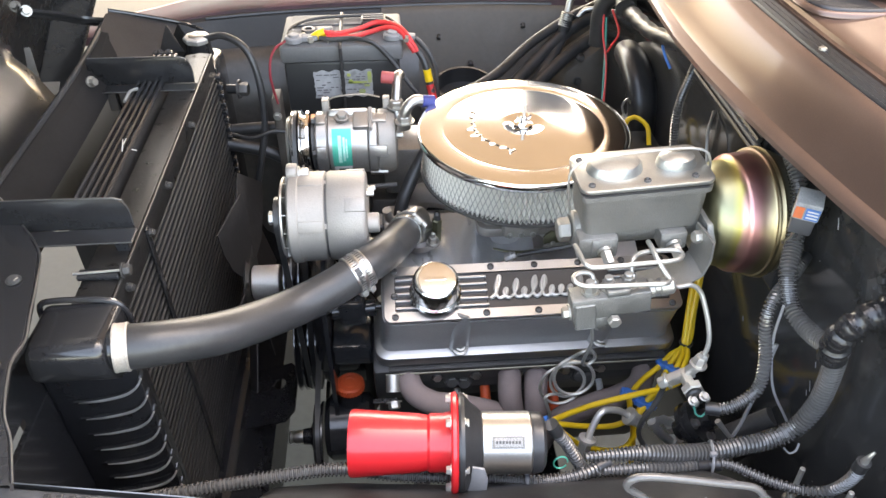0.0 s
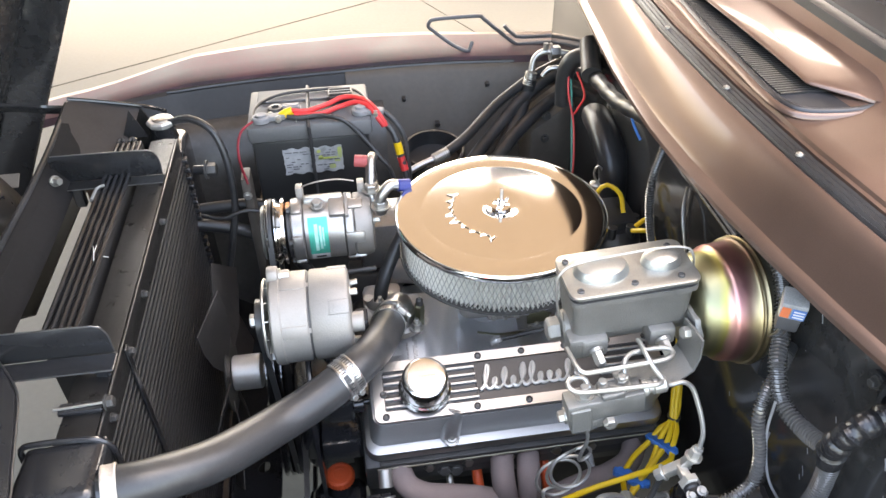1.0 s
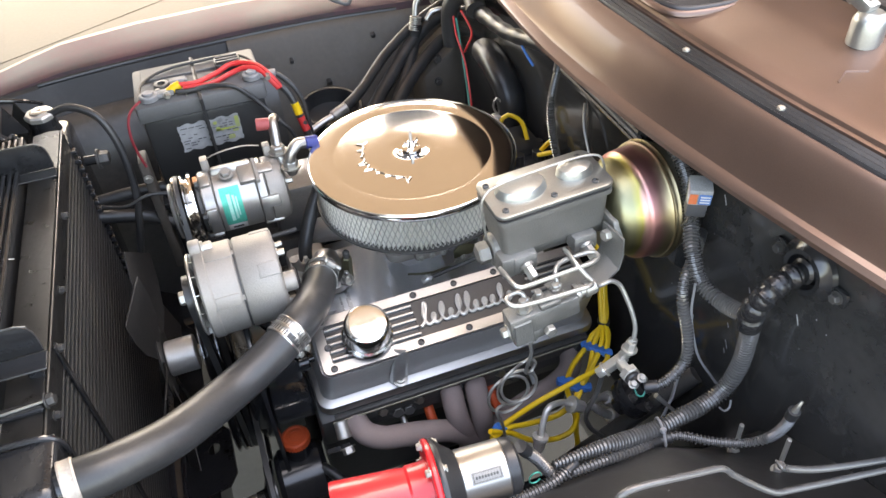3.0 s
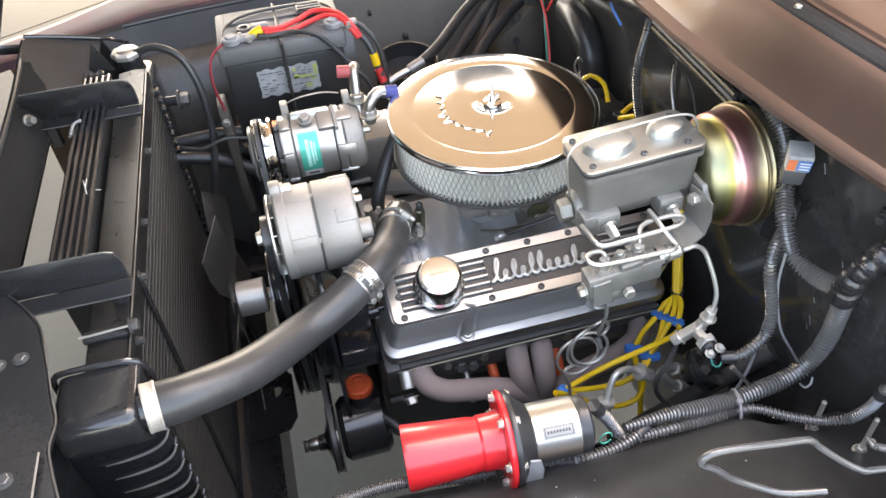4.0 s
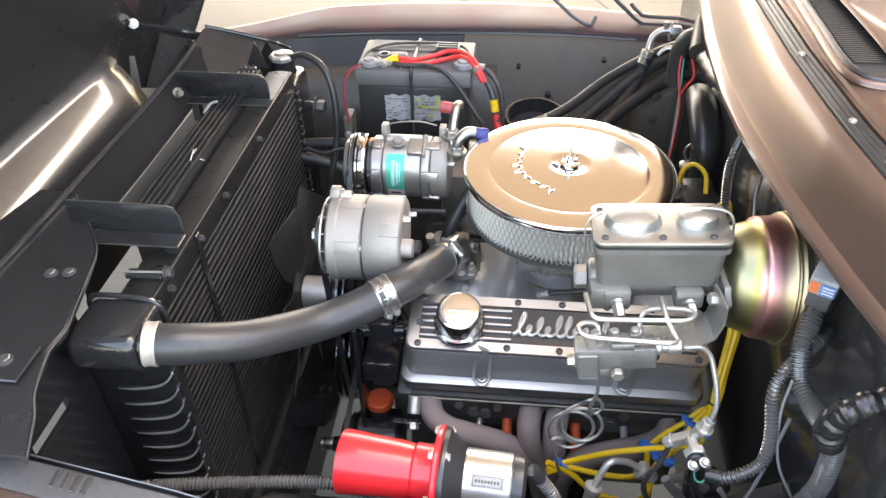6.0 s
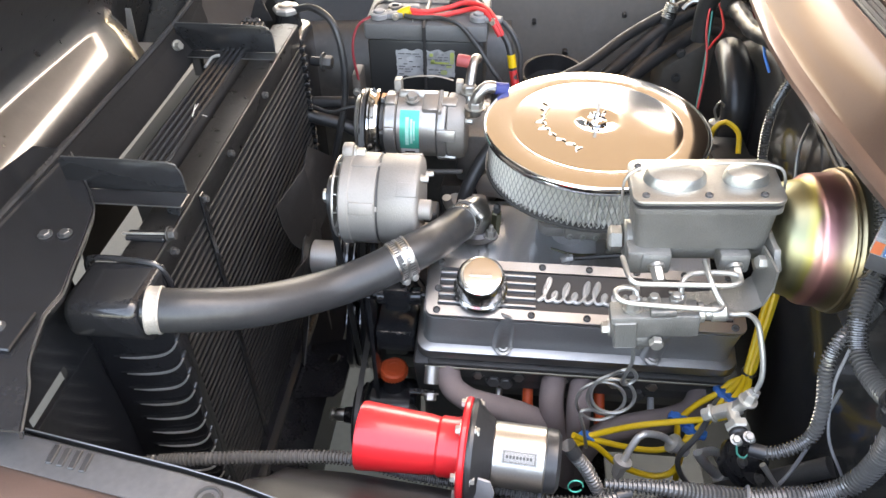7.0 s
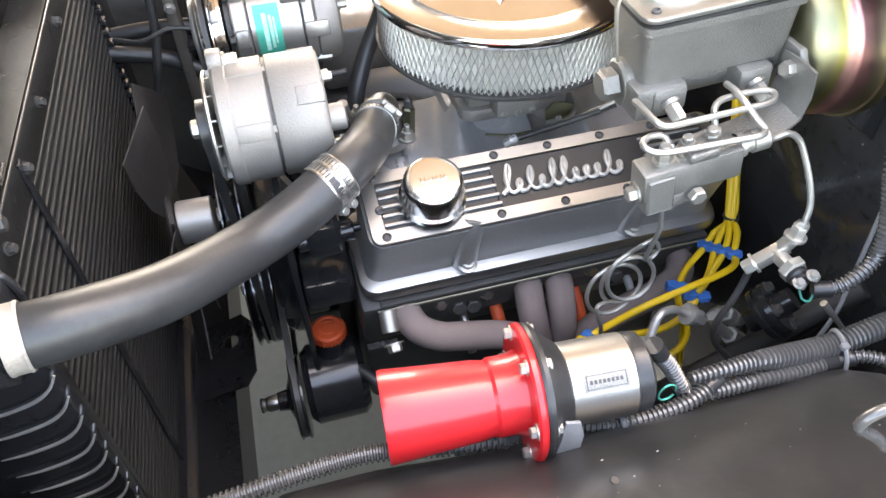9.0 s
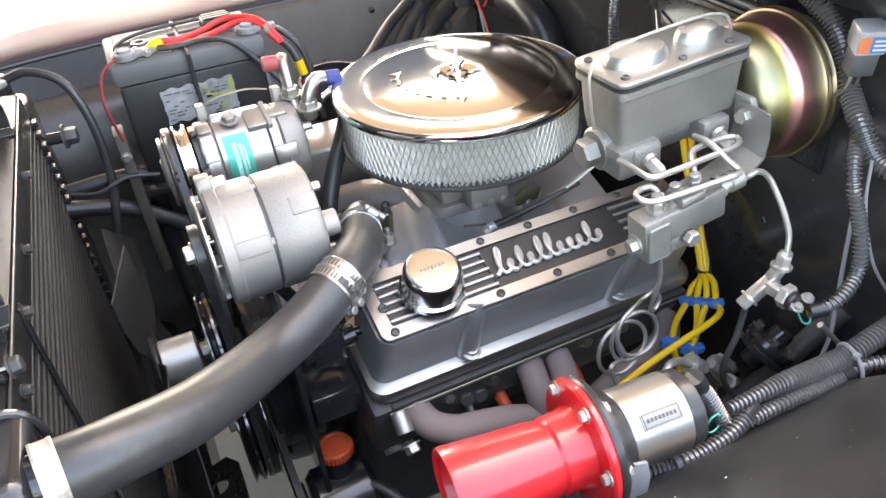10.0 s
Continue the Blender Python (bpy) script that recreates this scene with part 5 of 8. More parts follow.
def hose_main():
    ob = thing("radiator_hose", (-0.4, -0.3, 0.9), "thick black upper radiator hose with an S bend", "hose")
    pts = [(-0.585, -0.438, 0.977), (-0.560, -0.437, 0.977), (-0.51, -0.427, 0.971), (-0.445, -0.388, 0.946), (-0.375, -0.32, 0.915), (-0.32, -0.285, 0.917), (-0.273, -0.255, 0.928), (-0.238, -0.21, 0.921), (-0.217, -0.155, 0.90), (-0.205, -0.105, 0.878), (-0.2, -0.075, 0.865)]
    part("hose", tube(pts[1:], 0.0275, 24, 0.006), RUBBER, ob)

    def clamp(name, i, f, r, mat, screw=True, turn=0):
        p = Vector(pts[i]).lerp(Vector(pts[i + 1]), f)
        d = (Vector(pts[i + 1]) - Vector(pts[i])).normalized()
        m = along(p, p + d)
        w = 0.0075 if screw else 0.0085
        c = part(name, lathe([(r - 0.001, -w), (r + 0.0006, -w), (r + 0.0012, -w * 0.75), (r + 0.0004, -w * 0.55), (r + 0.0004, w * 0.55), (r + 0.0012, w * 0.75), (r + 0.0006, w), (r - 0.001, w)], m, 36), mat, ob, "steel worm-drive clamp" if screw else "pale stained clamp band")
        if screw:
            for q in range(40):
                part("slot", box(-0.0006, 0.0006, r + 0.0002, r + 0.0009, -w * 0.5, w * 0.5, 0, m=m @ Matrix.Rotation(2 * math.pi * q / 40, 4, "Z")), DARK, c)
            for q in (turn,):
                S = m @ Matrix.Rotation(radians(q), 4, "Z")
                part("screw_housing", box(-0.010, 0.008, r, r + 0.009, -w * 0.9, w * 0.9, 0.002, 1, S), ZINC, c)
                part("screw_head", rod(S @ Vector((-0.018, r + 0.005, 0)), S @ Vector((0.012, r + 0.005, 0)), 0.0048), ZINC, c)
    clamp("clamp", 5, 0.75, 0.0285, STEEL, True, 165)
    clamp("clamp", 5, 0.98, 0.0285, STEEL, True, 165)
    clamp("clamp", 8, 0.8, 0.0285, STEEL, True, 40)
    clamp("clamp", 1, 0.1, 0.029, STAINED, False)


engine()
valve_cover()
air_cleaner()
hose_main()


# ---- accessories at the engine's front ----
def alternator():
    ob = thing("alternator", (-0.32, -0.13, 0.86), "bare aluminium alternator with a dark slit round its case", "alternator")
    m = axis_x(-0.385, -0.130, 0.935)
    part("front_case", lathe([(0, 0), (0.05, 0), (0.0690, 0.002), (0.0722, 0.005), (0.0722, 0.017), (0.0705, 0.0195), (0.0702, 0.0565), (0.069, 0.0578), (0.0655, 0.058)], m, 72), CAST_ALU, ob)
    part("stator_band", lathe([(0.060, 0.0575), (0.0675, 0.058), (0.0675, 0.0612), (0.060, 0.0615)], m, 56), DARK, ob)
    part("rear_case", lathe([(0.0655, 0.0612), (0.069, 0.0616), (0.0702, 0.063), (0.0700, 0.113), (0.0690, 0.1175), (0.0655, 0.1205), (0.05, 0.1215), (0, 0.1215)], m, 72), CAST_ALU, ob, sharp=50)
    for a in (118, 186, 248):
        lug = m @ Matrix.Rotation(radians(a), 4, "Z") @ Matrix.Translation((0.0690, 0, 0))
        part("bolt_lug", box(-0.005, 0.0026, -0.010, 0.010, 0.018, 0.0562, 0.0022, 2, lug), CAST_ALU, ob)
        part("slit_bridge", box(-0.004, -0.0004, -0.004, 0.004, 0.0562, 0.0615, 0.0008, 1, lug), CAST_ALU, ob)
    for a in (150, 222):
        lug = m @ Matrix.Rotation(radians(a), 4, "Z") @ Matrix.Translation((0.0688, 0, 0))
        part("rear_pad", box(-0.005, 0.0022, -0.011, 0.011, 0.088, 0.119, 0.002, 2, lug), CAST_ALU, ob)
    part("end_face_hole", box(-0.0015, 0.0015, -0.003, 0.003, 0.108, 0.113, 0, m=m @ Matrix.Rotation(radians(140), 4, "Z") @ Matrix.Translation((0.0698, 0, 0))), BATTERY, ob)
    part("rear_boss", rod(m @ Vector((-0.012, -0.040, 0.118)), m @ Vector((-0.012, -0.040, 0.139)), 0.0155, 0.0015, 28), CAST_ALU, ob)
    for dx, dy in ((0.02, -0.045), (-0.048, -0.012)):
        part("rear_stud", hexbolt(m @ Vector((dx, dy, 0.1205)), (1, 0, 0), 0.0055, 0.012), ZINC, ob)
    part("terminal", hexbolt((-0.2635, -0.085, 0.952), (1, 0.1, 0.1), 0.0045, 0.012), ZINC, ob)
    part("plug", box(-0.262, -0.240, -0.150, -0.115, 0.905, 0.925, 0.003, 1), SATIN, ob)
    part("upper_ear", prism([(-0.016, -0.05), (0.016, -0.05), (0.0135, 0.018), (0.007, 0.026), (-0.007, 0.026), (-0.0135, 0.018)], 0.017, Matrix.Translation((-0.3845, -0.112, 0.993)) @ Matrix.Rotation(radians(90), 4, "Z") @ Matrix.Rotation(radians(90), 4, "X"), 0.003), CAST_ALU, ob)
    part("ear_bolt", hexbolt((-0.367, -0.110, 1.003), (1, 0, 0.05), 0.008, 0.016), ZINC, ob)
    fan = part("cooling_fan", lathe([(0.018, -0.010), (0.060, -0.0105), (0.064, -0.008), (0.0635, -0.0055), (0.05, -0.005), (0.018, -0.004)], m, 48), ZINC, ob, "plated cooling fan disc")
    for k in range(14):
        a = 360 * k / 14
        part("fan_fin", box(0.030, 0.063, -0.0008, 0.0008, -0.006, 0.0, 0, m=m @ Matrix.Rotation(radians(a), 4, "Z")), ZINC, fan)
    pul = part("pulley", lathe([(0.0, -0.024), (0.030, -0.024), (0.033, -0.0225), (0.0255, -0.018), (0.033, -0.0135), (0.032, -0.0115), (0.018, -0.010)], m, 40), CHROME, ob, "plated pulley")
    part("pulley_nut", hexbolt((-0.409, -0.130, 0.935), (-1, 0, 0), 0.011, 0.011), ZINC, pul)


def compressor():
    ob = thing("ac_compressor", (-0.29, 0.11, 0.86), "silver air-conditioning compressor with clutch pulley and teal label", "compressor")
    m = axis_x(-0.405, 0.112, 0.925)
    pul = part("clutch_pulley", lathe([(0, 0), (0.03, 0), (0.056, 0.004), (0.0605, 0.006), (0.0615, 0.009), (0.052, 0.0145), (0.0615, 0.02), (0.0615, 0.022), (0.052, 0.0275), (0.0615, 0.033), (0.0605, 0.037), (0.045, 0.04), (0, 0.04)], m, 64), CHROME, ob, "plated two-groove pulley")
    part("hub_plate", lathe([(0, -0.008), (0.018, -0.008), (0.022, -0.005), (0.048, -0.004), (0.05, -0.001), (0.048, 0.001), (0, 0.001)], m, 40), ZINC, pul)
    part("clutch_coil", lathe([(0.030, 0.039), (0.0495, 0.041), (0.0495, 0.047), (0.030, 0.048)], m, 48), DARK, ob)
    part("coil_lead", box(-0.004, 0.004, -0.010, 0.010, 0.040, 0.049, 0.001, 1, m @ Matrix.Rotation(radians(178), 4, "Z") @ Matrix.Translation((0.050, 0, 0))), COPPER, ob, "copper coloured coil lead")
    part("front_head", lathe([(0.045, 0.047), (0.055, 0.0485), (0.0575, 0.051), (0.0575, 0.068), (0.0555, 0.070)], m, 56), COMP_ALU, ob)
    part("body", lathe([(0.0545, 0.0705), (0.0562, 0.072), (0.0562, 0.140), (0.054, 0.142)], m, 64), COMP_ALU, ob)
    part("rear_flange", lathe([(0.053, 0.1425), (0.0585, 0.1435), (0.0590, 0.146), (0.0590, 0.156), (0.0575, 0.158), (0.056, 0.1585)], m, 64), COMP_ALU, ob)
    part("rear_head", lathe([(0.0555, 0.159), (0.0580, 0.161), (0.0580, 0.182), (0.0545, 0.190), (0.045, 0.194), (0, 0.195)], m, 64), CAST_ALU, ob)
    for k in range(5):
        a = 196 + 62 * k
        q = m @ Matrix.Rotation(radians(a), 4, "Z") @ Matrix.Translation((0.0545, 0, 0))
        part("clamp_lug", box(-0.006, 0.0075, -0.012, 0.012, 0.050, 0.068, 0.003, 2, q), COMP_ALU, ob)
        part("through_bolt", hexbolt(q @ Vector((0.001, 0, 0.050)), q.to_3x3() @ Vector((0, 0, -1)), 0.006, 0.008), DARK, ob)
        part("clamp_lug", box(-0.006, 0.0070, -0.011, 0.011, 0.142, 0.176, 0.003, 2, q), COMP_ALU, ob)
    # squared casting between body and rear head, with a sunk face
    q = m @ Matrix.Rotation(radians(196), 4, "Z") @ Matrix.Translation((0.0545, 0, 0))
    blk = part("casting_block", box(-0.012, 0.0055, -0.022, 0.022, 0.116, 0.144, 0.003, 2, q), COMP_ALU, ob)
    part("casting_step", box(-0.012, 0.0080, -0.026, 0.026, 0.1435, 0.1505, 0.0015, 1, q), CAST_ALU, blk)
    part("top_saddle", box(-0.008, 0.0055, -0.016, 0.030, 0.072, 0.142, 0.004, 2, m @ Matrix.Rotation(radians(152), 4, "Z") @ Matrix.Translation((0.0545, 0, 0))), COMP_ALU, ob, "flat machined top")
    part("refill_plug", hexbolt((-0.308, 0.098, 0.9835), (0, -0.25, 1), 0.0095, 0.010), CAST_ALU, ob)
    for x in (-0.345, -0.235):
        part("mount_ear", prism([(-0.014, -0.02), (0.014, -0.02), (0.011, 0.028), (-0.011, 0.030)], 0.013, Matrix.Translation((x, 0.145, 0.968)) @ Matrix.Rotation(radians(90), 4, "Z") @ Matrix.Rotation(radians(90), 4, "X"), 0.002), CAST_ALU, ob)
    part("ear_wire", tube([(-0.337, 0.142, 0.985), (-0.333, 0.140, 0.997), (-0.31, 0.142, 1.003), (-0.27, 0.146, 1.003), (-0.240, 0.146, 0.996)], 0.0014, 6), STEEL, ob)
    part("rear_nipple", hexbolt((-0.212, 0.078, 0.955), (1, -0.2, 0.1), 0.0055, 0.012), ZINC, ob)
    part("support_bolt", rod((-0.335, 0.045, 0.866), (-0.215, 0.045, 0.871), 0.0045), DARK, ob)
    cut = lambda bm, lo, hi: bmesh.ops.delete(bm, geom=[f for f in bm.faces if not (lo < f.calc_center_median().z < hi and f.calc_center_median().y < 0.12)], context="FACES")
    lab = lathe([(0.0567, 0.0), (0.0567, 0.034)], m @ Matrix.Translation((0, 0, 0.078)), 112)
    cut(lab, 0.906, 0.972)
    tl = part("teal_label", lab, TEAL, ob, "teal maker's label with faded print")
    bars = bmesh.new()
    for k, (z0, z1) in enumerate(((0.088, 0.094), (0.0965, 0.1005), (0.102, 0.1045))):
        strip = lathe([(0.0571, z0), (0.0571, z1)], m, 112)
        cut(strip, 0.916 + 0.004 * k, 0.964 - 0.003 * k)
        tmp = bpy.data.meshes.new("strip")
        strip.to_mesh(tmp)
        strip.free()
        bars.from_mesh(tmp)
        bpy.data.meshes.remove(tmp)
    part("faded_print", bars, FADED, tl)
    lab = lathe([(0.0568, 0.0), (0.0568, 0.032)], m @ Matrix.Translation((0, 0, 0.079)), 112)
    cut(lab, 0.888, 0.9055)
    wl = part("white_label", lab, PALE, ob)
    lab = lathe([(0.0572, 0.0), (0.0572, 0.018)], m @ Matrix.Translation((0, 0, 0.086)), 112)
    cut(lab, 0.8935, 0.899)
    part("label_bar", lab, BATTERY, wl)
    ft = thing("refrigerant_fittings", (-0.2, 0.13, 0.98), "silver refrigerant elbows with red and blue service caps", "pipe fitting")
    e1 = part("elbow", tube([(-0.208, 0.118, 0.965), (-0.210, 0.13, 0.99), (-0.208, 0.15, 1.012), (-0.205, 0.17, 1.025), (-0.20, 0.185, 1.02)], 0.009, 14), POLISHED, ft)
    e2 = part("elbow", tube([(-0.196, 0.085, 0.965), (-0.198, 0.082, 0.985), (-0.192, 0.083, 1.006), (-0.178, 0.09, 1.016), (-0.165, 0.095, 1.012)], 0.010, 14), POLISHED, ft)
    for p in ((-0.21, 0.128, 0.985), (-0.197, 0.083, 0.978)):
        part("fitting_nut", hexbolt(p, (0, 0, 1), 0.013, 0.014), ZINC, ft)
    part("red_cap", rod((-0.212, 0.165, 1.023), (-0.235, 0.168, 1.025), 0.011), material("dull_red_cap", (0.32, 0.06, 0.06), 0.5), e1)
    part("cap_neck", rod((-0.20, 0.167, 1.023), (-0.213, 0.166, 1.024), 0.007), ZINC, e1)
    part("blue_cap", rod((-0.165, 0.094, 1.012), (-0.143, 0.098, 1.008), 0.011), material("blue_cap", (0.02, 0.03, 0.16), 0.45), e2)
    hs = thing("refrigerant_hose", (-0.18, 0.05, 0.8), "black refrigerant hose dropping behind the alternator", "hose")
    part("hose", tube([(-0.15, 0.10, 1.0), (-0.135, 0.10, 0.975), (-0.15, 0.09, 0.93), (-0.185, 0.06, 0.88), (-0.21, 0.03, 0.83), (-0.215, 0.01, 0.77)], 0.0125, 14), RUBBER, hs)


def pulley(name, x, y, z, r, grooves, mat, label, parent=None):
    ob = parent or thing(name, (x, y, z), label, "pulley")
    prof = [(0, 0), (r * 0.35, 0), (r * 0.4, 0.012), (r * 0.85, 0.014), (r - 0.004, 0.0), (r, 0.001)]
    h = 0.001
    for _ in range(grooves):
        prof += [(r, h + 0.002), (r - 0.011, h + 0.007), (r, h + 0.012), (r, h + 0.014)]
        h += 0.014
    prof += [(r * 0.9, h + 0.002), (r * 0.3, h + 0.002), (0, h + 0.002)]
    part("wheel", lathe(prof, axis_x(x, y, z), 64), mat, ob)
    part("hub_bolt", hexbolt((x - 0.001, y, z), (-1, 0, 0), 0.012, 0.012), ZINC, ob)
    return ob


def belt(label, circles, x, side):
    """A flat-backed belt round two or three pulleys (y, z, r) in the plane x."""
    ob = thing("drive_belt", (x, circles[0][0], circles[0][1]), label, "belt")
    pts = [(y + r * math.cos(a), z + r * math.sin(a)) for y, z, r in circles for a in [2 * math.pi * k / 40 for k in range(40)]]
    pts = sorted(set(pts))
    cross = lambda o, a, b: (a[0] - o[0]) * (b[1] - o[1]) - (a[1] - o[1]) * (b[0] - o[0])
    low, up = [], []
    for p in pts:
        while len(low) >= 2 and cross(low[-2], low[-1], p) <= 0:
            low.pop()
        low.append(p)
    for p in reversed(pts):
        while len(up) >= 2 and cross(up[-2], up[-1], p) <= 0:
            up.pop()
        up.append(p)
    hull = low[:-1] + up[:-1]
    cy, cz = sum(p[0] for p in hull) / len(hull), sum(p[1] for p in hull) / len(hull)
    bm = bmesh.new()
    rows = []
    for k, (y, z) in enumerate(hull):
        a, b = hull[k - 1], hull[(k + 1) % len(hull)]
        n = Vector((0, b[1] - a[1], -(b[0] - a[0]))).normalized()
        c = Vector((x, y, z))
        X = Vector((1, 0, 0))
        rows.append([bm.verts.new(c + n * 0.002 - X * 0.005), bm.verts.new(c + n * 0.002 + X * 0.005), bm.verts.new(c - n * 0.006 + X * 0.0035), bm.verts.new(c - n * 0.006 - X * 0.0035)])
    for k in range(len(rows)):
        a, b = rows[k], rows[(k + 1) % len(rows)]
        for i in range(4):
            bm.faces.new((a[i], a[(i + 1) % 4], b[(i + 1) % 4], b[i]))
    part("belt", bm, RUBBER, ob)


def front_drive():
    pulley("crank_pulley", -0.43, 0.0, 0.525, 0.10, 3, PULLEY, "black three-groove crankshaft pulley")
    pulley("water_pump_pulley", -0.43, 0.0, 0.69, 0.085, 2, PULLEY, "black two-groove water pump pulley")
    fan = thing("cooling_fan", (-0.48, 0.0, 0.69), "engine fan with dark steel blades on an aluminium spacer", "fan")
    part("spacer", rod((-0.497, 0.0, 0.69), (-0.445, 0.0, 0.69), 0.033, 0.002, 32), BRIGHT, fan, "turned aluminium spacer")
    part("hub", lathe([(0, 0), (0.07, 0), (0.072, 0.003), (0.0, 0.004)], axis_x(-0.502, 0, 0.69), 32), DARK, fan)
    for k in range(6):
        a = radians(60 * k + 14)
        rows = []
        for r, w, tw in ((0.05, 0.024, 10), (0.09, 0.035, 28), (0.15, 0.045, 26), (0.205, 0.045, 24)):
            rows.append([Vector((math.sin(radians(tw)) * s * w * 0.8, s * w, r)) for s in (-1, -0.3, 0.3, 1)])
        bl = [[Matrix.Translation((-0.502, 0, 0.69)) @ Matrix.Rotation(a, 4, "X") @ p for p in row] for row in rows]
        part("blade", sheet(bl, 0.002), FAN, fan)
    belt("black V-belt over the alternator pulley", [(0.0, 0.525, 0.096), (-0.130, 0.935, 0.031), (0.0, 0.69, 0.08)], -0.403, 1)
    belt("black V-belt over the compressor pulley", [(0.0, 0.525, 0.096), (0.112, 0.925, 0.058)], -0.394, 1)
    belt("black V-belt over the steering pump pulley", [(0.0, 0.525, 0.096), (-0.225, 0.505, 0.058)], -0.378, 1)
    br = thing("accessory_bracket", (-0.33, -0.1, 0.75), "black accessory brackets and spacers at the engine's front", "bracket")
    part("long_bolt", rod((-0.40, -0.21, 0.80), (-0.25, -0.205, 0.805), 0.006), BLACK, br)
    part("spacer", rod((-0.33, -0.21, 0.803), (-0.26, -0.208, 0.805), 0.014), BLACK, br)
    part("plate", prism([(-0.235, 0.56), (-0.17, 0.56), (-0.10, 0.72), (-0.10, 0.86), (-0.14, 0.88), (-0.235, 0.82)], 0.008, Matrix.Translation((-0.345, 0, 0)) @ Matrix.Rotation(radians(90), 4, "Z") @ Matrix.Rotation(radians(90), 4, "X"), 0.002), BLACK, br)
    part("block", box(-0.335, -0.27, -0.235, -0.16, 0.70, 0.745, 0.006), BLACK, br)
    part("block", box(-0.32, -0.275, -0.225, -0.17, 0.78, 0.83, 0.008), BLACK, br)
    cover = part("timing_cover", lathe([(0, 0), (0.07, 0), (0.098, 0.006), (0.108, 0.018), (0.112, 0.05), (0.112, 0.09)], axis_x(-0.383, -0.005, 0.56), 40), BLACK, br, "black pressed timing cover")
    part("cover_rise", box(-0.380, -0.30, -0.125, 0.115, 0.56, 0.76, 0.012, 2), BLACK, cover)
    for k in range(5):
        a = radians(150 + 30 * k)
        part("cover_bolt", hexbolt((-0.366, -0.005 + 0.101 * math.cos(a), 0.56 + 0.101 * math.sin(a)), (-1, 0, 0), 0.005, 0.006), ZINC, cover)
    part("strut", tube([(-0.34, -0.10, 0.87), (-0.30, -0.12, 0.80), (-0.26, -0.17, 0.77)], 0.009, 10), BLACK, br)


def steering_pump():
    ob = thing("power_steering_pump", (-0.33, -0.21, 0.45), "black steering pump with an orange ribbed filler cap", "pump")
    part("reservoir", lathe([(0, 0), (0.05, 0), (0.06, 0.01), (0.06, 0.08), (0.05, 0.09), (0, 0.09)], axis_x(-0.365, -0.215, 0.515), 40), BLACK, ob)
    part("neck", tube([(-0.318, -0.205, 0.555), (-0.317, -0.203, 0.585), (-0.316, -0.202, 0.605)], 0.021, 20), BLACK, ob)
    C = Matrix.Translation((-0.316, -0.202, 0.604))
    fc = part("filler_cap", lathe([(0, 0.0165), (0.017, 0.0165), (0.0185, 0.018), (0.0215, 0.018), (0.0240, 0.0155), (0.0245, 0.004), (0.021, 0), (0, 0)], C, 48), ORANGE, ob, "orange serrated cap")
    for k in range(28):
        a = 2 * math.pi * k / 28
        p = C @ Vector((0.0243 * math.cos(a), 0.0243 * math.sin(a), 0.003))
        part("cap_rib", rod(p, p + Vector((0, 0, 0.0115)), 0.0015, 0.0004, 6), ORANGE, fc)
    part("raised_arc", tube([C @ Vector((0.0105 * math.cos(a), 0.0105 * math.sin(a), 0.0168)) for a in [0.7 + 0.25 * k for k in range(19)]], 0.0013, 6, 0.003), ORANGE, fc)
    pul = part("pump_pulley", lathe([(0, -0.004), (0.014, -0.004), (0.016, 0.01), (0.05, 0.022), (0.062, 0.02), (0.063, 0.022), (0.054, 0.027), (0.063, 0.033), (0.062, 0.036), (0.04, 0.036), (0, 0.03)], axis_x(-0.405, -0.225, 0.505), 48), BLACK, ob)
    part("pulley_hub", lathe([(0, -0.03), (0.010, -0.03), (0.012, -0.027), (0.009, -0.022), (0.012, -0.017), (0.012, -0.004), (0, -0.004)], axis_x(-0.405, -0.225, 0.505), 24), STEEL, pul)
    part("return_hose", tube([(-0.29, -0.235, 0.56), (-0.27, -0.255, 0.555), (-0.235, -0.30, 0.53), (-0.19, -0.34, 0.49), (-0.14, -0.37, 0.44)], 0.0095, 12), RUBBER, ob)
    part("hose_barb", rod((-0.30, -0.235, 0.555), (-0.285, -0.245, 0.548), 0.012), ZINC, ob)


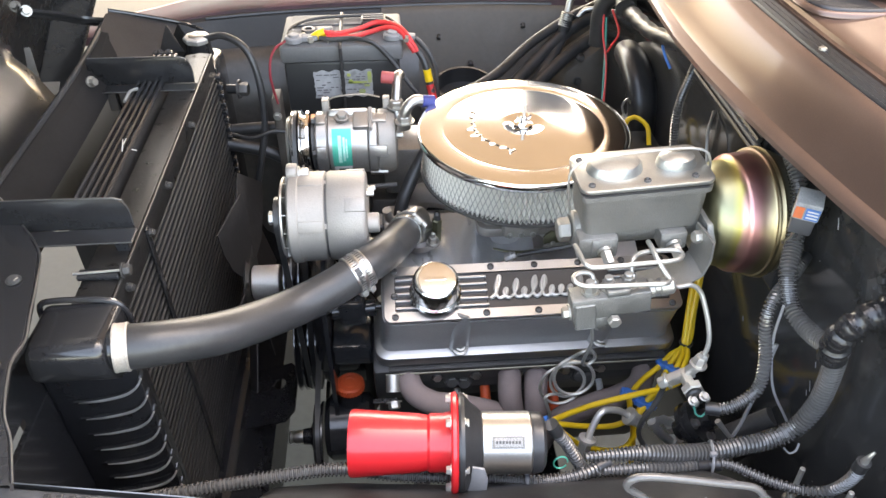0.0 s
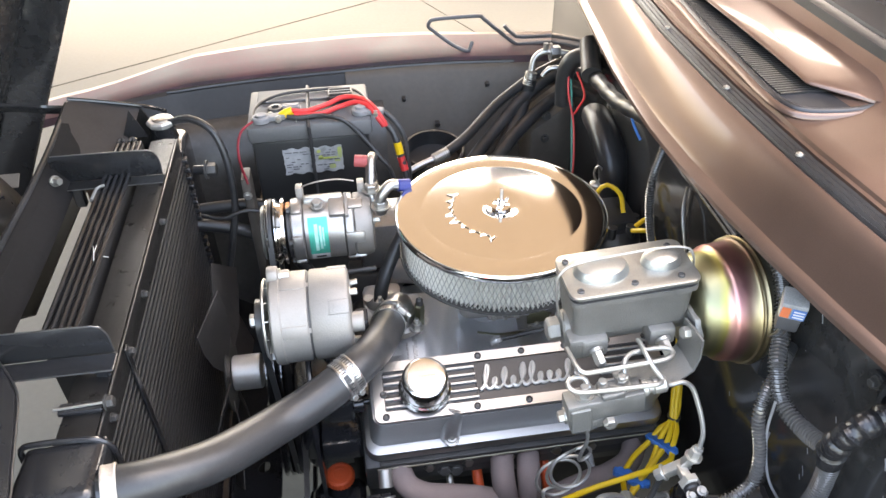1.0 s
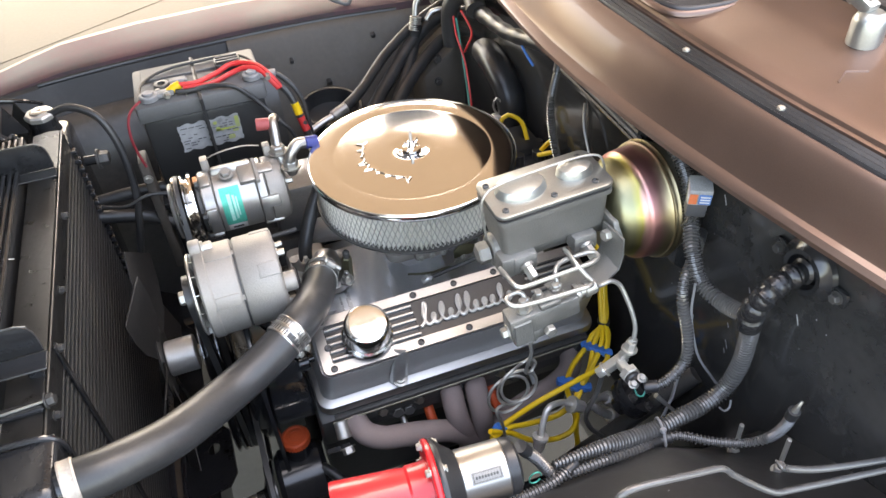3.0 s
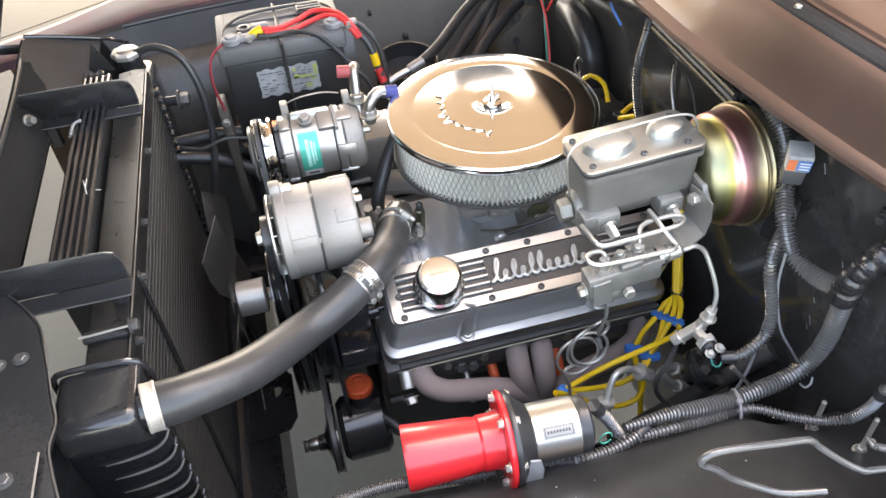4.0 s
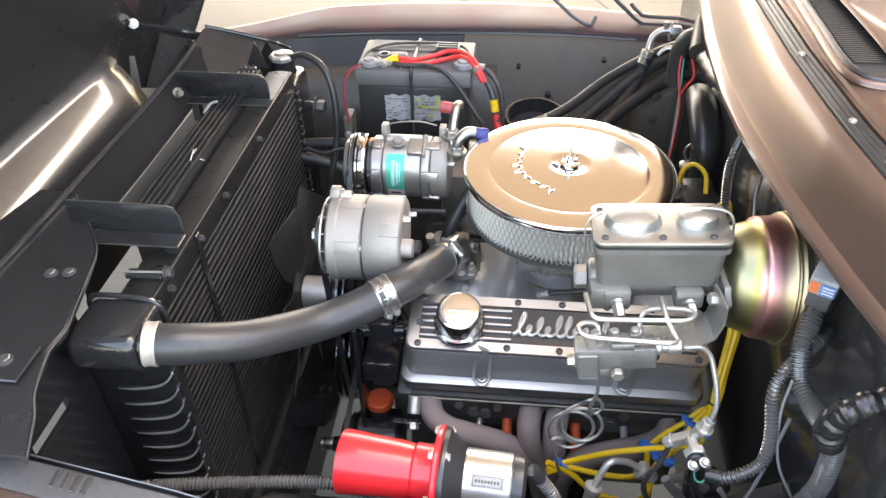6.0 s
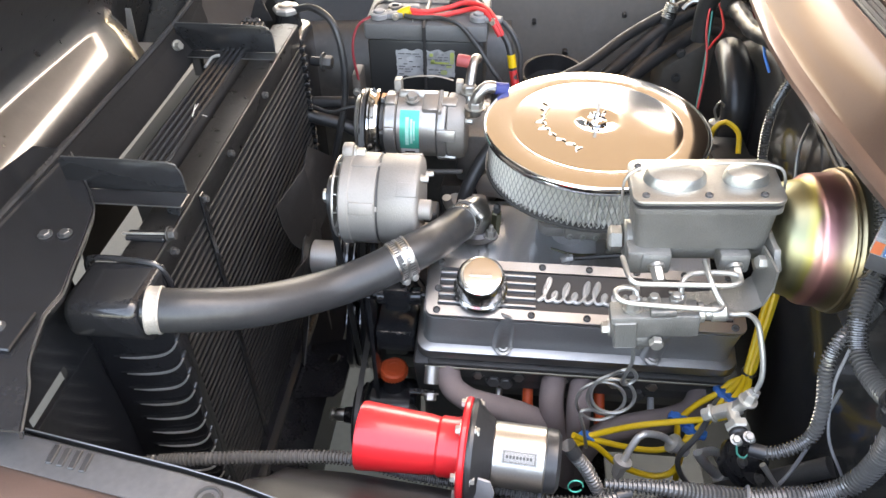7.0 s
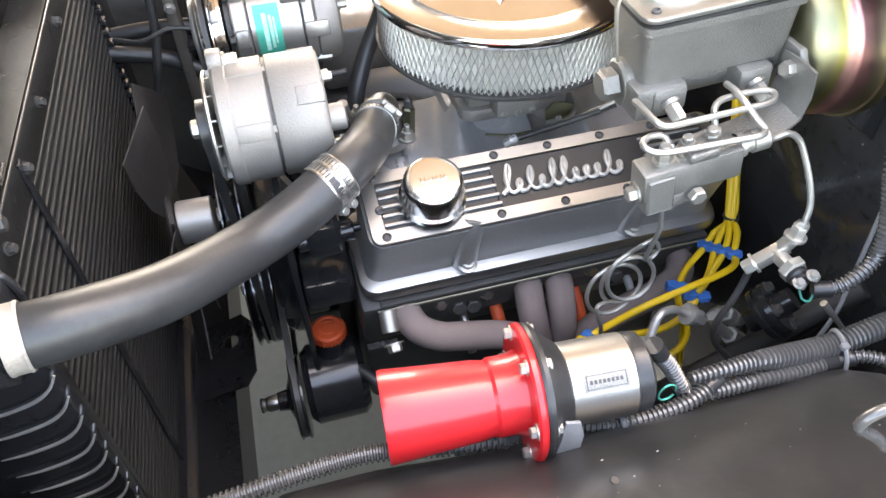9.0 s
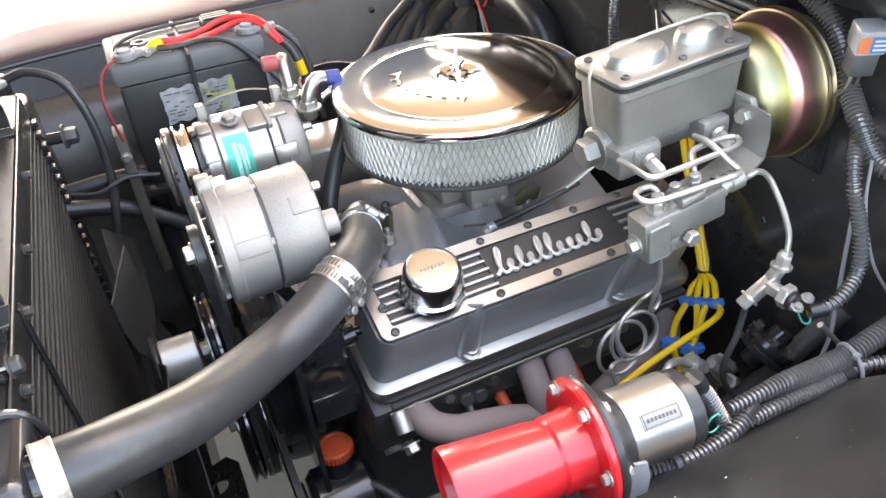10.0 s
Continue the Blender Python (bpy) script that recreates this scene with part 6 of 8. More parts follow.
def frame_bits():
    ob = thing("chassis_frame", (-0.45, -0.3, 0.3), "black chassis crossmember with a punched bracket", "chassis")
    part("side_rail", box(-0.9, 0.9, -0.50, -0.43, 0.24, 0.36, 0.012, 2), BLACK, ob)
    part("side_rail", box(-0.9, 0.9, 0.43, 0.50, 0.24, 0.36, 0.012, 2), BLACK, ob)
    part("crossmember", box(-0.61, -0.53, -0.46, 0.46, 0.26, 0.36, 0.012, 2), BLACK, ob)
    poly = [(-0.085, -0.085), (0.04, -0.085), (0.058, -0.06), (0.058, 0.05), (0.04, 0.075), (-0.085, 0.06)]
    hole = [(0.018 + 0.014 * math.cos(a), 0.02 + 0.014 * math.sin(a)) for a in [2 * math.pi * k / 20 for k in range(20)]]
    bm = bmesh.new()
    M = Matrix.Translation((-0.505, -0.02, 0.39)) @ Matrix.Rotation(radians(-12), 4, "Y")
    top = []
    for z in (0, 0.004):
        o = [bm.verts.new(M @ Vector((a, b, z))) for a, b in poly]
        h = [bm.verts.new(M @ Vector((a, b, z))) for a, b in hole]
        es = [bm.edges.new((o[i], o[(i + 1) % len(o)])) for i in range(len(o))] + [bm.edges.new((h[i], h[(i + 1) % len(h)])) for i in range(len(h))]
        bmesh.ops.triangle_fill(bm, use_beauty=True, use_dissolve=False, edges=es)
        top.append((o, h))
    for a, b in zip(top[0], top[1]):
        for i in range(len(a)):
            j = (i + 1) % len(a)
            bm.faces.new((a[i], a[j], b[j], b[i]))
    part("punched_bracket", bm, BLACK, ob)
    part("upright", box(-0.60, -0.555, -0.45, 0.45, 0.25, 0.40, 0.005), BLACK, ob)
    part("suspension_tower", box(-0.14, 0.16, -0.50, -0.36, 0.28, 0.50, 0.02, 2), BLACK, ob)
    part("engine_crossmember", box(-0.12, 0.10, -0.46, 0.46, 0.22, 0.30, 0.015, 2), BLACK, ob)


def battery():
    ob = thing("battery", (-0.316, 0.45, 0.78), "black car battery with grey lid and crumpled paper labels", "battery")
    part("case", box(-0.437, -0.197, 0.368, 0.530, 0.785, 0.9665, 0.006, 2), BATTERY, ob)
    part("lid", box(-0.442, -0.190, 0.362, 0.536, 0.967, 1.003, 0.007, 2), BATT_TOP, ob, "grey plastic lid")
    part("cell_cover", box(-0.425, -0.270, 0.468, 0.525, 1.0032, 1.0065, 0.002, 1), BATT_TOP, ob)
    hold = part("cable_holder", box(-0.275, -0.222, 0.44, 0.482, 1.0032, 1.022, 0.005, 2), SATIN, ob, "black slotted cable holder")
    for k in range(3):
        part("slot_rib", box(-0.271, -0.226, 0.446 + 0.012 * k, 0.451 + 0.012 * k, 1.0215, 1.0255, 0.001, 1), SATIN, hold)
    for x, y, turn in ((-0.412, 0.388, 8), (-0.210, 0.390, -12)):
        M = Matrix.Translation((x, y, 1.0035)) @ Matrix.Rotation(radians(turn), 4, "Z")
        tm = part("terminal_clamp", lathe([(0.013, 0), (0.0185, 0.002), (0.0185, 0.011), (0.0165, 0.013), (0.012, 0.0135)], M, 24), LEAD, ob, "lead cable clamp")
        part("post", lathe([(0.0115, 0), (0.0105, 0.016), (0.009, 0.0175), (0, 0.0175)], M, 20), LEAD, tm)
        part("clamp_tail", box(0.010, 0.048, -0.010, 0.010, 0.001, 0.012, 0.003, 2, M), LEAD, tm)
        part("pinch_bolt", hexbolt(M @ Vector((0.033, -0.010, 0.0065)), M.to_3x3() @ Vector((0, -1, 0)), 0.0055, 0.011), ZINC, tm)
        part("pinch_nut", hexbolt(M @ Vector((0.020, 0.010, 0.0065)), M.to_3x3() @ Vector((0, 1, 0)), 0.0055, 0.009), ZINC, tm)
    part("black_knob", lathe([(0.0165, 0), (0.0165, 0.008), (0.014, 0.013), (0.008, 0.0135), (0.007, 0.009), (0, 0.009)], Matrix.Translation((-0.384, 0.424, 1.0035)), 24), RUBBER, ob)
    part("knob_bar", box(-0.372, -0.335, 0.426, 0.446, 1.0035, 1.014, 0.003, 1), LEAD, ob)
    for x0, x1, mat, lb in ((-0.378, -0.322, CRUMPLED, "crumpled white label"), (-0.315, -0.256, CRUMPLED, "torn white label marked in yellow")):
        grid = []
        rnd = random.Random(int(x0 * -1000))
        for i in range(15):
            z = 0.8875 + 0.060 * i / 14
            grid.append([(x0 + (x1 - x0) * j / 14 + rnd.uniform(-0.0015, 0.0015) * (j in (0, 14)), 0.3668 - rnd.uniform(0, 0.0016), z + 0.0022 * math.sin(j * 0.9 + x0 * 90) * (i in (0, 14))) for j in range(15)])
        pl = part("label", sheet(grid, 0.0006), mat, ob, lb)
        bm = bmesh.new()
        for k in range(9):
            z = 0.8925 + 0.0057 * k
            x = x0 + 0.004
            while x < x1 - 0.012:
                w = rnd.uniform(0.004, 0.014)
                if rnd.random() < 0.5:
                    box(x, min(x + w, x1 - 0.004), 0.3642, 0.3650, z, z + 0.0016, 0, bm=bm)
                x += w + 0.003
        part("print", bm, GREYPANEL, pl)
        if "yellow" in lb:
            for bx, bz, w, h in ((x0 + 0.010, 0.938, 0.008, 0.007), (x0 + 0.013, 0.923, 0.009, 0.010), (x0 + 0.028, 0.921, 0.040, 0.004), (x1 - 0.006, 0.932, 0.008, 0.026), (x0 + 0.036, 0.900, 0.014, 0.010), (x1 - 0.012, 0.913, 0.012, 0.005)):
                part("yellow_mark", prism(rounded(w, h, min(w, h) * 0.4), 0.0005, Matrix.Translation((bx, 0.3638, bz)) @ Matrix.Rotation(radians(90), 4, "X")), LIME, pl)
    tray = thing("battery_tray", (-0.316, 0.45, 0.76), "black battery tray with a hold-down strap", "battery tray")
    part("tray", box(-0.455, -0.18, 0.35, 0.55, 0.768, 0.7845, 0.004), BLACK, tray)
    part("strap", tube([(-0.318, 0.363, 0.79), (-0.318, 0.360, 0.95), (-0.318, 0.357, 0.99), (-0.318, 0.364, 1.0055), (-0.318, 0.45, 1.0065), (-0.318, 0.535, 1.0055)], 0.0045, 8, flat=0.5), RUBBER, tray)
    part("bracket", box(-0.47, -0.452, 0.34, 0.39, 0.62, 0.90, 0.003), DUSTY, tray)
    part("bracket_bolt", hexbolt((-0.461, 0.34, 0.86), (0, -1, 0), 0.007, 0.008), ZINC, tray)
    part("leg", box(-0.45, -0.42, 0.40, 0.50, 0.40, 0.768, 0.004), BLACK, tray)
    for lab, mat, r, pts in (
        ("red battery cable running through the slotted holder", PINKRED, 0.0052, [(-0.351, 0.398, 1.018), (-0.322, 0.396, 1.016), (-0.299, 0.407, 1.015), (-0.269, 0.425, 1.016), (-0.25, 0.435, 1.020), (-0.23, 0.433, 1.022), (-0.206, 0.417, 1.024), (-0.189, 0.393, 1.022), (-0.175, 0.372, 1.010), (-0.160, 0.364, 0.985)]),
        ("red battery cable across the lid", PINKRED, 0.0052, [(-0.345, 0.392, 1.011), (-0.307, 0.390, 1.010), (-0.284, 0.394, 1.010), (-0.248, 0.412, 1.013), (-0.219, 0.409, 1.020), (-0.193, 0.388, 1.019), (-0.178, 0.368, 1.004), (-0.166, 0.362, 0.985)]),
        ("black battery cable across the lid", RUBBER, 0.0048, [(-0.360, 0.384, 1.012), (-0.336, 0.380, 1.010), (-0.301, 0.381, 1.011), (-0.276, 0.372, 1.012), (-0.247, 0.362, 1.006), (-0.216, 0.355, 0.974), (-0.193, 0.345, 0.944), (-0.175, 0.335, 0.920), (-0.161, 0.33, 0.902), (-0.15, 0.32, 0.86)]),
        ("thin black wire arching behind the lid", RUBBER, 0.0032, [(-0.430, 0.380, 1.009), (-0.426, 0.435, 1.012), (-0.403, 0.474, 1.011), (-0.363, 0.496, 1.011), (-0.298, 0.502, 1.011), (-0.239, 0.500, 1.011), (-0.209, 0.474, 1.011), (-0.19, 0.419, 1.013), (-0.176, 0.391, 1.010), (-0.16, 0.375, 0.985)]),
        ("black cable bundle with a yellow band", RUBBER, 0.0075, [(-0.180, 0.386, 1.010), (-0.164, 0.372, 0.992), (-0.148, 0.360, 0.971), (-0.140, 0.350, 0.945), (-0.136, 0.345, 0.923), (-0.130, 0.335, 0.897), (-0.125, 0.325, 0.86)]),
        ("black cable beside the battery", RUBBER, 0.0055, [(-0.172, 0.392, 1.008), (-0.152, 0.384, 0.996), (-0.132, 0.37, 0.972), (-0.122, 0.36, 0.94), (-0.120, 0.35, 0.90), (-0.118, 0.34, 0.84)]),
        ("thin dark red wire down the battery's side", DULLRED, 0.0026, [(-0.426, 0.382, 1.010), (-0.449, 0.370, 1.000), (-0.461, 0.360, 0.980), (-0.465, 0.350, 0.950), (-0.462, 0.345, 0.919), (-0.456, 0.340, 0.889)])):
        cbl = thing("battery_cable", pts[0], lab, "cable")
        part("cable", tube(pts, r, 10), mat, cbl)
        if "yellow" in lab:
            part("yellow_band", tube([(-0.1415, 0.3515, 0.951), (-0.139, 0.349, 0.938), (-0.137, 0.346, 0.926)], 0.0085, 10), YELLOW, cbl)
            part("red_sleeve", tube([(-0.136, 0.344, 0.920), (-0.133, 0.340, 0.908), (-0.129, 0.333, 0.892)], 0.0083, 10), PINKRED, cbl)
    yb = thing("cable_lug", (-0.362, 0.39, 1.01), "yellow heat-shrunk cable lug on the battery post", "cable lug")
    part("lug", tube([(-0.374, 0.396, 1.008), (-0.360, 0.397, 1.015), (-0.349, 0.397, 1.019)], lambda u: 0.0095 - 0.002 * abs(u - 0.5), 12, 0.003), YELLOW, yb)
    part("lug_wire", tube([(-0.352, 0.392, 1.012), (-0.343, 0.380, 1.008), (-0.342, 0.372, 1.005)], 0.0012, 6), ZINC, yb)


alternator()
compressor()
front_drive()
steering_pump()
frame_bits()
battery()


# ---- brakes ----
TILT_MC = Matrix.Translation((0.09, -0.311, 1.12)) @ Matrix.Rotation(radians(-3.5), 4, "Y")


def master_cylinder():
    ob = thing("master_cylinder", (0.09, -0.31, 1.03), "cast iron dual master cylinder with a plated lid and wire bail", "master cylinder")
    M = TILT_MC
    lid = part("lid", prism(rounded(0.168, 0.088, 0.014), 0.006, M @ Matrix.Translation((0, 0, -0.006)), 0.0018), LIDPLATE, ob, "plated steel lid with two domes")
    for x, w in ((-0.033, 0.036), (0.046, 0.026)):
        part("dome", lathe([(w, 0), (w * 0.96, 0.006), (w * 0.85, 0.011), (w * 0.5, 0.0145), (0, 0.016)], M @ Matrix.Translation((x, 0.002, 0)) @ Matrix.Diagonal((1.0, 0.78, 1, 1)), 36), LIDPLATE, lid)
    for x, y in ((-0.069, -0.031), (-0.072, 0.028), (0.0, -0.031), (0.06, -0.03), (0.065, 0.03)):
        part("screw", lathe([(0.0045, 0), (0.0045, 0.002), (0.003, 0.003), (0.002, 0.001), (0, 0.001)], M @ Matrix.Translation((x, y, 0)), 12), DARK, lid)
    part("gasket", prism(rounded(0.165, 0.085, 0.013), 0.003, M @ Matrix.Translation((0, 0, -0.010))), RUBBER, ob)
    bm = bmesh.new()
    rings = []
    for w, d, z in ((0.166, 0.086, -0.0105), (0.166, 0.086, -0.018), (0.158, 0.078, -0.021), (0.154, 0.074, -0.058), (0.150, 0.070, -0.074)):
        rings.append([bm.verts.new(M @ Vector((a, b, z))) for a, b in rounded(w, d, 0.012, 5)])
    for a, b in zip(rings, rings[1:]):
        for i in range(len(a)):
            j = (i + 1) % len(a)
            bm.faces.new((a[i], a[j], b[j], b[i]))
    bm.faces.new(rings[0])
    bm.faces.new(rings[-1][::-1])
    part("reservoir", bm, CAST_IRON, ob)
    part("bore", rod(M @ Vector((-0.085, 0.0, -0.088)), M @ Vector((0.085, 0, -0.088)), 0.024, 0.003, 28), CAST_IRON, ob)
    part("end_plug", hexbolt(M @ Vector((-0.083, 0, -0.088)), M.to_3x3() @ Vector((-1, 0, 0)), 0.0165, 0.020, None, False), CAST_IRON, ob)
    part("port_block", box(-0.084, -0.032, -0.044, 0.010, -0.108, -0.074, 0.004, 2, M), CAST_IRON, ob)
    for x in (-0.05, 0.04):
        boss = part("port_boss", box(x - 0.018, x + 0.018, -0.047, 0.0, -0.103, -0.075, 0.005, 2, M), CAST_IRON, ob)
        part("port_nut", hexbolt(M @ Vector((x, -0.045, -0.092)), M.to_3x3() @ Vector((0.15, -1, -0.45)), 0.0078, 0.022), ZINC, boss)
    fl = part("mount_flange", prism([(-0.05, -0.022), (0.05, -0.022), (0.062, 0), (0.05, 0.022), (-0.05, 0.022), (-0.062, 0)], 0.012, M @ Matrix.Translation((0.078, 0, -0.085)) @ Matrix.Rotation(radians(90), 4, "Y") @ Matrix.Rotation(radians(90), 4, "Z"), 0.003), CAST_IRON, ob)
    for s in (-1, 1):
        part("flange_nut", hexbolt(M @ Vector((0.078, s * 0.048, -0.085)), M.to_3x3() @ Vector((-1, 0, 0)), 0.0085, 0.012, None, False), CAST_IRON, fl)
    bail = [M @ Vector(p) for p in ((-0.088, -0.005, -0.06), (-0.091, -0.004, -0.03), (-0.088, 0, 0.004), (-0.06, 0.004, 0.0165), (0.03, 0.006, 0.019), (0.075, 0.004, 0.016), (0.088, 0.0, 0.004), (0.090, -0.003, -0.03), (0.086, -0.005, -0.06))]
    part("wire_bail", tube(bail, 0.0017, 8, 0.006), ZINC, ob)
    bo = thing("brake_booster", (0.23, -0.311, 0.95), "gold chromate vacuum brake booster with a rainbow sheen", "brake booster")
    c = axis_x(0.178, -0.311, 1.041)
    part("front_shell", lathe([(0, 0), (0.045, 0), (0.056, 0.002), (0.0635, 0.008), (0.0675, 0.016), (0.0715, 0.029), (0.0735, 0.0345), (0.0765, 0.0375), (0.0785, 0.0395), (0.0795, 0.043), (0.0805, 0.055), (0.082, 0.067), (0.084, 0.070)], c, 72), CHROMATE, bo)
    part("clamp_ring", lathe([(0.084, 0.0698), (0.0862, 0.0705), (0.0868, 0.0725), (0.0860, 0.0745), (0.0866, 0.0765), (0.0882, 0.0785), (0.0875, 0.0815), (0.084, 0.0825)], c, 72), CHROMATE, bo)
    part("rear_shell", lathe([(0.084, 0.082), (0.083, 0.092), (0.079, 0.100), (0.06, 0.106), (0, 0.108)], c, 72), STAINED_GOLD, bo, "dull stained rear shell")
    part("check_valve", rod((0.19, -0.27, 1.085), (0.165, -0.262, 1.095), 0.010), RUBBER, bo)
    part("shelf_bracket", prism([(0.282, 0.0), (0.282, 0.16), (0.305, 0.18), (0.305, -0.02)], 0.12, Matrix.Translation((0, -0.25, 0.95)) @ Matrix.Rotation(radians(90), 4, "X"), 0.003), BLACK, bo)
    br = thing("booster_bracket", (0.15, -0.36, 0.98), "plated bracket carrying the brake valve", "bracket")
    arm = [[(0.166, -0.350, 1.058), (0.168, -0.372, 1.060), (0.172, -0.392, 1.056)], [(0.167, -0.350, 1.035), (0.169, -0.375, 1.034), (0.172, -0.396, 1.030)], [(0.163, -0.352, 1.012), (0.164, -0.378, 1.012), (0.165, -0.400, 1.010)], [(0.148, -0.355, 0.996), (0.148, -0.380, 0.997), (0.147, -0.402, 0.996)], [(0.12, -0.36, 0.990), (0.12, -0.382, 0.991), (0.118, -0.402, 0.990)], [(0.07, -0.365, 0.985), (0.07, -0.383, 0.986), (0.07, -0.401, 0.985)]]
    part("arm", sheet(arm, 0.003), CAST_IRON, br)
    part("nut", hexbolt((0.168, -0.364, 1.046), (-1, -0.2, 0.1), 0.0085, 0.013, None, False), ZINC, br)


def brake_valve():
    ob = thing("brake_proportioning_valve", (0.04, -0.425, 0.95), "grey plated brake proportioning valve block", "brake valve")
    D = Matrix.Translation((0.043, -0.411, 0.988)) @ Matrix.Rotation(radians(-7), 4, "Y")
    R3 = D.to_3x3()
    part("block", box(-0.05, 0.05, -0.015, 0.015, -0.016, 0.018, 0.003, 2, D), CAST_IRON, ob)
    part("lower_block", box(-0.047, 0.004, -0.014, 0.012, -0.033, -0.0155, 0.003, 2, D), CAST_IRON, ob)
    part("end_nut", hexbolt(D @ Vector((-0.050, 0, -0.012)), R3 @ Vector((-1, 0, 0)), 0.0082, 0.010), ZINC, ob)
    part("tail", lathe([(0.012, 0), (0.012, 0.006), (0.009, 0.008), (0.009, 0.014), (0.011, 0.015), (0.011, 0.03), (0.0085, 0.033), (0, 0.033)], D @ Matrix.Translation((0.049, 0, 0.010)) @ Matrix.Rotation(radians(90), 4, "Y"), 20), ZINC, ob)
    part("upper_pad", box(-0.006, 0.024, -0.0155, 0.010, 0.0175, 0.027, 0.003, 2, D), CAST_IRON, ob)
    part("front_pad", box(-0.047, -0.020, -0.0175, -0.0145, -0.030, 0.012, 0.002, 1, D), CAST_IRON, ob)
    part("side_bolt", hexbolt(D @ Vector((0.002, -0.015, -0.018)), R3 @ Vector((0, -1, 0)), 0.0085, 0.011, None, False), ZINC, ob)
    part("bottom_port", hexbolt(D @ Vector((-0.016, 0, -0.033)), R3 @ Vector((0.1, 0, -1)), 0.008, 0.012), ZINC, ob)
    for x, y in ((-0.024, 0.0), (0.0, 0.003), (0.025, 0.004)):
        nut = part("port_nut", hexbolt(D @ Vector((x, y, 0.018)), R3 @ Vector((0, 0, 1)), 0.0085, 0.013), ZINC, ob)
        part("port_collar", rod(D @ Vector((x, y, 0.03)), D @ Vector((x, y, 0.037)), 0.0055), ZINC, nut)
    lines = (
        [(0.004, -0.362, 1.04), (0.006, -0.378, 1.040), (0.009, -0.394, 1.038), (0.016, -0.402, 1.036), (0.04, -0.401, 1.035), (0.09, -0.398, 1.035), (0.122, -0.396, 1.035), (0.134, -0.391, 1.036), (0.136, -0.384, 1.037), (0.128, -0.378, 1.037), (0.10, -0.377, 1.036), (0.082, -0.381, 1.036), (0.072, -0.390, 1.034), (0.069, -0.40, 1.026), (0.068, -0.405, 1.012)],
        [(0.099, -0.362, 1.04), (0.099, -0.378, 1.042), (0.101, -0.395, 1.038), (0.108, -0.406, 1.028), (0.114, -0.415, 1.02), (0.106, -0.421, 1.02), (0.09, -0.421, 1.02), (0.03, -0.420, 1.02), (0.007, -0.418, 1.02), (-0.003, -0.412, 1.021), (-0.005, -0.404, 1.023), (0.004, -0.398, 1.024), (0.016, -0.399, 1.024), (0.02, -0.405, 1.02), (0.019, -0.411, 1.008)],
        [(0.122, -0.412, 1.006), (0.131, -0.412, 1.005), (0.1445, -0.413, 1.008), (0.1570, -0.416, 0.999), (0.1641, -0.425, 0.981), (0.1699, -0.436, 0.9584), (0.1722, -0.445, 0.9372), (0.1690, -0.450, 0.920), (0.166, -0.4513, 0.908)],
    )
    for pts in lines:
        ln = thing("brake_line", pts[0], "bent plated steel brake line", "brake line", "brake lines")
        part("pipe", tube(pts, 0.0033, 10, 0.004), ZINC, ln)
        part("flare_nut", hexbolt(pts[-1], Vector(pts[-2]) - Vector(pts[-1]), 0.007, 0.012, None, False), ZINC, ln)
    coil = thing("brake_line", (0.0, -0.4, 0.85), "steel brake line wound into a spring-like coil", "brake line", "brake lines")
    pts = [Vector((0.026, -0.413, 0.945)), Vector((0.030, -0.413, 0.915)), Vector((0.026, -0.412, 0.89)), Vector((0.024, -0.41, 0.87)), Vector((0.034, -0.405, 0.862)), Vector((0.043, -0.402, 0.872)), Vector((0.036, -0.40, 0.884)), Vector((0.024, -0.403, 0.885))]
    for k in range(27):
        a = 2 * math.pi * k / 10 + 1.9
        q = 0.029 + 0.003 * math.sin(k * 0.35)
        pts.append(Vector((0.022 - 0.007 * k / 10 + q * math.cos(a), -0.402 + 0.006 * k / 10 + 0.006 * math.sin(a), 0.840 - 0.017 * k / 10 + q * math.sin(a))))
    pts += [Vector((-0.018, -0.405, 0.80)), Vector((-0.012, -0.41, 0.765)), Vector((-0.002, -0.40, 0.71))]
    part("pipe", tube(pts, 0.0025, 8, 0.003), ZINC, coil)
    te = thing("brake_tee", (0.151, -0.448, 0.88), "plated brake tee fitting with a pressure switch", "tee fitting")
    left, mid, top, stem = Vector((0.131, -0.4457, 0.865)), Vector((0.150, -0.4485, 0.880)), Vector((0.1645, -0.4515, 0.9035)), Vector((0.152, -0.472, 0.8805))
    run = along(left, mid + (mid - left) * 0.75)
    part("tee_body", box(-0.0068, 0.0068, -0.0068, 0.0068, 0.002, 0.038, 0.0022, 2, run), TEEPLATE, te)
    part("tee_stem", box(-0.0064, 0.0064, -0.0064, 0.0064, 0, (stem - mid).length, 0.0022, 2, along(mid, stem)), TEEPLATE, te)
    part("tee_rise", box(-0.0062, 0.0062, -0.0062, 0.0062, 0, 0.02, 0.0022, 2, along(mid + Vector((0.004, 0, 0.003)), top)), TEEPLATE, te)
    part("upper_nut", hexbolt(top - Vector((0.001, 0, 0.003)), Vector((0.12, 0.02, 1)), 0.0085, 0.016), TEEPLATE, te)
    part("lower_nut", hexbolt(left + Vector((0.002, 0, 0.002)), left - mid, 0.0085, 0.014), TEEPLATE, te)
    sw = part("switch", hexbolt(stem + Vector((0, 0.004, 0)), stem - mid, 0.0142, 0.013, None, False), TEEPLATE, te, "hexagonal pressure switch")
    part("switch_body", lathe([(0.011, 0), (0.011, 0.004), (0.009, 0.006), (0.009, 0.012), (0, 0.012)], along(stem + Vector((0, -0.010, 0)), stem + Vector((0, -0.03, 0.001))), 20), SATIN, sw)
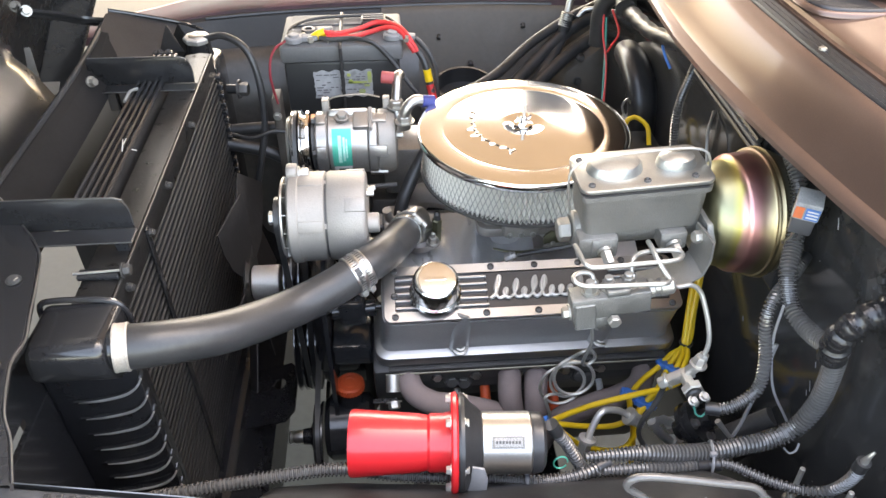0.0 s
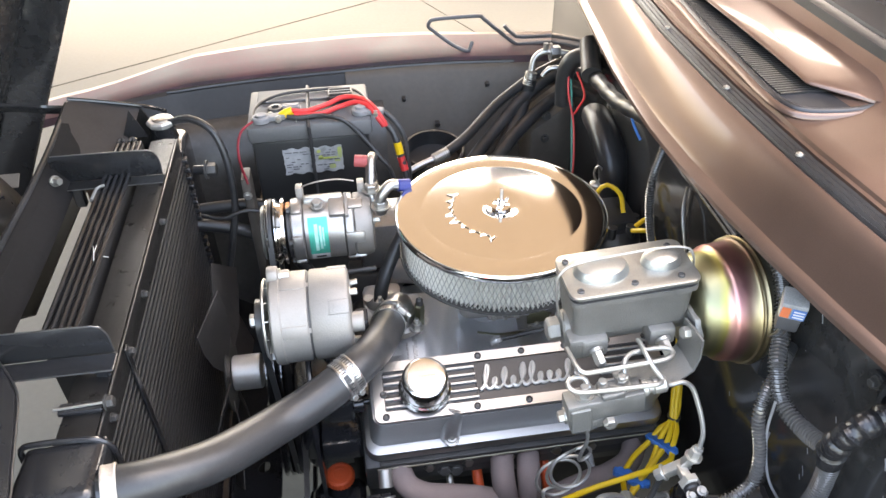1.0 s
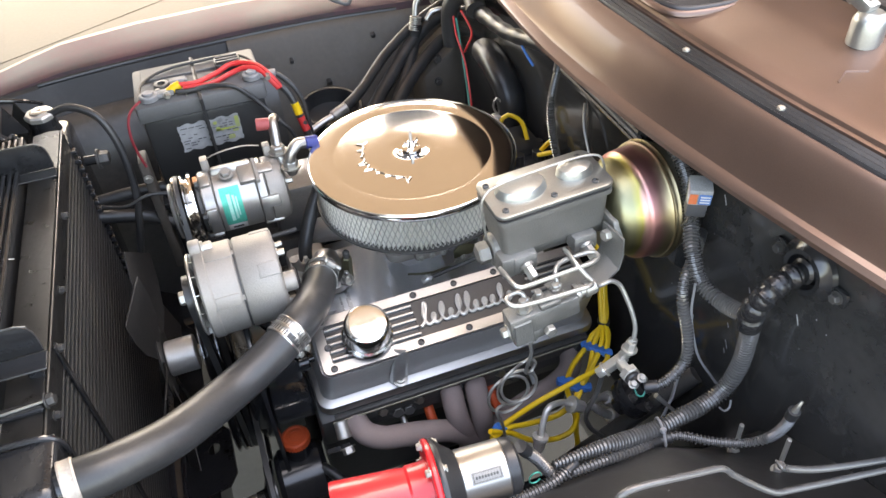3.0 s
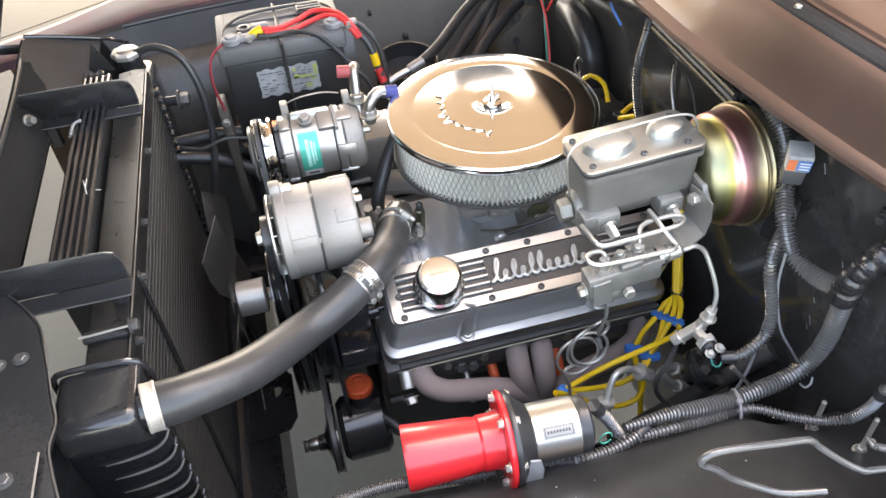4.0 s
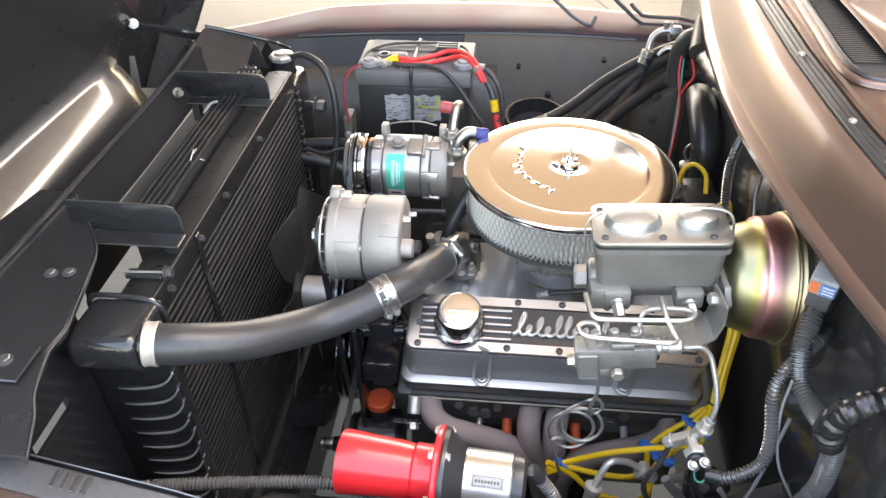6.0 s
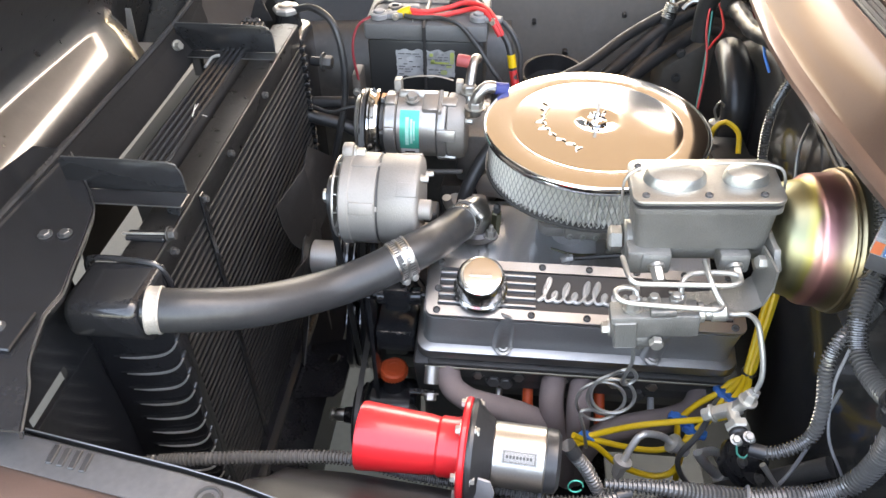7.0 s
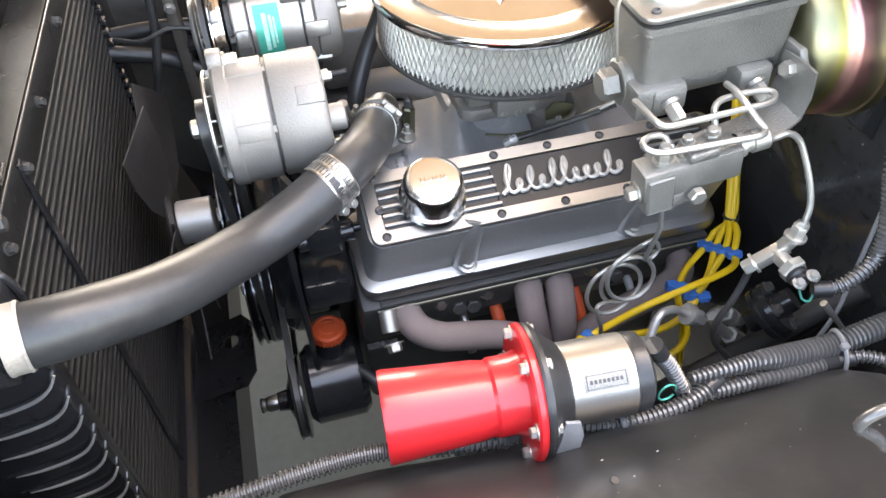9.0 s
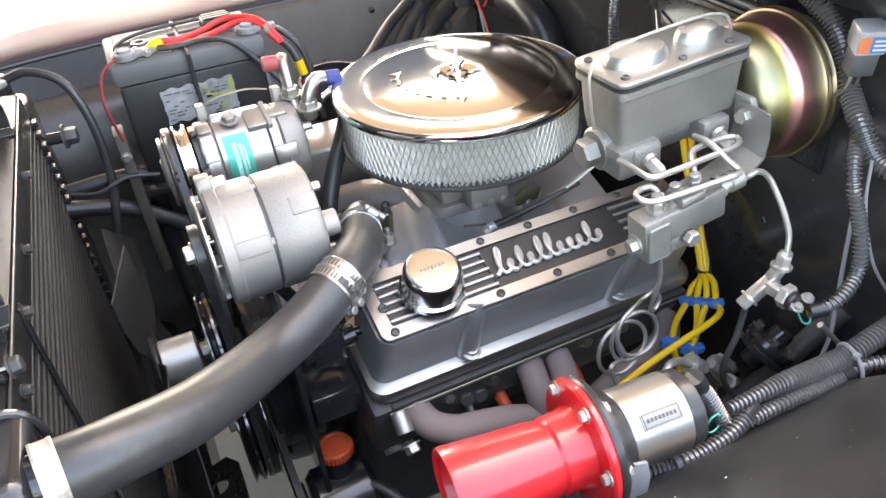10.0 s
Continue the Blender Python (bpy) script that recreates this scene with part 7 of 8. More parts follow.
    for x, z in ((0.158, 0.886), (0.145, 0.879)):
        term = part("terminal", rod((x, -0.487, z), (x + 0.006, -0.499, z + 0.001), 0.0042), ZINC, sw)
        part("terminal_screw", hexbolt((x + 0.001, -0.494, z + 0.003), (0, -0.5, 1), 0.0048, 0.006), ZINC, term)
    dl = thing("brake_line", (0.13, -0.45, 0.8), "dark brake line running down to the frame", "brake line", "brake lines")
    part("pipe", tube([(0.1285, -0.446, 0.860), (0.1275, -0.446, 0.842), (0.1195, -0.449, 0.8136), (0.1100, -0.45, 0.790), (0.1085, -0.45, 0.765), (0.120, -0.452, 0.735), (0.15, -0.455, 0.69), (0.17, -0.455, 0.6)], 0.0038, 8), DARK, dl)
    lw = thing("ground_wire", (0.19, -0.53, 0.85), "blue-green wire with a bright terminal by the switch", "wire")
    part("wire", tube([(0.149, -0.494, 0.876), (0.150, -0.502, 0.866), (0.158, -0.505, 0.863), (0.166, -0.499, 0.868)], 0.0012, 8), GREEN, lw)
    part("spike", tube([(0.185, -0.50, 0.845), (0.205, -0.51, 0.82), (0.225, -0.515, 0.795)], lambda u: 0.004 - 0.0025 * u, 8), ZINC, lw)


master_cylinder()
brake_valve()


# ---- horn, wiring, exhaust ----
def horn():
    ob = thing("horn", (-0.16, -0.555, 0.86), "red trumpet horn with a silver electric motor", "horn")
    y, z = -0.556, 0.912
    m = Matrix.Translation((-0.163, y, z)) @ Matrix.Rotation(radians(-4), 4, "Z") @ Matrix.Rotation(radians(90), 4, "Y")
    part("trumpet", lathe([(0.034, -0.119), (0.038, -0.1225), (0.0388, -0.119), (0.0365, -0.09), (0.0335, -0.045), (0.0315, -0.034), (0.0335, -0.031), (0.0335, -0.016), (0.036, -0.008), (0.036, 0.0)], m, 56), RED, ob)
    part("trumpet_mouth", lathe([(0.0342, -0.1185), (0.029, -0.09), (0.02, -0.05), (0, -0.045)], m, 48), RED, ob)
    fl = part("flange", lathe([(0.034, -0.007), (0.056, -0.007), (0.058, -0.005), (0.058, -0.001), (0.056, 0.001), (0.034, 0.001)], m, 56), RED, ob)
    for k in range(6):
        a = radians(60 * k + 12)
        p = m @ Vector((0.05 * math.cos(a), 0.05 * math.sin(a), -0.007))
        part("flange_screw", hexbolt(p, m.to_3x3() @ Vector((0, 0, -1)), 0.005, 0.006), ZINC, fl)
        q = m @ Vector((0.05 * math.cos(a), 0.05 * math.sin(a), 0.008))
        part("flange_nut", hexbolt(q, m.to_3x3() @ Vector((0, 0, 1)), 0.005, 0.005), ZINC, fl)
    part("diaphragm_housing", lathe([(0.056, 0.0015), (0.057, 0.004), (0.056, 0.008), (0.046, 0.016), (0.038, 0.026), (0.0355, 0.028)], m, 56), SATIN, ob, "black diaphragm housing")
    mot = part("motor", lathe([(0.034, 0.027), (0.0355, 0.029), (0.0355, 0.083), (0.034, 0.085)], m, 56), STEEL, ob, "brushed silver motor barrel")
    part("end_cap", lathe([(0.034, 0.0845), (0.035, 0.087), (0.034, 0.097), (0.028, 0.101), (0, 0.101)], m, 48), SATIN, ob)
    # name plate as a plain dark badge with bars
    def plate(r, h0, h1, a0, a1):
        bm = bmesh.new()
        ring = []
        for k in range(13):
            a = radians(a0 + (a1 - a0) * k / 12)
            ring.append([bm.verts.new(m @ Vector((r * math.cos(a), r * math.sin(a), h))) for h in (h0, h1)])
        for p, q in zip(ring, ring[1:]):
            bm.faces.new((p[0], q[0], q[1], p[1]))
        return bm
    badge = part("badge", plate(0.0359, 0.038, 0.076, 205, 229), LEAD, mot, "small dark rectangular name plate")
    part("badge_face", plate(0.0362, 0.0387, 0.0753, 206, 228), CAST_IRON, badge)
    for h0, h1, a0, a1 in ((0.040, 0.074, 208.0, 208.8), (0.040, 0.074, 225.2, 226.0), (0.040, 0.0408, 208.0, 226.0), (0.0732, 0.074, 208.0, 226.0)):
        part("badge_border", plate(0.0364, h0, h1, a0, a1), DARK, badge)
    for k in range(8):
        part("badge_bar", plate(0.0366, 0.0428 + 0.0036 * k, 0.0452 + 0.0036 * k, 214.5, 219.5), DARK, badge)
    br = part("bracket", prism([(-0.157, 0.862), (-0.134, 0.862), (-0.132, 0.905), (-0.137, 0.925), (-0.150, 0.930)], 0.003, Matrix.Translation((0, -0.601, 0)) @ Matrix.Rotation(radians(90), 4, "X"), 0.0006), LEAD, ob, "bare grey mounting strap")


def header():
    ob = thing("exhaust_header", (0.0, -0.3, 0.6), "tube exhaust header in a dull brown-grey coating", "exhaust header")
    part("flange", box(-0.24, 0.215, -0.258, -0.250, 0.655, 0.712, 0.004), DARK, ob)
    for pts in (
        [(-0.217, -0.235, 0.700), (-0.214, -0.265, 0.699), (-0.204, -0.292, 0.69), (-0.178, -0.304, 0.678), (-0.15, -0.307, 0.672), (-0.09, -0.306, 0.651), (-0.04, -0.302, 0.612), (-0.008, -0.295, 0.54), (0.0, -0.28, 0.44)],
        [(-0.042, -0.235, 0.688), (-0.044, -0.265, 0.690), (-0.047, -0.288, 0.678), (-0.043, -0.300, 0.645), (-0.028, -0.296, 0.58), (-0.012, -0.28, 0.48)],
        [(0.004, -0.235, 0.682), (0.001, -0.265, 0.684), (-0.003, -0.288, 0.672), (-0.002, -0.300, 0.638), (0.0, -0.296, 0.58), (0.01, -0.28, 0.48)],
        [(0.19, -0.235, 0.672), (0.186, -0.265, 0.674), (0.168, -0.290, 0.668), (0.13, -0.304, 0.66), (0.10, -0.306, 0.652), (0.045, -0.302, 0.614), (0.018, -0.295, 0.55), (0.012, -0.28, 0.45)]):
        part("primary_tube", tube(pts, 0.0195, 16, 0.006), HEADER, ob)
    for x in (-0.165, -0.10, -0.03, 0.05, 0.11, 0.2):
        part("bolt", hexbolt((x, -0.258, 0.69), (0, -1, 0.3), 0.008, 0.012), STEEL, ob)
    part("guard_plate", box(-0.245, 0.215, -0.272, -0.245, 0.715, 0.722, 0.003), DARK, ob)
    for x, z in ((-0.14, 0.675), (-0.12, 0.672), (0.075, 0.672), (0.09, 0.665)):
        part("head_bolt", hexbolt((x, -0.258, z), (0, -1, 0.2), 0.011, 0.010), DARK, ob)
    part("front_stub", rod((-0.238, -0.270, 0.712), (-0.2385, -0.292, 0.693), 0.0115), ZINC, ob, "bare steel stub pipe")
    part("gasket", box(-0.25, 0.218, -0.2745, -0.2722, 0.7125, 0.7165, 0.0006, 1), STAINED_GOLD, ob, "brown stained gasket edge")
    part("stub_strap", box(-0.272, -0.232, -0.306, -0.297, 0.683, 0.687, 0.001, 1), BLACK, ob)
    part("stub_bolt", hexbolt((-0.2385, -0.303, 0.684), (0.1, -1, -0.75), 0.0098, 0.012), ZINC, ob)
    for x, mat in ((-0.082, ORANGE), (0.035, ORANGE), (-0.130, ZINC), (0.118, WHITE)):
        sp = thing("spark_plug", (x, -0.25, 0.64), "spark plug with an orange boot" if mat is ORANGE else "spark plug with bare metal end", "spark plug", "spark plugs")
        part("boot", tube([(x, -0.235, 0.645), (x, -0.262, 0.632), (x + 0.003, -0.285, 0.60)], 0.009 if mat is ORANGE else 0.006, 12), mat, sp)
        part("plug_nut", hexbolt((x, -0.23, 0.648), (0, -1, -0.4), 0.011, 0.014), DARK, sp)


def leads():
    tie, ca, cb, cs = Vector((0.2444, -0.268, 0.7455)), Vector((0.203, -0.279, 0.713)), Vector((0.2215, -0.328, 0.735)), Vector((0.1402, -0.334, 0.702))
    cr = Vector((0.1615, -0.347, 0.6945))
    slot = lambda u: ca.lerp(cb, u)
    lib = (
        [slot(0.12), (0.1687, -0.305, 0.7036), cs, (0.1383, -0.345, 0.6872), (0.1458, -0.36, 0.6484), (0.151, -0.365, 0.5942), (0.1528, -0.37, 0.5538), (0.15, -0.36, 0.48)],
        [slot(0.38), (0.189, -0.325, 0.7075), (0.1685, -0.343, 0.703), cr, (0.1477, -0.36, 0.6858), (0.1076, -0.37, 0.6738), (0.0546, -0.37, 0.678), (0.0134, -0.37, 0.6869), (-0.0182, -0.385, 0.692)],
        [slot(0.64), (0.1988, -0.322, 0.7169), (0.1703, -0.342, 0.6985), (0.1521, -0.352, 0.6882), (0.1452, -0.362, 0.6703), (0.1445, -0.372, 0.6507), (0.131, -0.38, 0.6292), (0.1021, -0.38, 0.6221), (0.056, -0.378, 0.6407), (0.0192, -0.373, 0.6754), (-0.0194, -0.38, 0.7092)],
        [slot(0.9), (0.2116, -0.34, 0.7354), (0.184, -0.355, 0.7407), (0.1287, -0.365, 0.7401), (0.0672, -0.368, 0.7254), (0.008, -0.367, 0.6935), (-0.0188, -0.385, 0.698)],
    )
    for k, low in enumerate(lib):
        d = Vector((0.004 * math.cos(1.6 * k), 0.004 * math.sin(1.6 * k), 0))
        mid = tie.lerp(low[0], 0.5) + Vector((0.0025, -0.002, 0.004)) * (k - 1.5)
        pts = [Vector((0.272, -0.155, 0.96)) + 2.2 * d, Vector((0.269, -0.195, 0.85)) + 1.6 * d, Vector((0.2541, -0.238, 0.788)) + 1.2 * d, tie + d, mid, *low]
        ob = thing("spark_plug_lead", pts[0], "yellow silicone spark plug lead", "spark plug lead", "yellow leads")
        part("lead", tube(pts, 0.0046, 10), YELLOW, ob)
    for a, b, lab in ((ca, cb, "long blue plastic lead separator clip"), (cs + Vector((-0.012, 0.004, 0.004)), cs + Vector((0.012, -0.004, -0.002)), "short blue plastic lead separator clip"), (cr + Vector((-0.013, 0.004, 0.003)), cr + Vector((0.013, -0.004, -0.002)), "short blue plastic lead separator clip"), (Vector((-0.004, -0.370, 0.697)), Vector((0.012, -0.366, 0.684)), "small blue plastic lead clip")):
        ob = thing("lead_separator", a, lab, "clip", "blue clips")
        n = (b - a).length
        M = along(a, b)
        count = 4 if n > 0.05 else 2
        clip = part("clip", box(-0.0062, 0.0062, -0.0055, 0.0055, -0.004, n + 0.004, 0.002, 2, M), BLUE, ob)
        for k in range(count):
            part("snap_ring", lathe([(0.0046, -0.0055), (0.0076, -0.0055), (0.0082, -0.004), (0.0082, 0.004), (0.0076, 0.0055), (0.0046, 0.0055)], M @ Matrix.Translation((0, 0, n * (k + 0.5) / count)) @ Matrix.Rotation(radians(90), 4, "X"), 18), BLUE, clip)
    ob = thing("cable_tie", tie, "black cable tie round the yellow leads", "cable tie")
    band = part("band", lathe([(0.0095, -0.003), (0.011, -0.002), (0.011, 0.002), (0.0095, 0.003)], Matrix.Translation(tie), 20), SATIN, ob)
    part("tie_head", box(-0.003, 0.003, -0.0145, -0.0095, -0.003, 0.003, 0.0008, 1, Matrix.Translation(tie)), SATIN, band)


def looms():
    lib = (
        ("wiring loom in ribbed black tubing along the inner fender", [(-0.56, -0.566, 0.84), (-0.532, -0.563, 0.85), (-0.416, -0.556, 0.862), (-0.31, -0.551, 0.868), (-0.23, -0.561, 0.862), (-0.126, -0.568, 0.855), (-0.074, -0.579, 0.858), (-0.04, -0.581, 0.862), (-0.012, -0.578, 0.866), (0.02, -0.566, 0.868)], 0.0085),
        ("thick ribbed loom rising from the inner fender to the firewall", [(-0.0092, -0.564, 0.878), (0.0561, -0.563, 0.877), (0.0987, -0.562, 0.8702), (0.1469, -0.5596, 0.8648), (0.1835, -0.558, 0.8701), (0.2201, -0.556, 0.8764), (0.2500, -0.554, 0.8962), (0.263, -0.553, 0.9369), (0.262, -0.553, 0.9834), (0.252, -0.558, 1.0331), (0.243, -0.565, 1.05)], 0.0119),
        ("taped loom bend entering the firewall grommet", [(0.243, -0.563, 1.03), (0.233, -0.572, 1.068), (0.238, -0.577, 1.093), (0.262, -0.576, 1.110), (0.31, -0.572, 1.110)], 0.017),
        ("ribbed loom coming down past the brake booster", [(0.262, -0.20, 1.17), (0.266, -0.28, 1.16), (0.272, -0.34, 1.135), (0.273, -0.375, 1.105), (0.264, -0.405, 1.065), (0.247, -0.44, 1.043), (0.246, -0.47, 1.015), (0.252, -0.51, 1.012), (0.25, -0.55, 1.032), (0.24, -0.566, 1.05)], 0.0115),
        ("thin ribbed loom looping from the brake switch", [(0.164, -0.497, 0.870), (0.176, -0.502, 0.872), (0.195, -0.5065, 0.883), (0.2226, -0.499, 0.903), (0.227, -0.487, 0.9417), (0.2210, -0.47, 0.99), (0.2300, -0.455, 1.0152), (0.2605, -0.43, 1.0289), (0.29, -0.40, 1.035)], 0.0083),
        ("short ribbed loom dropping behind the horn motor and along the fender", [(-0.056, -0.560, 0.940), (-0.046, -0.5605, 0.922), (-0.0335, -0.561, 0.9020), (-0.018, -0.565, 0.872), (-0.0079, -0.570, 0.859), (0.0129, -0.575, 0.864), (0.0552, -0.576, 0.8655), (0.1016, -0.575, 0.860), (0.1446, -0.572, 0.857)], 0.0080),
        ("thin ribbed loom curling up over the fender to a bare end", [(0.14, -0.572, 0.857), (0.1646, -0.58, 0.8657), (0.1973, -0.604, 0.8678), (0.2296, -0.624, 0.8729), (0.2508, -0.638, 0.8905), (0.2548, -0.65, 0.93), (0.2492, -0.658, 0.9743)], 0.0070),
        ("ribbed loom hanging on the firewall", [(0.285, 0.02, 1.10), (0.262, 0.0, 1.04), (0.262, -0.01, 0.98), (0.268, -0.03, 0.92), (0.27, -0.05, 0.88)], 0.008),
    )
    for lab, pts, r in lib:
        ob = thing("wiring_loom", pts[0], lab, "wiring loom", "looms")
        if "taped" in lab:
            part("tape", tube(pts, lambda u: 0.0138 + 0.0012 * math.sin(u * 46) + 0.0008 * math.sin(u * 83) + 0.0005 * math.sin(u * 151), 18, 0.0015), material("pvc_tape", (0.016, 0.016, 0.017), 0.2, 0, 0.3, 30, 0.5), ob)
        else:
            taper = "thick" in lab
            for p, q in ((pts[-1], pts[-2]),) if taper else ((pts[0], pts[1]), (pts[-1], pts[-2])):
                p, q = Vector(p), Vector(q)
                part("tape_wrap", tube([p, p + (q - p).normalized() * 0.009, p + (q - p).normalized() * 0.018], r * 1.04, 14, 0.004), SATIN, ob, "black tape wrap")
            part("tubing", tube(pts, (lambda u: 0.0062 + 0.0057 * min(1.0, u * 4.0)) if taper else r, 14, ribs=min(0.0034, r * 0.28) * (0.75 if taper else 1)), LOOM, ob, sharp=25)
    ob = thing("cable_tie", (0.1469, -0.566, 0.861), "pale grey cable tie round two looms", "cable tie")
    ring = [Vector((0.147 + 0.004 * math.cos(a), -0.5655 + 0.0215 * math.cos(a) * 0.9, 0.8605 + 0.0165 * math.sin(a) + 0.004 * math.cos(a))) for a in [2 * math.pi * k / 24 for k in range(25)]]
    band = part("band", tube(ring, 0.0022, 8, 0.004, flat=0.6), LEAD, ob)
    part("tie_head", box(-0.004, 0.004, -0.003, 0.003, -0.003, 0.003, 0.001, 1, Matrix.Translation(ring[7])), LEAD, band)
    ob = thing("cable_tie", (-0.08, -0.578, 0.858), "grey cable tie round the loom", "cable tie")
    part("band", lathe([(0.0095, -0.003), (0.0115, -0.002), (0.0115, 0.002), (0.0095, 0.003)], along((-0.08, -0.578, 0.858), (-0.04, -0.581, 0.862)), 20), GREYPANEL, ob)
    ob = thing("wire", (0.2494, -0.6598, 0.9855), "bare bright terminal at the loose loom end", "wire", "loose wires")
    part("terminal", tube([(0.2492, -0.658, 0.9743), (0.2494, -0.6598, 0.9855), (0.2525, -0.6600, 0.9925)], lambda u: 0.0042 - 0.0026 * u, 8, 0.003), ZINC, ob)
    ob = thing("wire", (-0.051, -0.573, 0.902), "thin teal wire loop behind the horn motor", "wire", "loose wires")
    part("wire", tube([Vector((-0.044 + 0.008 * math.cos(a), -0.580, 0.894 + 0.011 * math.sin(a))) for a in [0.3 * k for k in range(20)]], 0.0009, 6, 0.003), TEAL, ob)
    ob = thing("bare_cable", (0.26, -0.45, 1.0), "thin twisted steel cable hanging beside the firewall", "cable")
    part("cable", tube([(0.235, -0.47, 1.02), (0.232, -0.48, 0.97), (0.24, -0.50, 0.91), (0.26, -0.515, 0.87), (0.275, -0.52, 0.845)], 0.0017, 8), LEAD, ob)
    ob = thing("bare_cable", (0.2, -0.5, 0.75), "thin plated cable dropping under the loom", "cable")
    part("cable", tube([(0.262, -0.45, 0.93), (0.252, -0.462, 0.88), (0.2368, -0.4787, 0.8267), (0.2200, -0.492, 0.795), (0.19, -0.50, 0.72)], 0.0024, 8), LEAD, ob)
    ob = thing("loom_clip", (0.235, -0.56, 0.86), "bare metal P-clip holding the loom to the panel", "clip")
    part("clip", tube([(0.236, -0.566, 0.873), (0.242, -0.571, 0.868), (0.250, -0.570, 0.871), (0.254, -0.565, 0.878)], 0.0014, 8, flat=0.5), LEAD, ob)
    rl = thing("relay", (0.262, -0.412, 1.1), "clear-topped relay with coloured print and a grey socket", "relay")
    R = Matrix.Translation((0.258, -0.414, 1.119)) @ Matrix.Rotation(radians(-30), 4, "Z") @ Matrix.Rotation(radians(10), 4, "X") @ Matrix.Diagonal((0.92, 0.92, 0.95, 1))
    part("cover", box(-0.016, 0.016, -0.016, 0.016, -0.006, 0.022, 0.003, 2, R), material("clear_cover", (0.34, 0.35, 0.36), 0.1, 0, 0.5, 120, 0.05, coat=0.8), rl)
    part("red_print", box(-0.0145, -0.004, -0.0172, -0.0164, -0.002, 0.016, 0, m=R), material("red_print", (0.66, 0.17, 0.07), 0.4), rl)
    part("blue_print", box(-0.002, 0.0145, -0.0172, -0.0164, -0.002, 0.016, 0, m=R), material("blue_print", (0.06, 0.17, 0.42), 0.4), rl)
    for k in range(3):
        part("white_bar", box(0.0, 0.013, -0.0178, -0.0173, 0.001 + 0.005 * k, 0.003 + 0.005 * k, 0, m=R), PALE, rl)
    part("socket", box(-0.014, 0.014, -0.012, 0.012, -0.034, -0.0065, 0.003, 2, R), GREYPANEL, rl)
    for k in range(2):
        part("socket_wire", tube([R @ Vector((-0.004 + 0.008 * k, 0, -0.034)), R @ Vector((-0.006 + 0.008 * k, -0.004, -0.05)), R @ Vector((-0.012, 0.0, -0.065))], 0.0018, 8), (STEEL, DARK)[k], rl)


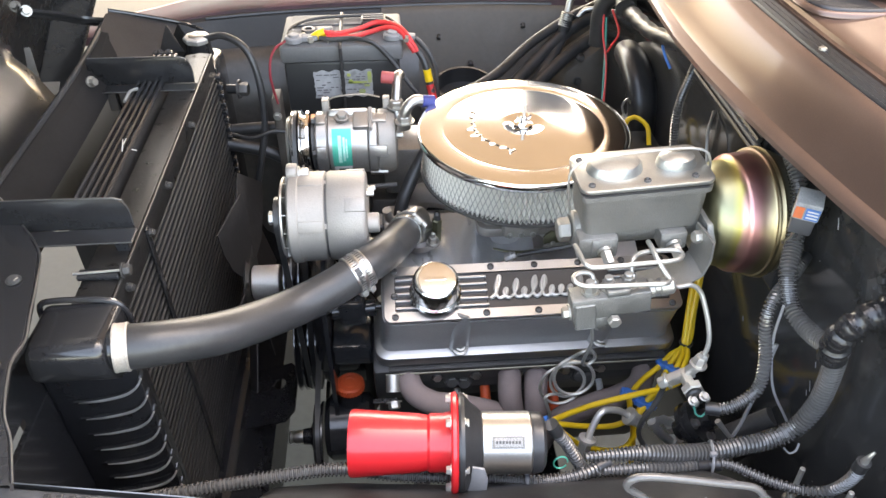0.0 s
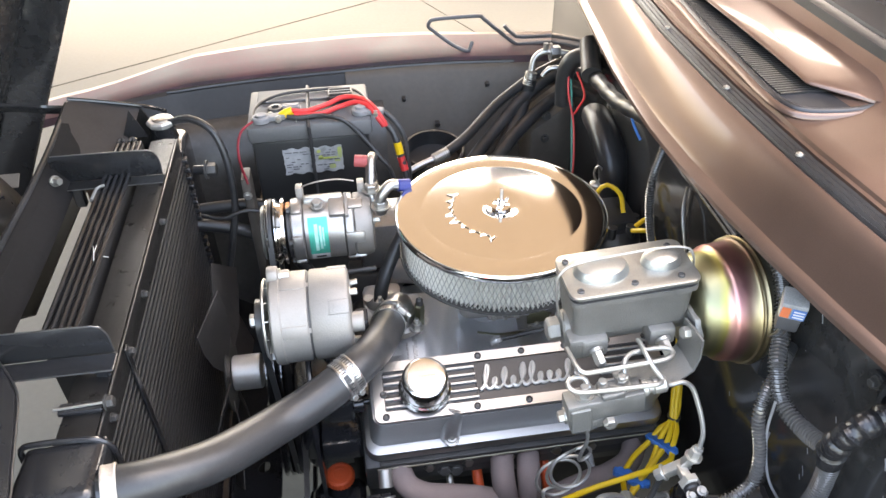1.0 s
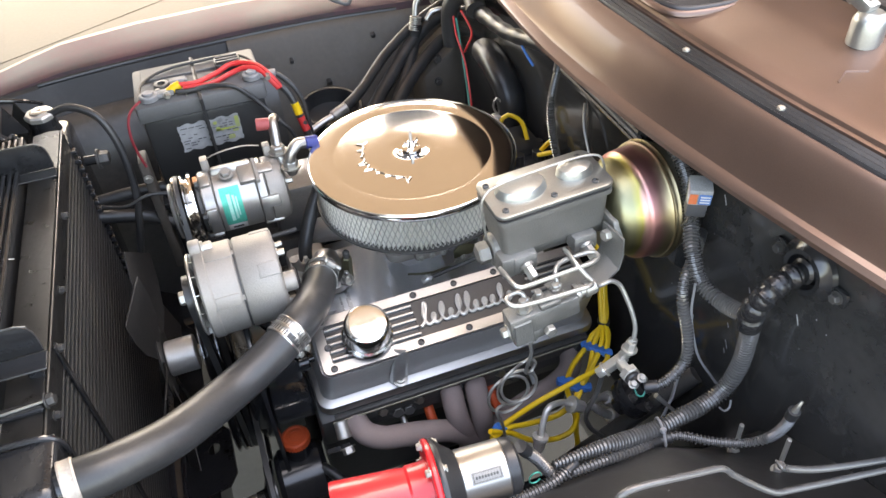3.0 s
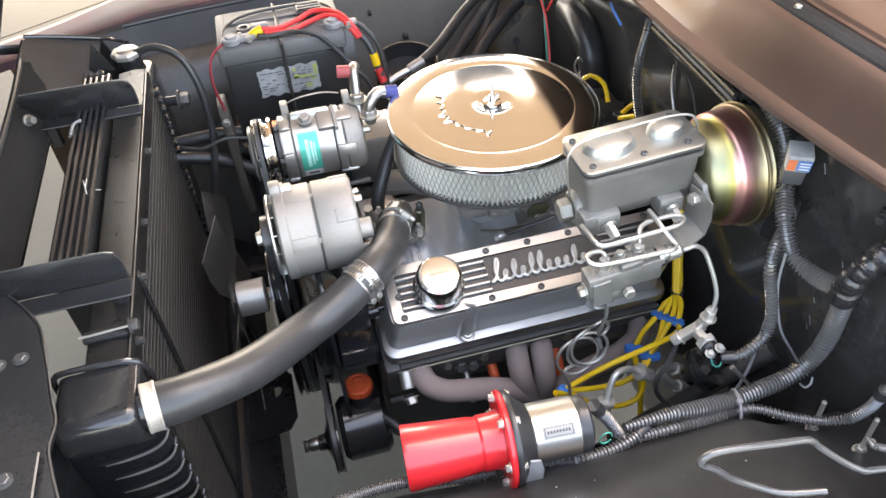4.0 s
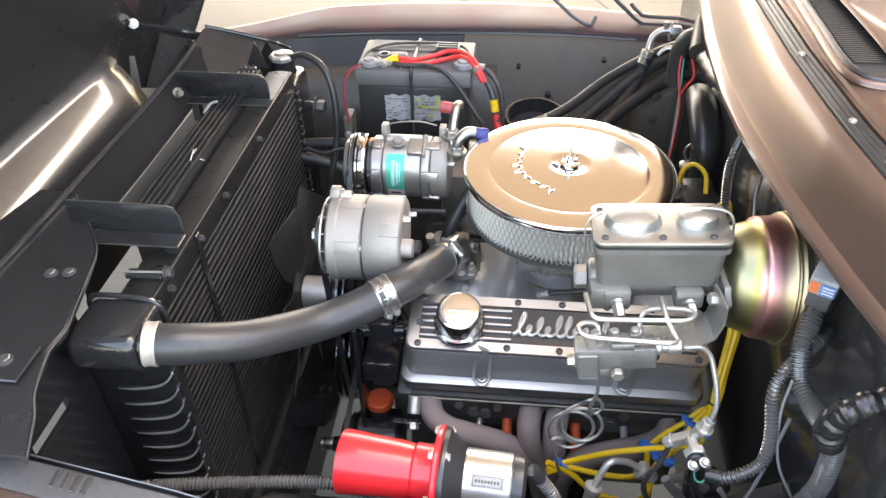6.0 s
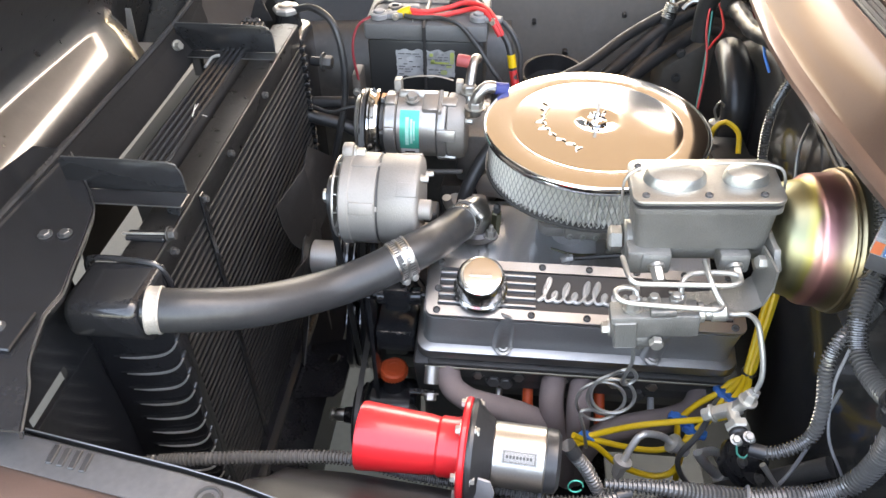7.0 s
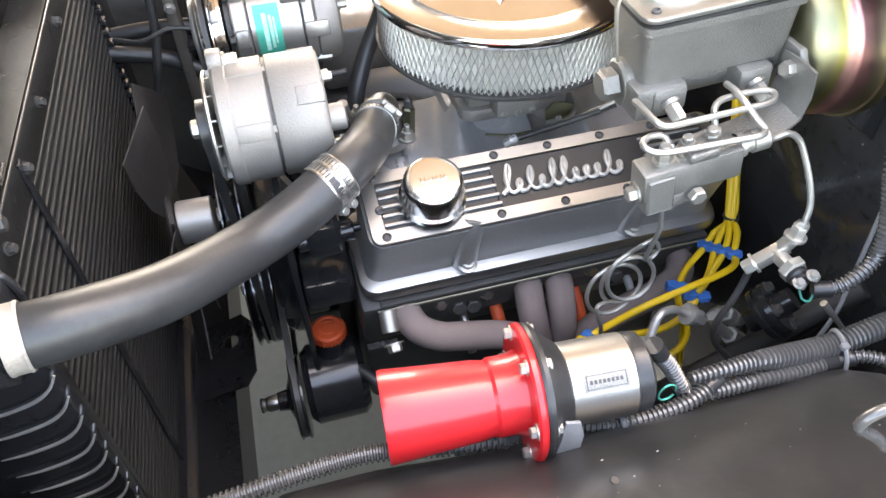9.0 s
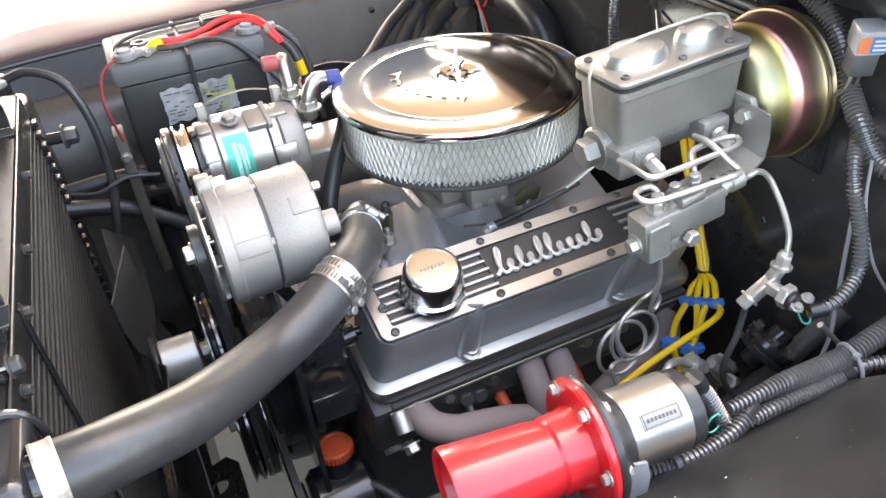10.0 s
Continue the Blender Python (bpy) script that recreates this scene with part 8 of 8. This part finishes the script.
def rear_stuff():
    ds = thing("distributor", (0.235, 0.06, 0.78), "black distributor cap behind the carburetor", "distributor")
    part("cap", lathe([(0.05, 0), (0.052, 0.02), (0.048, 0.045), (0.035, 0.06), (0, 0.06)], Matrix.Translation((0.245, 0.08, 0.83)), 28), SATIN, ds)
    part("coil_cover", box(0.22, 0.285, 0.06, 0.15, 0.86, 0.905, 0.008, 2), SATIN, ds)
    for k in range(6):
        a = radians(60 * k)
        part("tower", rod((0.245 + 0.036 * math.cos(a), 0.08 + 0.036 * math.sin(a), 0.88), (0.245 + 0.036 * math.cos(a), 0.08 + 0.036 * math.sin(a), 0.905), 0.009), SATIN, ds)
    for pts in ([(0.222, 0.135, 0.90), (0.226, 0.14, 0.925), (0.243, 0.141, 0.938), (0.262, 0.118, 0.93), (0.262, 0.09, 0.905)], [(0.27, 0.05, 0.90), (0.285, 0.03, 0.93), (0.285, 0.0, 0.90), (0.27, -0.05, 0.85)], [(0.262, 0.04, 0.90), (0.28, 0.0, 0.92), (0.278, -0.04, 0.88), (0.262, -0.10, 0.85)]):
        ob = thing("spark_plug_lead", pts[0], "yellow lead curving from the distributor", "spark plug lead", "yellow leads")
        part("lead", tube(pts, 0.0045, 10), YELLOW, ob)
    dip = thing("dipstick", (0.25, 0.2, 0.8), "dipstick tube with a wire loop handle", "dipstick")
    part("tube", rod((0.25, 0.205, 0.72), (0.246, 0.2, 0.895), 0.006), ZINC, dip)
    part("collar", lathe([(0.012, 0), (0.014, 0.004), (0.014, 0.01), (0.008, 0.014), (0, 0.014)], Matrix.Translation((0.246, 0.2, 0.893)), 20), ZINC, dip)
    part("loop", tube([(0.246, 0.2, 0.905), (0.236, 0.198, 0.93), (0.243, 0.197, 0.947), (0.255, 0.198, 0.93), (0.248, 0.2, 0.907)], 0.0022, 8), ZINC, dip)
    for lab, pts, r in (
        ("black refrigerant hose dropping from the crimped fitting", [(0.212, 0.612, 0.945), (0.20, 0.605, 0.90), (0.165, 0.55, 0.865), (0.10, 0.455, 0.83), (0.03, 0.37, 0.78), (-0.03, 0.30, 0.72)], 0.0145),
        ("black heater hose crossing to the firewall", [(0.31, 0.64, 0.945), (0.26, 0.635, 0.93), (0.19, 0.60, 0.90), (0.11, 0.53, 0.86), (0.02, 0.43, 0.82), (-0.05, 0.35, 0.76)], 0.0155),
        ("black heater hose crossing to the firewall", [(0.31, 0.60, 0.91), (0.25, 0.58, 0.895), (0.17, 0.52, 0.865), (0.09, 0.44, 0.83), (0.02, 0.37, 0.78), (-0.03, 0.31, 0.72)], 0.0155),
        ("black refrigerant hose to the fender fitting", [(0.30, 0.655, 0.965), (0.22, 0.64, 0.935), (0.12, 0.58, 0.90), (0.03, 0.49, 0.87), (-0.035, 0.44, 0.855)], 0.012),
        ("large black elbow hose at the firewall corner", [(0.26, 0.50, 0.93), (0.258, 0.50, 1.0), (0.268, 0.495, 1.035), (0.29, 0.48, 1.05), (0.315, 0.45, 1.04), (0.33, 0.40, 1.0)], 0.02),
        ("grey conduit end below the cowl lip", [(0.285, 0.44, 1.10), (0.275, 0.40, 1.085), (0.262, 0.345, 1.07)], 0.021)):
        ob = thing("heater_hose", pts[0], lab, "hose", "hoses at the firewall")
        part("hose", tube(pts, r, 14), RUBBER, ob)
    f1 = thing("hose_fitting", (0.21, 0.63, 0.97), "crimped aluminium hose end fitting", "hose fitting", "hose fittings")
    part("crimp", tube([(0.205, 0.61, 0.93), (0.213, 0.617, 0.96)], 0.015, 14, 0.004, ribs=0.002), ZINC, f1)
    part("elbow", tube([(0.213, 0.618, 0.962), (0.22, 0.625, 0.99), (0.24, 0.625, 1.005), (0.27, 0.62, 1.005), (0.305, 0.61, 1.0)], 0.008, 12), POLISHED, f1)
    part("nut", hexbolt((0.255, 0.622, 1.005), (1, -0.1, 0), 0.016, 0.025), POLISHED, f1)
    part("valve", rod((0.245, 0.622, 1.01), (0.245, 0.622, 1.028), 0.006), ZINC, f1)
    part("second_elbow", tube([(0.235, 0.60, 0.955), (0.25, 0.60, 0.972), (0.275, 0.595, 0.975), (0.305, 0.59, 0.97)], 0.006, 10), POLISHED, f1)
    f2 = thing("hose_fitting", (-0.05, 0.43, 0.85), "crimped aluminium hose end fitting", "hose fitting", "hose fittings")
    part("crimp", tube([(-0.02, 0.445, 0.86), (-0.055, 0.433, 0.851)], 0.0135, 14, ribs=0.002), ZINC, f2)
    part("elbow", tube([(-0.055, 0.433, 0.851), (-0.075, 0.43, 0.846), (-0.09, 0.425, 0.842), (-0.11, 0.42, 0.835)], 0.008, 12), POLISHED, f2)
    for lab, mat, pts in (
        ("thin red wire beside the firewall corner", PINKRED, [(0.262, 0.49, 1.02), (0.258, 0.46, 0.97), (0.262, 0.42, 0.92), (0.25, 0.36, 0.86), (0.24, 0.33, 0.80)]),
        ("thin green wire beside the firewall corner", GREEN, [(0.266, 0.48, 1.0), (0.264, 0.45, 0.95), (0.256, 0.40, 0.88), (0.246, 0.35, 0.82)]),
        ("thin red wire looped to a ring terminal", PINKRED, [(0.275, 0.47, 1.02), (0.28, 0.42, 0.99), (0.262, 0.40, 0.97), (0.258, 0.41, 0.95)]),
        ("thin bright wire along the firewall", STEEL, [(0.30, -0.05, 1.05), (0.285, -0.08, 1.02), (0.285, -0.12, 0.96), (0.29, -0.16, 0.9)]),
        ("blue taped wires under the cowl", BLUE, [(0.275, 0.16, 1.08), (0.272, 0.13, 1.07), (0.28, 0.11, 1.05)])):
        ob = thing("wire", pts[0], lab, "wire", "loose wires")
        part("wire", tube(pts, 0.0024, 8), mat, ob)
    bx = thing("wiring_bundle", (0.28, 0.2, 1.1), "dark taped wiring bundle under the cowl lip", "wiring bundle")
    part("sleeve", tube([(0.29, 0.45, 1.06), (0.275, 0.38, 1.06), (0.265, 0.28, 1.075), (0.26, 0.18, 1.09), (0.262, 0.08, 1.115), (0.265, -0.05, 1.14), (0.265, -0.20, 1.165)], lambda u: 0.017 - 0.008 * u + 0.001 * math.sin(u * 70), 12, 0.006), SATIN, bx)
    st = thing("steering_shaft", (0.2, -0.42, 0.6), "dark steering shaft joint with silver hose ends beside it", "steering shaft")
    part("shaft", tube([(0.10, -0.38, 0.52), (0.20, -0.42, 0.66), (0.30, -0.45, 0.78)], 0.014, 12), DARK, st)
    jt = along((0.201, -0.430, 0.747), (0.301, -0.460, 0.867))
    jc = part("joint", lathe([(0, -0.03), (0.014, -0.03), (0.016, -0.012), (0.033, -0.011), (0.034, -0.004), (0.031, -0.003), (0.031, 0.003), (0.034, 0.004), (0.033, 0.011), (0.016, 0.012), (0.014, 0.03), (0, 0.03)], jt, 28), BLACK, st, "black flanged flexible coupling")
    for k in range(4):
        q = jt @ Matrix.Rotation(radians(45 + 90 * k), 4, "Z")
        part("coupling_bolt", hexbolt(q @ Vector((0.025, 0, 0.011)), q.to_3x3() @ Vector((0, 0, 1)), 0.006, 0.008), DARK, jc)
    el = part("hose_end", tube([(0.040, -0.432, 0.690), (0.0464, -0.425, 0.7183), (0.0594, -0.41, 0.7432), (0.0717, -0.402, 0.7538), (0.10, -0.392, 0.7388), (0.1225, -0.392, 0.7199)], 0.0052, 14), BRIGHT, st, "bright curved hose end")
    part("hose_nut", hexbolt((0.0464, -0.425, 0.722), (-0.25, -0.25, -1), 0.0098, 0.026), BRIGHT, el)
    part("hose_nut", hexbolt((0.116, -0.392, 0.726), (1, -0.15, -0.7), 0.0105, 0.028), BRIGHT, el)
    for pts in ([(0.1640, -0.383, 0.690), (0.1710, -0.375, 0.6815), (0.1884, -0.366, 0.676), (0.2172, -0.357, 0.6483), (0.2512, -0.35, 0.6075)], [(0.1580, -0.388, 0.702), (0.1640, -0.39, 0.6920), (0.1807, -0.389, 0.6676), (0.2116, -0.387, 0.6344), (0.234, -0.385, 0.610)]):
        hb = part("hose_end", tube(pts[:4], 0.0072, 12), BRIGHT, st, "plated hose end")
        m = along(Vector(pts[3]).lerp(Vector(pts[2]), 0.45), pts[4])
        part("hose_nut", lathe([(0, 0), (0.0115, 0), (0.0128, 0.002), (0.0128, 0.018), (0.0105, 0.020), (0.0105, 0.026), (0.0128, 0.028), (0.0128, 0.040), (0.0, 0.042)], m, 6), BRIGHT, hb)
        part("hose_tail", tube([Vector(pts[4]).lerp(Vector(pts[3]), 0.3), Vector(pts[4]) + Vector((0.015, 0.01, -0.03)), Vector(pts[4]) + Vector((0.02, 0.03, -0.09))], 0.0098, 12), RUBBER, hb)
    box_ = thing("steering_gear", (0.15, -0.42, 0.45), "dark steering gear box low on the frame", "steering gear")
    part("housing", lathe([(0, 0), (0.05, 0), (0.055, 0.01), (0.055, 0.11), (0.04, 0.13), (0, 0.13)], Matrix.Translation((0.14, -0.41, 0.44)) @ Matrix.Rotation(radians(25), 4, "Y"), 28), DARK, box_)


horn()
header()
leads()
looms()
rear_stuff()
